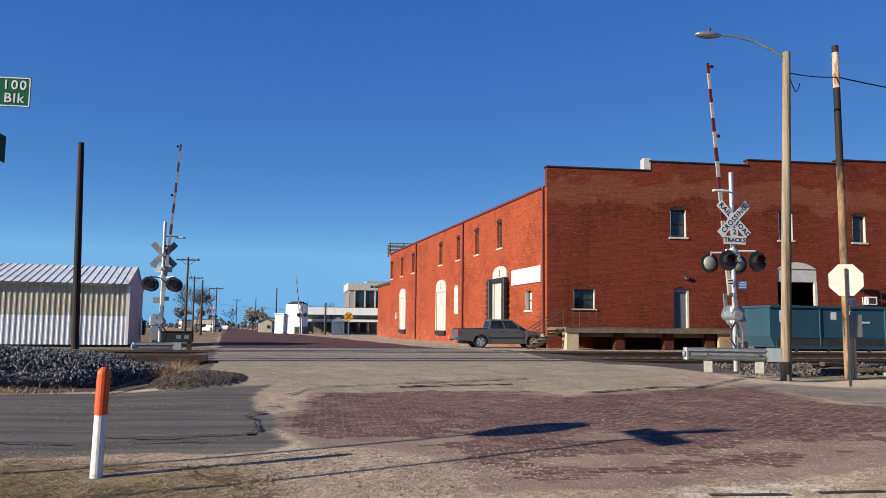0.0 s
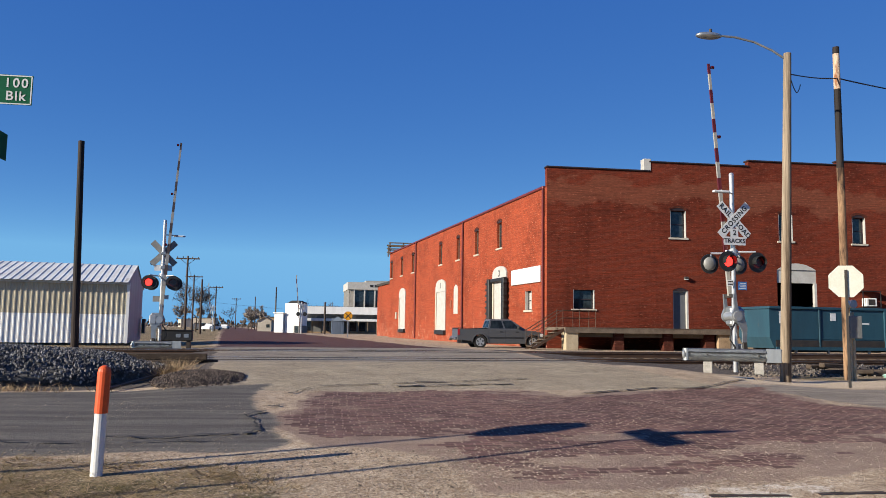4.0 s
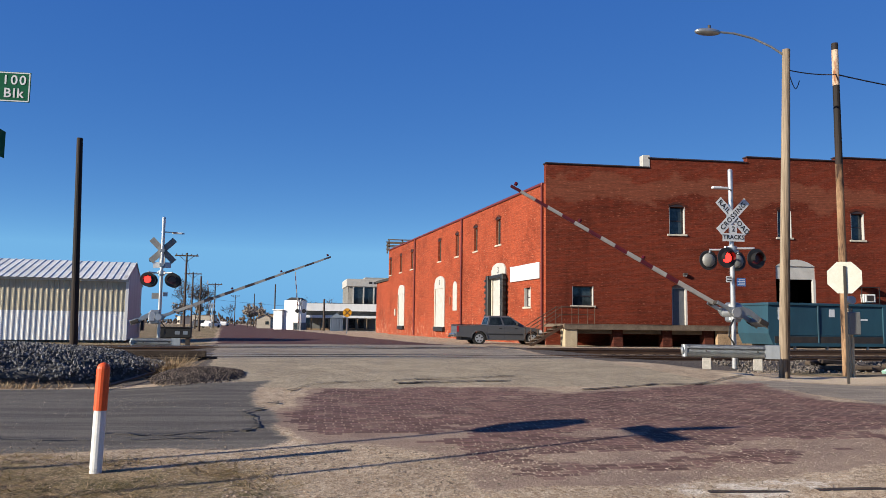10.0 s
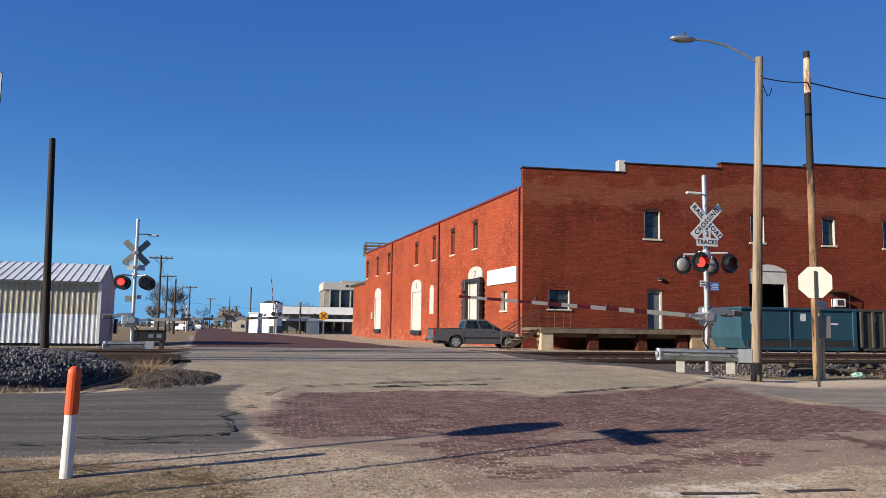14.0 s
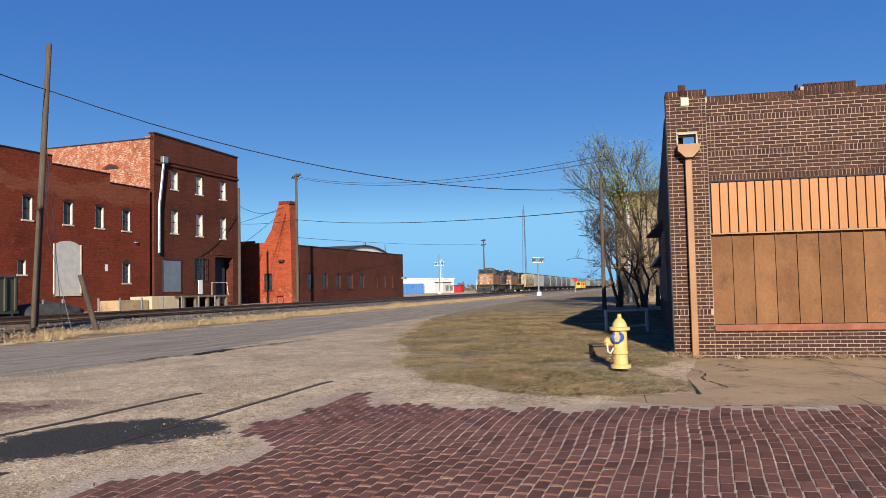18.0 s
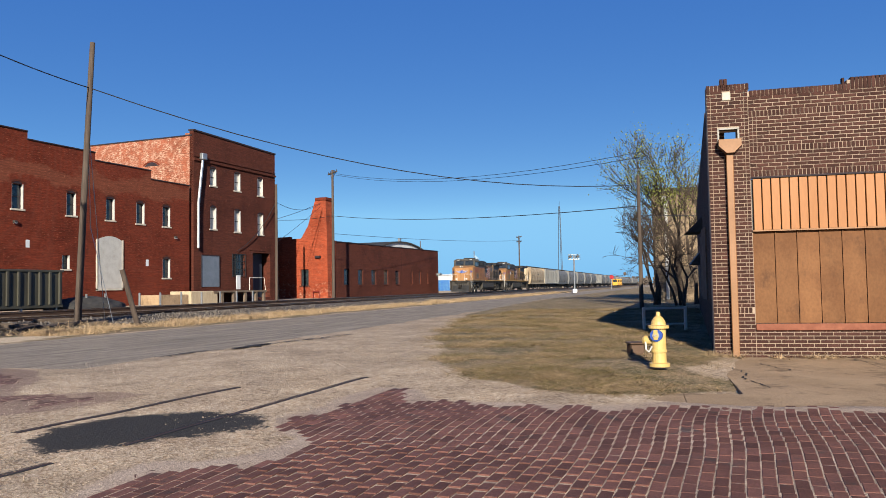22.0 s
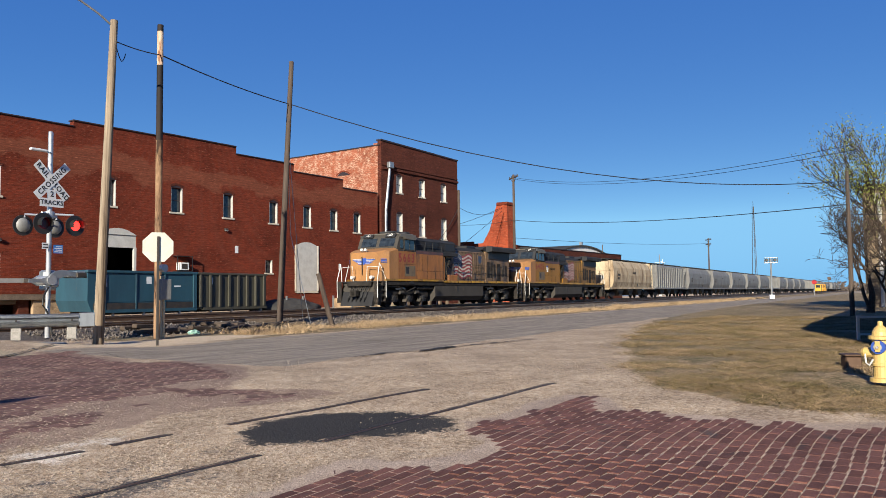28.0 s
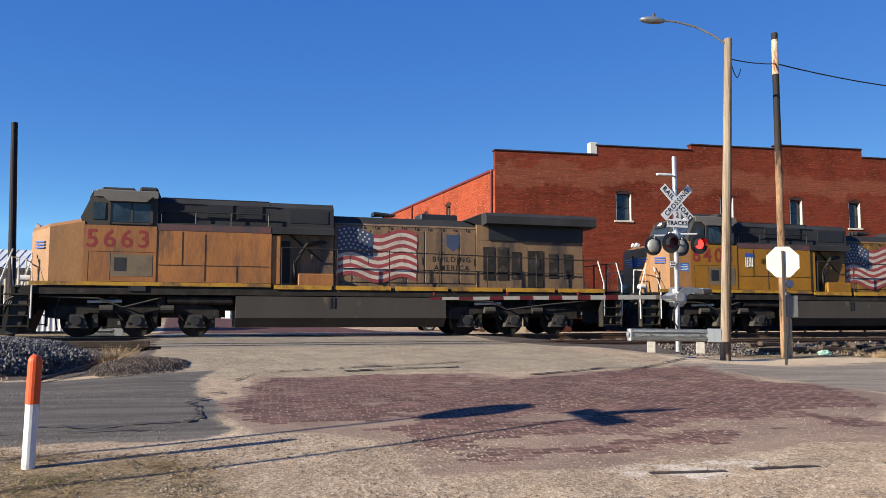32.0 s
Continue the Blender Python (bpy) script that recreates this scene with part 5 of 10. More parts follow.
def crossbuck_board(parent, length, turn, z, y, words, name="crossbuck_blade"):
    b = part(name, boxes((-length / 2, length / 2, y, y + 0.004, -0.115, 0.115), bevel=0.0, m=pose(0, 0, z, 0, turn, 0)), "sign_white", parent)
    part("blade_back", boxes((-length / 2, length / 2, y - 0.004, y - 0.001, -0.115, 0.115), m=pose(0, 0, z, 0, turn, 0)), "sign_dull", b)
    for text, off, size in words:
        lettering(text, size, "black", b, pose(0, 0, z, 0, turn, 0) @ pose(off, y + 0.008, 0, 0, 0, 180), "letters", 0.001, 1.15, 0.004)
    return b


def crossing_signal(at, swap, label, red="arm_red", white="arm_white"):
    """A mast with crossbuck, lamps and a barrier arm along +x; it faces the traffic at +y."""
    cs = thing("crossing_signal", at, label, "crossing signal", "level crossing signals")
    part("mast", tube(bmesh.new(), (0, 0, 0), (0, 0, 5.3), 0.065, 0.062, 14), "aluminium", cs, smooth=False)
    part("mast_cap", tube(bmesh.new(), (0, 0, 5.3), (0, 0, 5.36), 0.07, 0.05, 14), "aluminium", cs)
    part("foundation", boxes((-0.35, 0.35, -0.35, 0.35, -0.6, -0.13), bevel=0.03), "concrete_grey", cs)
    part("flood_arm", tube(bmesh.new(), (0, 0.05, 4.78), (0.5, 0.3, 4.8), 0.022, n=8), "galvanised", cs)
    part("flood_lamp", boxes((0.3, 0.75, 0.25, 0.36, 4.74, 4.8), bevel=0.015), "sign_white", cs)
    yb = 0.09
    crossbuck_board(cs, 1.22, 45, 4.06, yb, [("CROSSING", 0.0, 0.19)])
    b = crossbuck_board(cs, 1.22, -45, 4.06, yb - 0.012, [("RAIL", 0.36, 0.19), ("ROAD", -0.36, 0.19)])
    t = part("tracks_board", boxes((-0.33, 0.33, yb, yb + 0.004, 3.38, 3.6), (-0.11, 0.11, yb, yb + 0.004, 3.6, 3.82)), "sign_white", cs)
    lettering("TRACKS", 0.16, "black", t, pose(0, yb + 0.008, 3.49, 0, 0, 180), "letters", 0.001, 1.1, 0.004)
    lettering("2", 0.2, "black", t, pose(0, yb + 0.008, 3.71, 0, 0, 180), "letters", 0.001, 1.0, 0.004)
    for z in (4.05, 3.49):
        part("clamp", boxes((-0.09, 0.09, -0.09, 0.075, z - 0.06, z + 0.06), bevel=0.01), "galvanised", cs)
    part("lamp_crossarm", path_tube(bmesh.new(), [(-0.44, 0.36, 3.1), (-0.44, 0.36, 3.18), (0, 0.0, 3.2), (0.44, 0.36, 3.18), (0.44, 0.36, 3.1)], 0.028, 8), "aluminium", cs)
    part("lamp_crossarm", path_tube(bmesh.new(), [(-0.44, -0.36, 3.1), (-0.44, -0.36, 3.18), (0, 0.0, 3.16), (0.44, -0.36, 3.18), (0.44, -0.36, 3.1)], 0.028, 8), "aluminium", cs)
    part("junction_box", tube(bmesh.new(), (0, 0, 3.08), (0, 0, 3.26), 0.12, n=14), "aluminium", cs)
    for x, ph in ((-0.44, 0), (0.44, 1)):
        lamp_unit(cs, x, 0.42, 2.9, 0, FLASHERS, ph ^ swap)
        lamp_unit(cs, x, -0.42, 2.9, 180, FLASHERS, ph ^ swap)
    n = part("blue_notice", boxes((-0.33, -0.07, yb, yb + 0.004, 2.18, 2.4)), "sign_dull" if swap else "sign_blue", cs)
    part("notice_bars", boxes(*[(-0.31, -0.09 - 0.04 * (k % 2), yb + 0.005, yb + 0.007, 2.21 + 0.045 * k, 2.23 + 0.045 * k) for k in range(4)]), "sign_white", n)
    n = part("small_notice", boxes((0.07, 0.25, yb, yb + 0.004, 2.28, 2.44)), "sign_white", cs)
    part("notice_bars", boxes((0.09, 0.23, yb + 0.005, yb + 0.007, 2.31, 2.34), (0.09, 0.23, yb + 0.005, yb + 0.007, 2.38, 2.41)), "black", n)
    part("gate_motor", boxes((-0.32, 0.05, -0.36, -0.08, 1.22, 1.75), bevel=0.05), "galvanised", cs)
    part("motor_cover", boxes((-0.36, -0.1, -0.4, -0.04, 1.3, 1.68), bevel=0.04), "aluminium", cs)
    part("cable", path_tube(bmesh.new(), [(0.05, 0.1, 1.3), (0.2, 0.14, 1.1), (0.22, 0.12, 0.85), (0.1, 0.1, 0.7), (0.0, 0.1, 0.5), (-0.06, 0.1, 0.1)], 0.025, 6), "black", cs)
    arm = part("barrier_arm", boxes((0.55, 1.3, -0.03, 0.03, -0.055, 0.055), bevel=0.0), "arm_white", cs, "striped barrier arm")
    arm.location = (0, -0.12, 1.48)
    u, k = 1.3, 0
    while u < 6.95:
        w = 0.44 if k % 2 == 0 else 0.38
        h = 0.06 - 0.004 * k / 2
        part("arm_band", boxes((u, min(u + w, 6.95), -0.022, 0.022, -h, h)), white if k % 2 == 0 else red, arm)
        u += w
        k += 1
    for u in (2.9, 4.9, 6.85):
        part("arm_lamp", tube(bmesh.new(), (u, 0, 0.07), (u, 0, 0.15), 0.045, n=10), "lens_red", arm)
    for s in (-1, 1):
        y = s * 0.23
        part("side_bracket", prism([(0.6, -0.05), (0.6, 0.03), (0.24, 0.04), (0.08, 0.1), (-0.12, 0.24), (-0.32, 0.27), (-1.0, 0.17), (-1.04, 0.05), (-0.42, 0.12), (-0.24, 0.04), (-0.1, -0.12), (0.08, -0.14), (0.22, -0.06)], y - 0.025, y + 0.025), "galvanised", arm)
    part("counterweight", boxes((-1.02, -0.75, -0.205, 0.205, 0.08, 0.24), bevel=0.02), "galvanised", arm)
    part("hub", tube(bmesh.new(), (0.0, -0.3, 0.0), (0.0, 0.3, 0.0), 0.13, n=14), "aluminium", arm)
    for s in (-1, 1):
        part("weight_plate", boxes((-1.0, -0.7, s * 0.27 - 0.03, s * 0.27 + 0.03, 0.06, 0.2), bevel=0.02), "steel_dark", arm)
    part("spreader", boxes((0.5, 0.6, -0.24, 0.24, -0.05, 0.05), bevel=0.01), "steel_dark", arm)
    ARMS.append(arm)
    return cs


z_r, z_l = 0.57, 0.31
crossing_signal(pose(11.17, 19.73, z_r, 0, 0, 180 + TRACK_TURN), 0, "aluminium crossing signal mast with crossbuck, red lamps and barrier arm")
crossing_signal(pose(-5.95, 31.5, z_l, 0, 0, TRACK_TURN), 1, "aluminium crossing signal mast seen from behind, with barrier arm", "arm_shade", "arm_grey")


def guard_rail(at, length, label, end_pad=0.35):
    """A corrugated steel guard rail on two short timber blocks."""
    g = thing("guard_rail", at, label, "guard rail", "crossing guard rails")
    w = [(-0.155, 0), (-0.13, 0.06), (-0.07, 0.085), (-0.028, 0.02), (0.028, 0.02), (0.07, 0.085), (0.13, 0.06), (0.155, 0)]
    bm = bmesh.new()
    a = [bm.verts.new((-length / 2 + end_pad, y, z)) for z, y in w]
    b = [bm.verts.new((length / 2, y, z)) for z, y in w]
    for i in range(7):
        bm.faces.new((a[i], a[i + 1], b[i + 1], b[i]))
    bmesh.ops.solidify(bm, geom=bm.faces, thickness=0.012)
    part("w_beam", bm, "galvanised", g)
    part("end_plate", boxes((-length / 2, -length / 2 + end_pad, 0.0, 0.05, -0.17, 0.17), bevel=0.012), "galvanised", g)
    bm = bmesh.new()
    tube(bm, (length / 2, 0.0, -0.15), (length / 2, 0.0, 0.15), 0.09, n=12)
    tube(bm, (length / 2 + 0.04, 0.0, 0.0), (length / 2 + 0.1, 0.0, 0.0), 0.13, 0.08, 12)
    part("nose", bm, "galvanised", g)
    for x in (-length * 0.27, length * 0.27):
        part("block", boxes((x - 0.11, x + 0.11, -0.22, -0.03, -0.46, 0.1), bevel=0.015), "concrete_grey", g)
        part("bolt", boxes((x - 0.02, x + 0.02, 0.06, 0.085, -0.02, 0.02)), "steel_dark", g)
    return g


guard_rail(pose(10.34, 18.32, 1.06, 0, 0, 151.5), 2.2, "galvanised corrugated guard rail before the signal mast")
gl = guard_rail(pose(-5.88, 30.9, 0.84, 0, 0, 176), 1.75, "dull galvanised guard rail behind the signal mast")
bx = thing("relay_box", pose(-5.55, 32.6, 0.72, 0, 0, TRACK_TURN), "low black relay box on the gravel", "relay box")
part("body", boxes((-0.6, 0.64, -0.25, 0.25, 0.26, 0.66), bevel=0.03), "black", bx)
part("lid", boxes((-0.64, 0.68, -0.28, 0.28, 0.66, 0.7), bevel=0.02), "black", bx)
part("plate", boxes((0.02, 0.2, -0.26, -0.253, 0.4, 0.54), (0.32, 0.5, -0.26, -0.253, 0.4, 0.54)), "galvanised", bx)
for x in (-0.5, 0.5):
    part("leg", boxes((x - 0.08, x + 0.08, -0.2, 0.2, -0.1, 0.3)), "steel_dark", bx)

# ---- poles, wires and signs ----


def wooden_pole(at, top, r0, r1, lean, material, label, bands=(), group="utility poles"):
    p = thing("utility_pole", at, label, "utility pole", group)
    zs = [0.0] + [z for z, _ in bands] + [top]
    kinds = [material] + [k for _, k in bands]
    for a, b, kind in zip(zs, zs[1:], kinds):
        ra, rb = r0 + (r1 - r0) * a / top, r0 + (r1 - r0) * b / top
        bm = tube(bmesh.new(), (lean[0] * a / top, lean[1] * a / top, a - (0.4 if a == 0 else 0)), (lean[0] * b / top, lean[1] * b / top, b), ra, rb, 14)
        part("shaft", bm, kind, p, smooth=False)
    return p


p1 = wooden_pole(pose(11.78, 18.44, 0.5), 8.33, 0.135, 0.095, (0.24, -0.15), "pole_pale", "pale weathered wooden street lamp pole")
part("lamp_arm", path_tube(bmesh.new(), [(0.2, -0.13, 8.18), (-0.15, -0.1, 8.4), (-0.6, -0.03, 8.62), (-1.1, 0.03, 8.74), (-1.5, 0.06, 8.76)], 0.03, 8), "galvanised", p1)
bm = bmesh.new()
bmesh.ops.create_uvsphere(bm, u_segments=16, v_segments=8, radius=1.0, matrix=Matrix.Translation((-1.8, 0.08, 8.75)) @ Matrix.Diagonal((0.36, 0.15, 0.09, 1)))
part("lamp_head", bm, "galvanised", p1, "grey cobra-head street lamp", smooth=True)
part("photocell", tube(bmesh.new(), (-1.75, 0.08, 8.83), (-1.75, 0.08, 8.93), 0.04, n=8), "steel_dark", p1)
p2 = wooden_pole(pose(14.4, 19.7, 0.45), 9.22, 0.11, 0.088, (0.0, 0.0), "pole_orange", "stripped wooden pole with a tarred upper length", ((5.75, "pole_tar"), (8.0, "pole_bleached"), (9.02, "pole_tar")))
mb = thing("meter_box", pose(14.2, 19.5, 0), "grey electric meter and switch box on the pole", "meter box")
part("switch_box", boxes((0.0, 0.34, -0.26, -0.1, 1.5, 2.1), bevel=0.015), "hopper_grey", mb)
part("meter", tube(bmesh.new(), (0.12, -0.25, 2.42), (0.12, -0.08, 2.42), 0.11, n=14), "aluminium", mb)
part("conduit", tube(bmesh.new(), (0.16, -0.16, 0.3), (0.16, -0.16, 1.45), 0.03, n=8), "timber_pale", mb)
part("post", boxes((0.13, 0.22, -0.1, -0.02, 0.3, 2.2)), "timber_pale", mb)
p3 = wooden_pole(pose(21.6, 22.3, 0.4), 10.4, 0.13, 0.09, (0.36, -0.3), "pole_brown", "tall dark wooden utility pole beside the tracks", ((4.6, "pole_brown"),))
part("guy_wire", path_tube(bmesh.new(), [(0.25, -0.2, 7.6), (1.6, 0.3, 0.1)], 0.012, 5), "galvanised", p3)
part("guy_wire", path_tube(bmesh.new(), [(0.25, -0.2, 7.4), (0.8, 0.2, 3.6), (1.1, -0.6, 0.1)], 0.012, 5), "galvanised", p3)
lp = thing("leaning_post", pose(22.1, 19.9, 0.4), "short leaning grey timber post with a cut top", "post")
part("shaft", tube(bmesh.new(), (0, 0, -0.2), (-0.42, 0.4, 2.0), 0.1, 0.085, 10), "pole_brown", lp)
lpole = wooden_pole(pose(-9.65, 33.65, 0.6), 8.5, 0.16, 0.12, (-0.2, -0.1), "pole_tar", "bare dark wooden pole beside the shed")

st = thing("stop_sign", pose(12.39, 16.83, 0.36, 0, 0, -25), "octagonal stop sign seen from its bare back, on a steel post", "stop sign")
part("post", boxes((-0.03, 0.03, -0.03, 0.01, -0.2, 2.75), bevel=0.006), "steel_dark", st)
bm = bmesh.new()
bmesh.ops.create_cone(bm, cap_ends=True, segments=8, radius1=0.4, radius2=0.4, depth=0.006, matrix=pose(0, 0.02, 2.48, 90, 22.5, 0))
part("plate", bm, "sign_back", st)
bm = bmesh.new()
bmesh.ops.create_cone(bm, cap_ends=True, segments=8, radius1=0.385, radius2=0.385, depth=0.004, matrix=pose(0, 0.03, 2.48, 90, 22.5, 0))
part("face", bm, "sign_red", st)

pt = thing("marker_post", pose(-1.6, 7.88, 0.16), "white plastic marker post with an orange top", "marker post")
part("tube", tube(bmesh.new(), (-0.015, 0, -0.1), (0.0, 0, 0.62), 0.055, n=16), "plastic_white", pt)
bm = tube(bmesh.new(), (0.0, 0, 0.62), (0.01, 0, 1.0), 0.06, n=16)
bmesh.ops.create_uvsphere(bm, u_segments=16, v_segments=8, radius=0.06, matrix=Matrix.Translation((0.01, 0, 1.0)))
part("cap", bm, "orange_cap", pt)

sn = thing("street_name_sign", pose(-2.53, 6.7, -0.07), "green street name blades on a round steel post", "street sign")
part("post", tube(bmesh.new(), (0, 0, -0.2), (0, 0, 3.75), 0.03, n=10), "galvanised", sn)
bl = part("blade", boxes((-0.6, 0.58, -0.008, -0.004, 3.41, 3.655)), "sign_green", sn)
part("blade_border", boxes((-0.59, 0.572, -0.0095, -0.0085, 3.643, 3.652), (-0.59, 0.572, -0.0095, -0.0085, 3.413, 3.422), (0.566, 0.575, -0.0095, -0.0085, 3.42, 3.645)), "sign_white", bl)
lettering("100", 0.108, "sign_white", bl, pose(0.455, -0.01, 3.585), "block_number", 0.0005, 1.2, 0.0015)
lettering("Blk", 0.108, "sign_white", bl, pose(0.455, -0.01, 3.478), "block_word", 0.0005, 1.15, 0.0015)
part("name_bars", boxes((0.16, 0.25, -0.0095, -0.0085, 3.46, 3.61), (0.0, 0.1, -0.0095, -0.0085, 3.46, 3.61), (-0.2, -0.06, -0.0095, -0.0085, 3.46, 3.61)), "sign_white", bl)
part("cross_blade", boxes((0.17, 0.178, -0.5, 0.6, 3.07, 3.3)), "sign_green", sn)
ps = thing("parking_sign", pose(-3.6, 7.55, 0.1, 0, 0, 72), "octagonal sign plate on a thin steel post", "road sign")
part("post", boxes((-0.025, 0.025, -0.02, 0.02, -0.2, 3.35)), "galvanised", ps)
bm = bmesh.new()
bmesh.ops.create_cone(bm, cap_ends=True, segments=8, radius1=0.4, radius2=0.4, depth=0.006, matrix=pose(0, -0.03, 2.98, 90, 22.5, 0))
part("plate", bm, "sign_back", ps)


def wire(points, sag, r=0.012, label="black overhead service wire", n=14):
    pts = []
    for a, b in zip(points, points[1:]):
        a, b = Vector(a), Vector(b)
        for i in range(n):
            k = i / n
            p = a.lerp(b, k)
            p.z -= sag * 4 * k * (1 - k)
            pts.append(p)
    pts.append(Vector(points[-1]))
    return tagged(part("overhead_wire", path_tube(bmesh.new(), pts, r, 5), "black"), label, "wire", "overhead wires")


wire([(12.0, 18.3, 8.3), (14.4, 19.65, 8.75)], 0.05, 0.016)
wire([(14.4, 19.65, 8.75), (21.9, 22.05, 9.1)], 0.1, 0.02)
wire([(21.9, 22.05, 9.1), (39.8, 4.9, 6.5)], 1.2, 0.02)
wire([(12.1, 18.3, 8.15), (12.35, 18.45, 7.85), (12.5, 18.5, 8.1)], 0.05, 0.012, n=4)

# ---- the train ----


def wheelset(parent, x, r, name="wheel"):
    for y in (-0.75, 0.75):
        bm = tube(bmesh.new(), (x, y - 0.065, r), (x, y + 0.065, r), r, n=22)
        tube(bm, (x, y - 0.09, r), (x, y + 0.09, r), r * 0.3, n=12)
        part(name, bm, "loco_truck", parent)
    part("axle", tube(bmesh.new(), (x, -0.7, r), (x, 0.7, r), 0.09, n=8), "loco_truck", parent)


def rail_run(parent, pts, r, material, posts=()):
    part("handrail", path_tube(bmesh.new(), pts, r, 6), material, parent)
    for a, b in posts:
        part("handrail_post", tube(bmesh.new(), a, b, r, n=6), material, parent)


def wavy_flag(parent, x0, x1, z0, z1, y):
    """A painted waving flag of thirteen stripes and a starred canton."""
    n, dz = 18, (z1 - z0) / 13
    fl = thing("painted_flag", None)
    fl.parent = parent

    def zz(x, k):
        w = (x - x0) / (x1 - x0)
        return z1 - k * dz + 0.13 * math.sin(w * 9.5) - 0.1 * w

    for k in range(13):
        bm = bmesh.new()
        rows = []
        for i in range(n + 1):
            x = x0 + (x1 - x0) * i / n + 0.02 * math.sin(k)
            rows.append((bm.verts.new((x, y, zz(x, k))), bm.verts.new((x, y, zz(x, k + 1)))))
        for i, (p, q) in enumerate(zip(rows, rows[1:])):
            if k < 7 and i < n * 0.42:
                continue
            bm.faces.new((p[0], p[1], q[1], q[0]))
        bmesh.ops.delete(bm, geom=[v for v in bm.verts if not v.link_faces], context="VERTS")
        part("flag_stripe", bm, "flag_red" if k % 2 == 0 else "flag_white", fl)
    bm = bmesh.new()
    m = int(n * 0.42) + 1
    rows = [(bm.verts.new((x0 + (x1 - x0) * i / n, y - 0.002, zz(x0 + (x1 - x0) * i / n, 0))), bm.verts.new((x0 + (x1 - x0) * i / n, y - 0.002, zz(x0 + (x1 - x0) * i / n, 7)))) for i in range(m + 1)]
    for p, q in zip(rows, rows[1:]):
        bm.faces.new((p[0], p[1], q[1], q[0]))
    part("canton", bm, "flag_blue", fl)
    stars = []
    for r in range(6):
        for c in range(7):
            x = x0 + 0.08 + (x1 - x0) * 0.4 * c / 7 + (0.07 if r % 2 else 0)
            z = zz(x, 0.7 + r * 1.02)
            stars.append((x - 0.03, x + 0.03, y - 0.006, y - 0.004, z - 0.03, z + 0.03))
    tagged(part("star_field", boxes(*stars), "flag_white", fl), kind="stuff")


def locomotive(number, yellow, label, fresh):
    """A six-axle road locomotive: its coupler at x = 0, the rest behind it along +x; z = 0 on the rails."""
    lo = thing("locomotive", None, label, "locomotive", "locomotives of the freight train")
    hood = "loco_hood" if fresh else "loco_hood_old"
    cabgrey = "loco_tank" if not fresh else "loco_grey"
    part("underframe", boxes((1.0, 21.3, -1.5, 1.5, 1.35, 1.6), (0.9, 21.4, -0.6, 0.6, 0.85, 1.35), (1.6, 7.0, -0.85, 0.85, 0.62, 1.35), (14.5, 20.0, -0.85, 0.85, 0.62, 1.35)), "loco_truck", lo)
    for s in (-1, 1):
        part("air_reservoir", tube(bmesh.new(), (5.2, s * 1.25, 1.18), (7.2, s * 1.25, 1.18), 0.14, n=12), "loco_truck", lo)
        part("brake_pipe", path_tube(bmesh.new(), [(1.5, s * 1.4, 1.28), (3.2, s * 1.42, 1.22), (3.9, s * 1.38, 0.95), (5.0, s * 1.4, 1.25)], 0.03, 6), "loco_tank", lo)
        part("brake_pipe", path_tube(bmesh.new(), [(14.6, s * 1.4, 1.28), (16.2, s * 1.42, 1.2), (16.8, s * 1.36, 0.92), (18.3, s * 1.38, 1.1), (20.0, s * 1.4, 1.26)], 0.03, 6), "loco_tank", lo)
    part("walkway", boxes((7.9, 21.25, -1.53, 1.53, 1.6, 1.64)), "loco_grey", lo)
    for s in (-1, 1):
        part("sill_stripe", boxes((1.25, 8.4, s * 1.545 - 0.012, s * 1.545 + 0.012, 1.62, 1.74)), "stripe_yellow", lo)
        for k in range(6):
            part("sill_stripe", boxes((8.5 + 2.05 * k, 10.4 + 2.05 * k, s * 1.545 - 0.012, s * 1.545 + 0.012, 1.56, 1.7)), "stripe_yellow", lo)
    # nose and cab
    bm = bmesh.new()
    secs = [(1.18, 1.0, 1.62, 3.38), (1.75, 1.5, 1.62, 3.52), (2.72, 1.52, 1.62, 3.72)]
    rows = []
    for x, w, a, b in secs:
        rows.append([bm.verts.new((x, -w, a)), bm.verts.new((x, -w, b - 0.12)), bm.verts.new((x, -w + 0.22, b)), bm.verts.new((x, w - 0.22, b)), bm.verts.new((x, w, b - 0.12)), bm.verts.new((x, w, a))])
    for p, q in zip(rows, rows[1:]):
        for i in range(5):
            bm.faces.new((p[i], q[i], q[i + 1], p[i + 1]))
    bm.faces.new(rows[0])
    bmesh.ops.recalc_face_normals(bm, faces=bm.faces)
    part("nose", bm, "loco_nose", lo)
    part("cab_side", boxes((2.7, 4.83, -1.52, 1.52, 1.75, 3.5)), yellow, lo)
    part("cab_top", prism([(2.66, 3.5), (2.6, 3.74), (2.88, 4.38), (3.05, 4.56), (4.83, 4.58), (4.83, 3.5)], -1.5, 1.5), cabgrey, lo, "grey cab roof")
    part("cab_roof", boxes((3.0, 4.86, -1.35, 1.35, 4.56, 4.66), bevel=0.04), "loco_cabgrey", lo)
    part("roof_unit", boxes((3.1, 4.1, -0.9, 0.2, 4.66, 4.8), bevel=0.05), "loco_grey", lo)
    part("roof_unit", boxes((4.25, 4.8, -1.1, 0.5, 4.66, 4.82), bevel=0.05), "loco_grey", lo)
    for y0, y1 in ((-1.25, -0.12), (0.12, 1.25)):
        part("windshield", prism([(2.595, 3.80), (2.855, 4.34), (2.875, 4.33), (2.62, 3.79)], y0, y1), "glass_blue", lo)
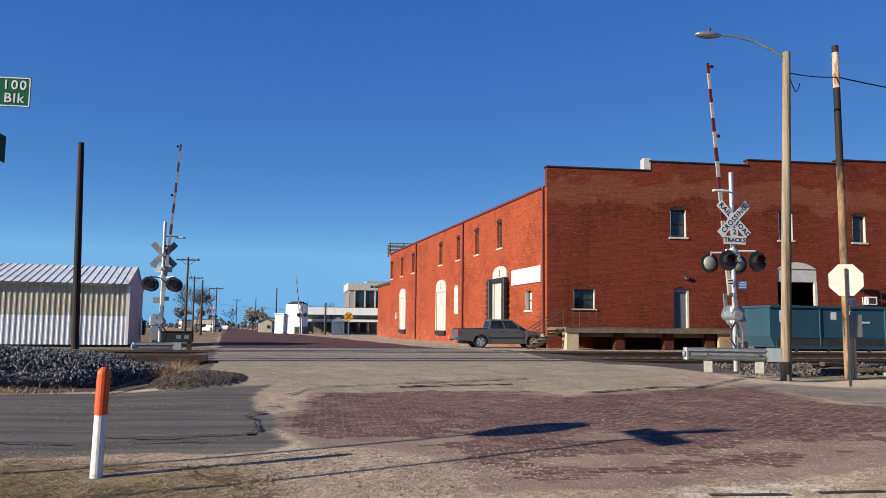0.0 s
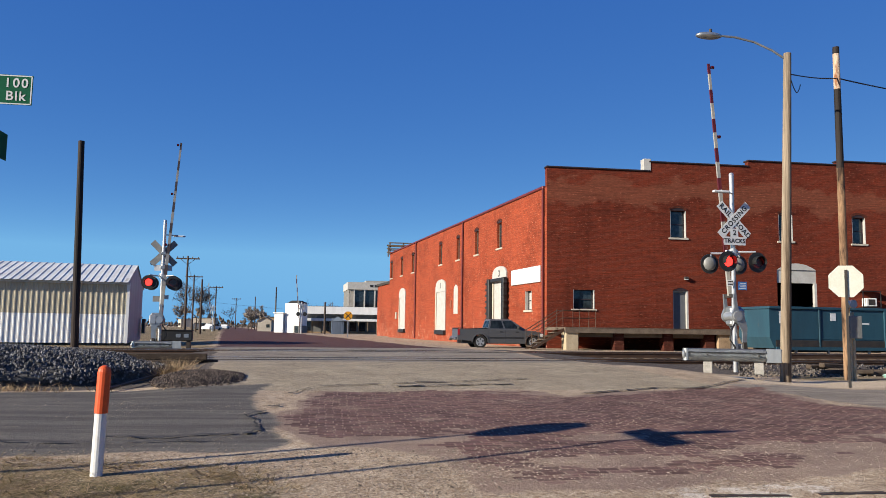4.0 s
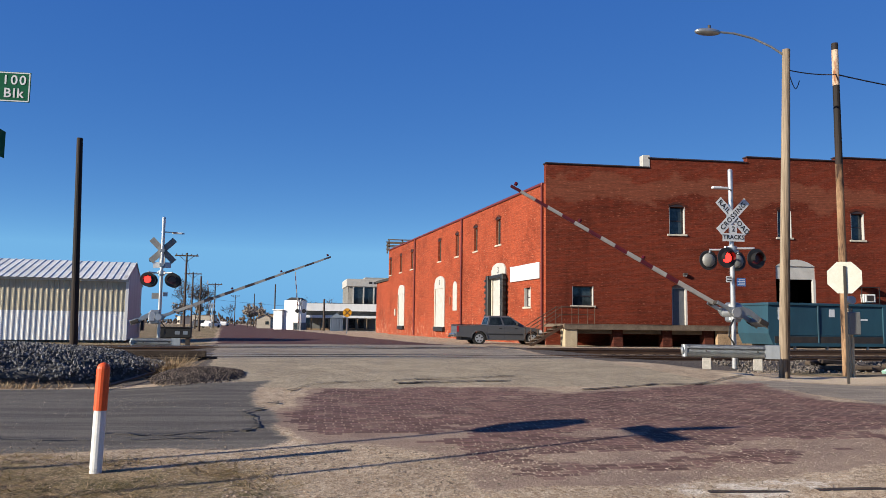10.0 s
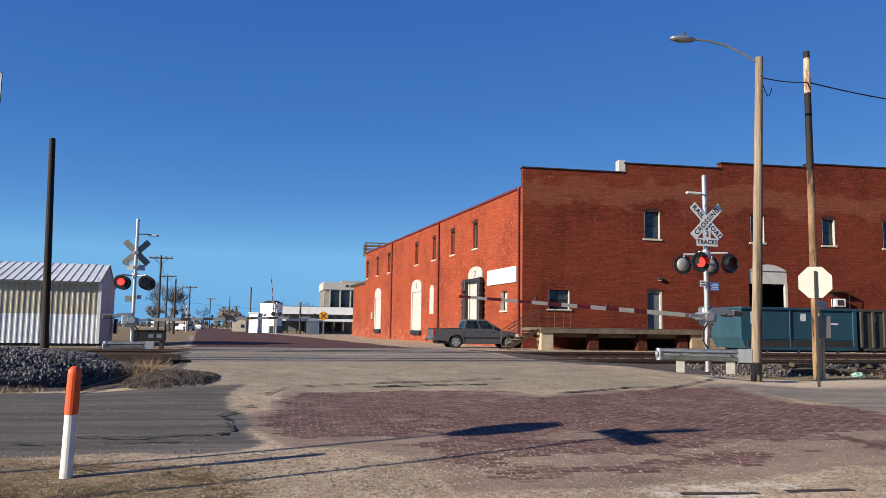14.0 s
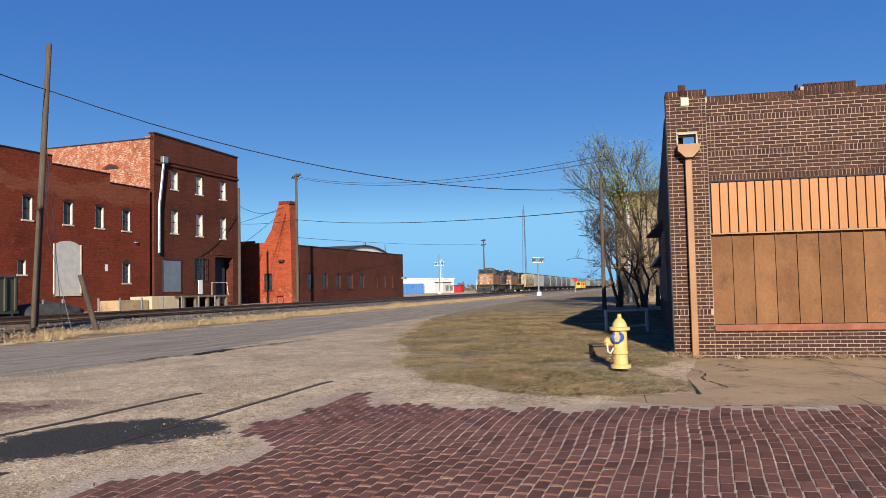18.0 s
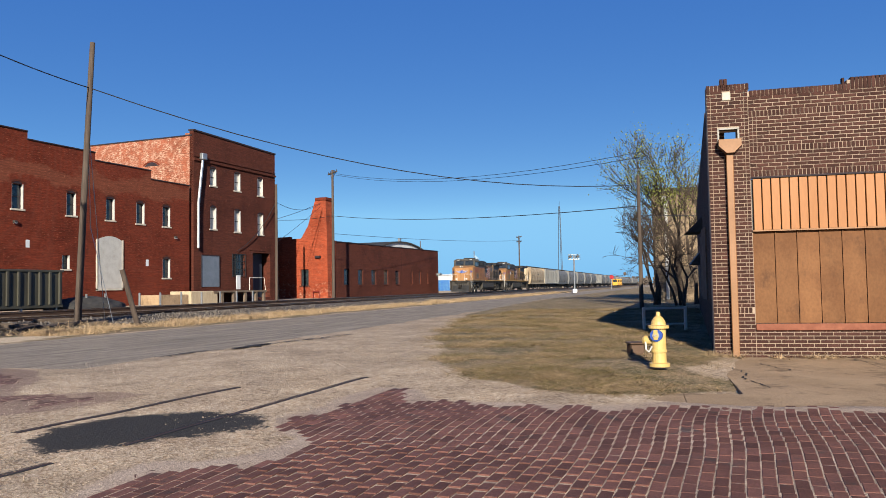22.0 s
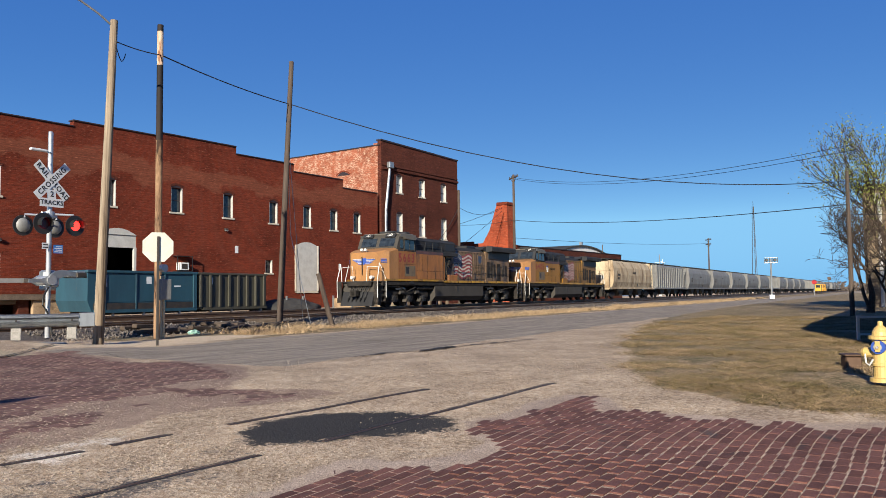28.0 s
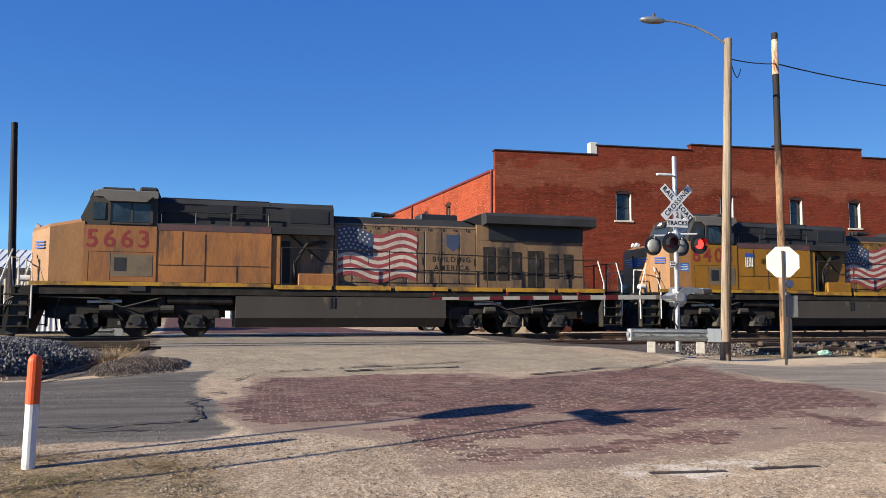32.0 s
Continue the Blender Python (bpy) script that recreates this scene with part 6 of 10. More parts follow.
    for s in (-1, 1):
        y = s * 1.515
        part("cab_window", boxes((2.95, 3.3, y - 0.008, y + 0.008, 3.68, 4.22)), "glass_dark", lo)
        part("cab_window", boxes((3.45, 4.05, y - 0.008, y + 0.008, 3.62, 4.22), (4.1, 4.62, y - 0.008, y + 0.008, 3.62, 4.22)), "glass_blue", lo)
        part("window_frame", boxes((3.38, 3.45, y - 0.03, y + 0.03, 3.55, 4.3), (4.05, 4.1, y - 0.02, y + 0.02, 3.6, 4.25), (4.62, 4.7, y - 0.02, y + 0.02, 3.55, 4.3), (3.38, 4.7, y - 0.02, y + 0.02, 3.55, 3.6)), cabgrey, lo)
        part("sun_shade", prism([(3.2, 4.42), (4.7, 4.42), (4.5, 4.25), (3.4, 4.25)], y, y + s * 0.2), "loco_cabgrey", lo)
        part("roof_edge", boxes((2.95, 4.84, y - 0.012, y + 0.012, 4.4, 4.58)), "loco_cabgrey", lo)
        part("cab_vent", boxes((3.5, 4.72, y - 0.012, y + 0.012, 1.92, 2.6)), "vent_olive", lo)
        part("vent_mesh", boxes((3.6, 3.95, y - 0.018, y + 0.018, 2.08, 2.5)), "black", lo)
        part("step_light", boxes((4.05, 4.55, y - 0.03, y + 0.03, 1.45, 1.72)), "loco_grey", lo)
        part("door_line", boxes((2.85, 4.75, y - 0.006, y + 0.006, 2.67, 2.685), (2.85, 2.866, y - 0.006, y + 0.006, 1.75, 2.66), (3.48, 3.5, y - 0.006, y + 0.006, 1.8, 2.66)), "loco_truck", lo)
    lettering(number, 0.78, "number_red", lo, pose(3.7, -1.5225, 3.06), "number", 0.001, 1.28, 0.012)
    for y in (-0.85, 0.85):
        nb = part("number_board", prism([(2.8, 4.38), (2.9, 4.62), (3.0, 4.62), (2.95, 4.38)], y - 0.38, y + 0.38), "black", lo)
        lettering(number, 0.2, "rail_white", nb, pose(2.84, y, 4.5, 0, -22, -90), "board_digits", 0.002, 1.0, 0.004)
    # emblem on the nose: a plain winged shield
    em = thing("nose_emblem", None)
    em.parent = lo
    for s in (-1, 1):
        for k in range(4):
            w = 0.85 - 0.14 * k
            part("feather", boxes((1.165, 1.176, min(s * 0.12, s * w), max(s * 0.12, s * w), 2.9 - 0.085 * k, 2.95 - 0.085 * k)), "wing_blue", em)
            part("feather", boxes((1.168, 1.176, min(s * 0.12, s * w), max(s * 0.12, s * w), 2.955 - 0.085 * k, 2.975 - 0.085 * k)), "rail_white", em)
    part("shield", prism([(-0.16, 3.02), (0.16, 3.02), (0.16, 2.75), (0, 2.6), (-0.16, 2.75)], -0.008, 0.008, pose(1.16, 0, 0, 0, 0, 90)), "wing_blue", em)
    for s in (-1, 1):
        bm = bmesh.new()
        for k in range(3):
            box(bm, 1.25, 1.65, -0.006, 0.006, 2.92 - 0.09 * k, 2.97 - 0.09 * k, m=Matrix.Translation((0, s * 1.29, 0)) @ pose(1.46, 0, 0, 0, 0, s * 41) @ Matrix.Translation((-1.46, 0, 0)))
        part("feather", bm, "wing_blue", em)
    for y in (-0.14, 0.14):
        part("headlight", tube(bmesh.new(), (1.1, y, 3.55), (1.22, y, 3.5), 0.09, n=14), "rail_white", lo)
    for y in (-0.72, 0.72):
        part("ditch_light", tube(bmesh.new(), (0.84, y, 1.84), (1.12, y, 1.84), 0.1, n=14), "rail_white", lo)
    part("nose_rail", path_tube(bmesh.new(), [(1.12, 0.1, 2.0), (1.1, 0.1, 3.1)], 0.03, 6), "loco_truck", lo)
    # front platform, plough, steps, coupler
    part("pilot", prism([(0.62, 0.12), (0.75, 1.0), (0.95, 1.55), (1.2, 1.55), (1.2, 0.9), (0.95, 0.15)], -1.4, 1.4), "loco_tank", lo)
    part("plough", prism([(0.3, 0.1), (0.62, 0.95), (0.75, 0.95), (0.62, 0.1)], -1.15, 1.15), "loco_grey", lo)
    rail_run(lo, [(0.78, -1.4, 1.6), (0.72, -1.4, 2.45), (0.74, -0.55, 2.5), (0.74, -0.5, 1.6)], 0.025, "rail_white")
    rail_run(lo, [(0.78, 1.4, 1.6), (0.72, 1.4, 2.45), (0.74, 0.55, 2.5), (0.74, 0.5, 1.6)], 0.025, "rail_white")
    part("front_deck", boxes((0.72, 1.25, -1.45, 1.45, 1.54, 1.6)), "loco_grey", lo)
    part("anticlimber", boxes((0.6, 0.78, -0.9, 0.9, 1.3, 1.56), bevel=0.03), "loco_truck", lo)
    part("coupler", boxes((0.0, 1.2, -0.14, 0.14, 0.72, 1.0), (0.0, 0.35, -0.2, 0.24, 0.66, 1.05), bevel=0.03), "loco_truck", lo)
    for k in range(5):
        y = -0.75 + 0.3 * k
        part("air_hose", path_tube(bmesh.new(), [(0.85, y, 1.35), (0.48, y, 1.15), (0.26, y + 0.06, 0.62), (0.3, y + 0.16, 0.4), (0.5, y + 0.2, 0.62)], 0.035, 6), "black", lo)
    for s in (-1, 1):
        for x0 in (0.5, 20.6):
            for k in range(4):
                part("step", boxes((x0, x0 + 0.75, s * 1.2, s * 1.53, 0.35 + 0.32 * k, 0.39 + 0.32 * k)), "loco_truck", lo)
            part("step_side", boxes((x0 - 0.03, x0, s * 1.2, s * 1.53, 0.3, 1.6)), "loco_truck", lo)
            part("step_side", boxes((x0 + 0.75, x0 + 0.78, s * 1.2, s * 1.53, 0.3, 1.6)), "loco_truck", lo)
        part("step_rail", path_tube(bmesh.new(), [(0.45, s * 1.5, 0.6), (0.42, s * 1.5, 1.6), (0.75, s * 1.45, 2.7)], 0.025, 6), "rail_white", lo)
        part("step_rail", path_tube(bmesh.new(), [(1.32, s * 1.53, 0.6), (1.32, s * 1.53, 1.7), (1.22, s * 1.2, 2.6)], 0.025, 6), "rail_white", lo)
        part("step_rail", path_tube(bmesh.new(), [(20.65, s * 1.5, 0.7), (20.65, s * 1.5, 1.9), (20.4, s * 1.5, 2.75)], 0.025, 6), "rail_white", lo)
        part("step_rail", path_tube(bmesh.new(), [(21.4, s * 1.5, 0.7), (21.4, s * 1.5, 1.9), (21.2, s * 1.45, 2.7)], 0.025, 6), "rail_white", lo)
    # long hood
    part("equipment_hood", boxes((4.83, 8.4, -1.5, 1.5, 1.75, 3.4)), yellow, lo)
    part("equipment_top", prism([(-1.5, 3.4), (-1.5, 3.62), (-1.3, 3.66), (-1.3, 4.3), (-1.1, 4.48), (1.1, 4.48), (1.3, 4.3), (1.3, 3.66), (1.5, 3.62), (1.5, 3.4)], 0, 5.65, Matrix(((0, 1, 0, 4.83), (1, 0, 0, 0), (0, 0, 1, 0), (0, 0, 0, 1)))), "loco_grey", lo, "dark grey hood top")
    for s in (-1, 1):
        y = s * 1.31
        for x0 in (6.35, 7.3):
            part("louvre_bed", boxes((x0, x0 + 0.8, y - 0.02, y + 0.02, 3.86, 4.3)), "black", lo)
            for k in range(6):
                part("louvre", boxes((x0, x0 + 0.8, y - 0.026, y + 0.026, 3.88 + 0.07 * k, 3.892 + 0.07 * k)), "loco_grey", lo)
        y = s * 1.506
        part("panel_line", boxes((4.9, 8.35, y - 0.006, y + 0.006, 2.285, 2.3), (5.6, 5.612, y - 0.006, y + 0.006, 2.3, 3.36), (6.3, 6.312, y - 0.006, y + 0.006, 1.78, 3.3), (7.3, 7.312, y - 0.006, y + 0.006, 1.78, 2.28)), "loco_truck", lo)
        rail_run(lo, [(4.9, s * 1.45, 4.02), (8.35, s * 1.45, 4.02)], 0.02, "black", [((x, s * 1.45, 3.6), (x, s * 1.45, 4.02)) for x in (4.95, 6.0, 7.1, 8.3)])
    for s in (-1, 1):
        y = s * 1.506
        part("roof_band", boxes((4.86, 8.38, y - 0.004, y + 0.004, 3.4, 3.6)), "band_faded", lo, "faded dark red line under the roof")
        part("top_rail", path_tube(bmesh.new(), [(4.9, s * 1.36, 4.34), (4.95, s * 1.42, 4.45), (8.3, s * 1.42, 4.45), (8.36, s * 1.36, 4.34)], 0.018, 6), "black", lo)
        part("hood_grab", path_tube(bmesh.new(), [(8.5, s * 1.2, 2.0), (8.5, s * 1.32, 2.05), (8.5, s * 1.32, 3.3), (8.5, s * 1.2, 3.35)], 0.02, 6), "loco_truck", lo)
        part("corner_panel", boxes((8.38, 8.72, s * 1.35 - 0.1, s * 1.35 + 0.1, 1.7, 3.35), bevel=0.03), yellow, lo)
        part("roof_strut", tube(bmesh.new(), (8.9, s * 1.28, 3.5), (10.3, s * 1.1, 2.4), 0.035, n=6), "loco_truck", lo)
        part("vent_screen", boxes((9.0, 10.3, s * 1.3 - 0.016, s * 1.3 + 0.016, 3.8, 4.22)), "black", lo)
        part("duct", path_tube(bmesh.new(), [(9.2, s * 1.2, 1.8), (9.2, s * 1.34, 2.5), (9.6, s * 1.3, 3.1), (10.4, s * 1.05, 3.2)], 0.07, 8), "loco_truck", lo)
        for k in range(11):
            part("hood_rib", boxes((10.55 + 0.48 * k, 10.58 + 0.48 * k, s * 1.034 - 0.01, s * 1.034 + 0.01, 3.72, 3.84)), "loco_truck", lo)
    part("blower_room", boxes((8.4, 10.5, -1.15, 1.15, 1.64, 3.45)), hood, lo)
    part("blower_box", boxes((9.3, 10.5, -1.45, 1.45, 1.66, 2.1), bevel=0.03), yellow, lo)
    part("blower_recess", boxes((8.5, 9.05, -1.17, 1.17, 1.8, 3.2)), "loco_grey", lo)
    part("engine_hood", prism([(-1.0, 1.64), (-1.0, 3.85), (-0.75, 4.14), (0.75, 4.14), (1.0, 3.85), (1.0, 1.64)], 0, 5.25, Matrix(((0, 1, 0, 10.5), (1, 0, 0, 0), (0, 0, 1, 0), (0, 0, 0, 1)))), hood, lo)
    part("engine_top", prism([(-1.01, 3.83), (-0.76, 4.155), (0.76, 4.155), (1.01, 3.83)], 0, 5.25, Matrix(((0, 1, 0, 10.5), (1, 0, 0, 0), (0, 0, 1, 0), (0, 0, 0, 1)))), "loco_grey", lo)
    for k in range(8):
        x = 10.55 + 0.65 * k
        part("hood_door", boxes((x + 0.02, x + 0.62, -1.03, 1.03, 1.85, 3.7), bevel=0.01), hood, lo)
        part("door_latch", boxes((x + 0.55, x + 0.58, -1.045, 1.045, 2.5, 2.75)), "loco_truck", lo)
    part("exhaust", boxes((13.8, 15.2, -0.45, 0.45, 4.15, 4.4), bevel=0.03), "black", lo)
    part("horn", boxes((12.2, 12.9, -0.25, 0.25, 4.3, 4.36), bevel=0.01), "black", lo)
    bm = bmesh.new()
    for y in (-0.2, 0, 0.2):
        tube(bm, (12.1, y, 4.36), (12.7, y, 4.36), 0.08, 0.03, 8)
    part("horn_bells", bm, "black", lo)
    part("horn_post", tube(bmesh.new(), (12.5, 0, 4.14), (12.5, 0, 4.32), 0.04, n=6), "black", lo)
    part("radiator_body", boxes((15.75, 20.0, -1.05, 1.05, 1.64, 3.45)), hood, lo)
    part("radiator_core", boxes((16.2, 20.0, -1.1, 1.1, 3.45, 4.0)), "black", lo)
    part("radiator_end", boxes((15.75, 16.2, -1.06, 1.06, 3.45, 4.0)), hood, lo)
    part("radiator_wing", prism([(-1.2, 3.98), (-1.55, 4.02), (-1.55, 4.3), (-1.4, 4.42), (1.4, 4.42), (1.55, 4.3), (1.55, 4.02), (1.2, 3.98)], 0, 4.4, Matrix(((0, 1, 0, 15.95), (1, 0, 0, 0), (0, 0, 1, 0), (0, 0, 0, 1)))), "loco_grey", lo, "overhanging dark grey radiator roof")
    part("wing_toe", prism([(15.3, 4.14), (15.95, 4.42), (15.95, 3.98)], -1.0, 1.0), "loco_grey", lo)
    for s in (-1, 1):
        y = s * 1.06
        for x0, w, z0, z1 in ((16.0, 0.42, 2.0, 3.2), (16.55, 0.4, 2.0, 3.2), (17.1, 0.35, 2.05, 3.05), (17.75, 0.6, 1.75, 3.1), (18.6, 0.35, 2.1, 3.0), (19.2, 0.35, 2.1, 3.0)):
            part("grille", boxes((x0, x0 + w, y - 0.015, y + 0.015, z0, z1)), "loco_truck", lo)
        part("fan_wheel", tube(bmesh.new(), (18.05, y - 0.03, 2.65), (18.05, y + 0.03, 2.65), 0.2, n=16), "loco_grey", lo)
        posts = [((x, s * 1.5, 1.62), (x, s * 1.5, 2.95)) for x in (8.75, 10.6, 12.4, 14.2, 16.0, 17.9, 19.8)]
        rail_run(lo, [(8.75, s * 1.5, 2.95), (20.4, s * 1.5, 2.75)], 0.022, "loco_truck", posts)
        rail_run(lo, [(10.6, s * 1.5, 2.3), (19.8, s * 1.5, 2.25)], 0.015, "loco_truck")
    part("rear_platform", boxes((20.0, 21.4, -1.5, 1.5, 1.5, 1.62)), "loco_grey", lo)
    part("rear_pilot", boxes((21.2, 21.45, -1.4, 1.4, 0.4, 1.5), bevel=0.03), "loco_tank", lo)
    part("coupler", boxes((21.4, 22.3, -0.14, 0.14, 0.72, 1.0), bevel=0.03), "loco_truck", lo)
    rail_run(lo, [(21.3, -1.4, 2.7), (21.3, 1.4, 2.7)], 0.025, "loco_truck", [((21.3, y, 1.6), (21.3, y, 2.7)) for y in (-1.4, -0.5, 0.5, 1.4)])
    part("hand_brake", boxes((20.0, 20.15, -0.6, 0.6, 1.7, 2.9)), "loco_grey", lo)
    part("fuel_tank", prism([(-1.2, 0.3), (-1.48, 0.62), (-1.48, 1.32), (1.48, 1.32), (1.48, 0.62), (1.2, 0.3)], 0, 7.15, Matrix(((0, 1, 0, 7.3), (1, 0, 0, 0), (0, 0, 1, 0), (0, 0, 0, 1)))), "loco_tank", lo, "dusty dark fuel tank")
    part("tank_gauge", boxes((10.35, 10.42, -1.5, -1.485, 0.95, 1.3), (10.47, 10.54, -1.5, -1.485, 0.95, 1.3)), "black", lo)
    if not fresh:
        wavy_flag(lo, 10.65, 13.5, 2.0, 3.7, -1.045)
        lettering("BUILDING", 0.27, "loco_truck", lo, pose(14.8, -1.034, 2.7), "slogan", 0.001, 1.25, 0.004)
        lettering("AMERICA", 0.27, "loco_truck", lo, pose(14.8, -1.034, 2.4), "slogan", 0.001, 1.25, 0.004)
        sh = thing("side_emblem", None)
        sh.parent = lo
        part("shield", prism([(14.6, 3.6), (15.1, 3.6), (15.1, 3.2), (14.85, 3.0), (14.6, 3.2)], -1.036, -1.031), "flag_blue", sh)
    else:
        wavy_flag(lo, 10.65, 13.5, 2.0, 3.7, -1.045)
        sh = thing("side_emblem", None)
        sh.parent = lo
        part("shield_top", boxes((5.2, 5.6, -1.525, -1.515, 3.05, 3.2)), "wing_blue", sh)
        part("shield_bars", boxes(*[(5.22 + 0.08 * k, 5.26 + 0.08 * k, -1.525, -1.515, 2.65, 3.04) for k in range(5)]), "rail_white", sh)
        lettering("BUILDING", 0.26, "loco_truck", lo, pose(6.6, -1.525, 2.9), "slogan", 0.002, 1.1, 0.006)
    # trucks
    for xs in ((2.55, 4.3, 6.05), (15.3, 17.1, 18.9)):
        tr = thing("truck", None)
        tr.parent = lo
        for x in xs:
            wheelset(tr, x, 0.53)
        for s in (-1, 1):
            y = s * 1.12
            a, b = xs[0], xs[2]
            part("side_frame", prism([(a - 0.75, 0.62), (a - 0.75, 0.85), (a - 0.4, 1.02), (b + 0.4, 1.02), (b + 0.75, 0.85), (b + 0.75, 0.62), (b + 0.35, 0.56), (b - 0.4, 0.78), (xs[1] + 0.4, 0.78), (xs[1], 0.6), (xs[1] - 0.4, 0.78), (a + 0.4, 0.78), (a - 0.35, 0.56)], y - 0.09, y + 0.09), "loco_truck", tr)
            for x in xs:
                part("journal", prism([(x - 0.34, 0.3), (x - 0.2, 0.72), (x + 0.2, 0.72), (x + 0.34, 0.3)], y - 0.14, y + 0.14), "loco_tank", tr)
                part("axle_cap", tube(bmesh.new(), (x, y + s * 0.12, 0.53), (x, y + s * 0.2, 0.53), 0.15, n=12), "loco_grey", tr)
                part("brake", boxes((x + 0.45, x + 0.62, y - 0.06, y + 0.06, 0.3, 0.85), bevel=0.02), "loco_truck", tr)
            part("damper", tube(bmesh.new(), (a + 0.3, y + s * 0.14, 1.12), (a + 1.3, y + s * 0.14, 1.14), 0.05, n=8), "rail_white", tr)
            for x in (xs[1] - 0.72, xs[1] + 0.72):
                part("spring", tube(bmesh.new(), (x, y, 0.98), (x, y, 1.3), 0.15, n=12), "loco_truck", tr)
                for k in range(4):
                    part("spring_coil", tube(bmesh.new(), (x, y, 1.01 + 0.075 * k), (x, y, 1.04 + 0.075 * k), 0.175, n=12), "loco_tank", tr)
            for x in (xs[0] + 0.85, xs[1] + 0.9):
                part("brake_cylinder", tube(bmesh.new(), (x - 0.2, y + s * 0.16, 0.9), (x + 0.2, y + s * 0.16, 0.9), 0.12, n=10), "loco_tank", tr)
                part("brake_rod", tube(bmesh.new(), (x + 0.2, y + s * 0.16, 0.9), (x + 0.5, y + s * 0.12, 0.55), 0.025, n=6), "loco_truck", tr)
            for x in xs:
                part("pedestal_bolt", tube(bmesh.new(), (x - 0.26, y + s * 0.14, 0.46), (x - 0.26, y + s * 0.17, 0.46), 0.045, n=6), "loco_tank", tr)
                part("pedestal_bolt", tube(bmesh.new(), (x + 0.26, y + s * 0.14, 0.46), (x + 0.26, y + s * 0.17, 0.46), 0.045, n=6), "loco_tank", tr)
            part("sand_pipe", path_tube(bmesh.new(), [(a - 0.5, y, 1.25), (a - 0.62, y + s * 0.1, 0.8), (a - 0.55, y, 0.25)], 0.025, 6), "loco_tank", tr)
    return lo


def hopper_car(body, ribbed, length, label):
    """A covered hopper: its end at x = 0, the rest along +x."""
    h = thing("hopper_car", None, label, "hopper car", "covered hopper cars of the freight train")
    L = length
    turn = lambda x0: Matrix(((0, 1, 0, x0), (1, 0, 0, 0), (0, 0, 1, 0), (0, 0, 0, 1)))
    if ribbed:
        sec = [(-1.42, 1.25), (-1.42, 4.1), (-1.0, 4.35), (1.0, 4.35), (1.42, 4.1), (1.42, 1.25)]
    else:
        sec = [(-1.3, 1.25), (-1.52, 1.9), (-1.58, 2.7), (-1.5, 3.5), (-1.2, 4.1), (-0.8, 4.35), (0.8, 4.35), (1.2, 4.1), (1.5, 3.5), (1.58, 2.7), (1.52, 1.9), (1.3, 1.25)]
    part("body", prism(sec, 0, L - 3.2, turn(1.6)), body, h)
    if ribbed:
        for s in (-1, 1):
            for k in range(15):
                x = 1.7 + (L - 3.4) * k / 14
                part("rib", boxes((x - 0.05, x + 0.05, s * 1.45 - 0.06, s * 1.45 + 0.06, 1.3, 4.1)), body, h)
    else:
        for k in range(1, 6):
            x = 1.6 + (L - 3.2) * k / 6
            seam = prism([(a * 1.006, b) for a, b in sec], -0.018, 0.018, turn(x))
            part("panel_seam", seam, body, h)
        for k, (a, b, c, d) in enumerate(((3.0, 3.9, 2.6, 2.85), (3.0, 3.6, 2.25, 2.45), (9.0, 10.2, 2.9, 3.1), (10.6, 11.1, 1.5, 1.75))):
            part("stencil_bar", boxes((a, b, -1.592, -1.56, c, d)), "loco_tank", h)
    for x0, s in ((1.6, -1), (L - 1.6, 1)):
        part("slope_sheet", prism([(x0, 3.2), (x0 + s * 0.05, 3.2), (x0 - s * 1.0, 1.25), (x0 - s * 1.6, 1.25)], -1.25, 1.25), body, h)
        for y in (-1.35, 1.35):
            part("corner_post", boxes((x0 + s * 1.25 - 0.05, x0 + s * 1.25 + 0.05, y - 0.05, y + 0.05, 1.2, 4.2)), body, h)
            for k in range(6):
                part("rung", boxes((min(x0 + s * 0.85, x0 + s * 1.25), max(x0 + s * 0.85, x0 + s * 1.25), y - 0.015, y + 0.015, 1.5 + 0.42 * k, 1.53 + 0.42 * k)), body, h)
        part("end_sheet", boxes((x0 - 0.03, x0 + 0.03, -1.45, 1.45, 3.2, 4.3)), body, h)
        part("end_sill", boxes((min(x0, x0 + s * 1.5), max(x0, x0 + s * 1.5), -1.4, 1.4, 1.05, 1.25)), body, h)
        part("coupler", boxes((min(x0 + s * 1.4, x0 + s * 1.6), max(x0 + s * 1.4, x0 + s * 1.6), -0.14, 0.14, 0.75, 1.0)), "loco_truck", h)
    part("side_sill", boxes((0.3, L - 0.3, -1.5, -1.38, 1.1, 1.3), (0.3, L - 0.3, 1.38, 1.5, 1.1, 1.3)), body, h)
    n = 3
    for k in range(n):
        x = L / 2 + (k - 1) * (L - 7) / 3
        part("discharge_bay", prism([(x - 1.5, 1.25), (x + 1.5, 1.25), (x + 0.35, 0.35), (x - 0.35, 0.35)], -1.1, 1.1), "loco_tank", h)
    part("roof_walk", boxes((0.9, L - 0.9, -0.9, -0.35, 4.5, 4.54), (0.9, L - 0.9, 0.35, 0.9, 4.5, 4.54)), "steel_dark", h)
    part("hatch_trough", boxes((1.8, L - 1.8, -0.3, 0.3, 4.35, 4.52), bevel=0.03), "steel_dark", h)
    for k in range(9):
        x = 1.4 + (L - 2.8) * k / 8
        part("walk_bracket", boxes((x - 0.03, x + 0.03, -0.95, 0.95, 4.3, 4.5)), "steel_dark", h)
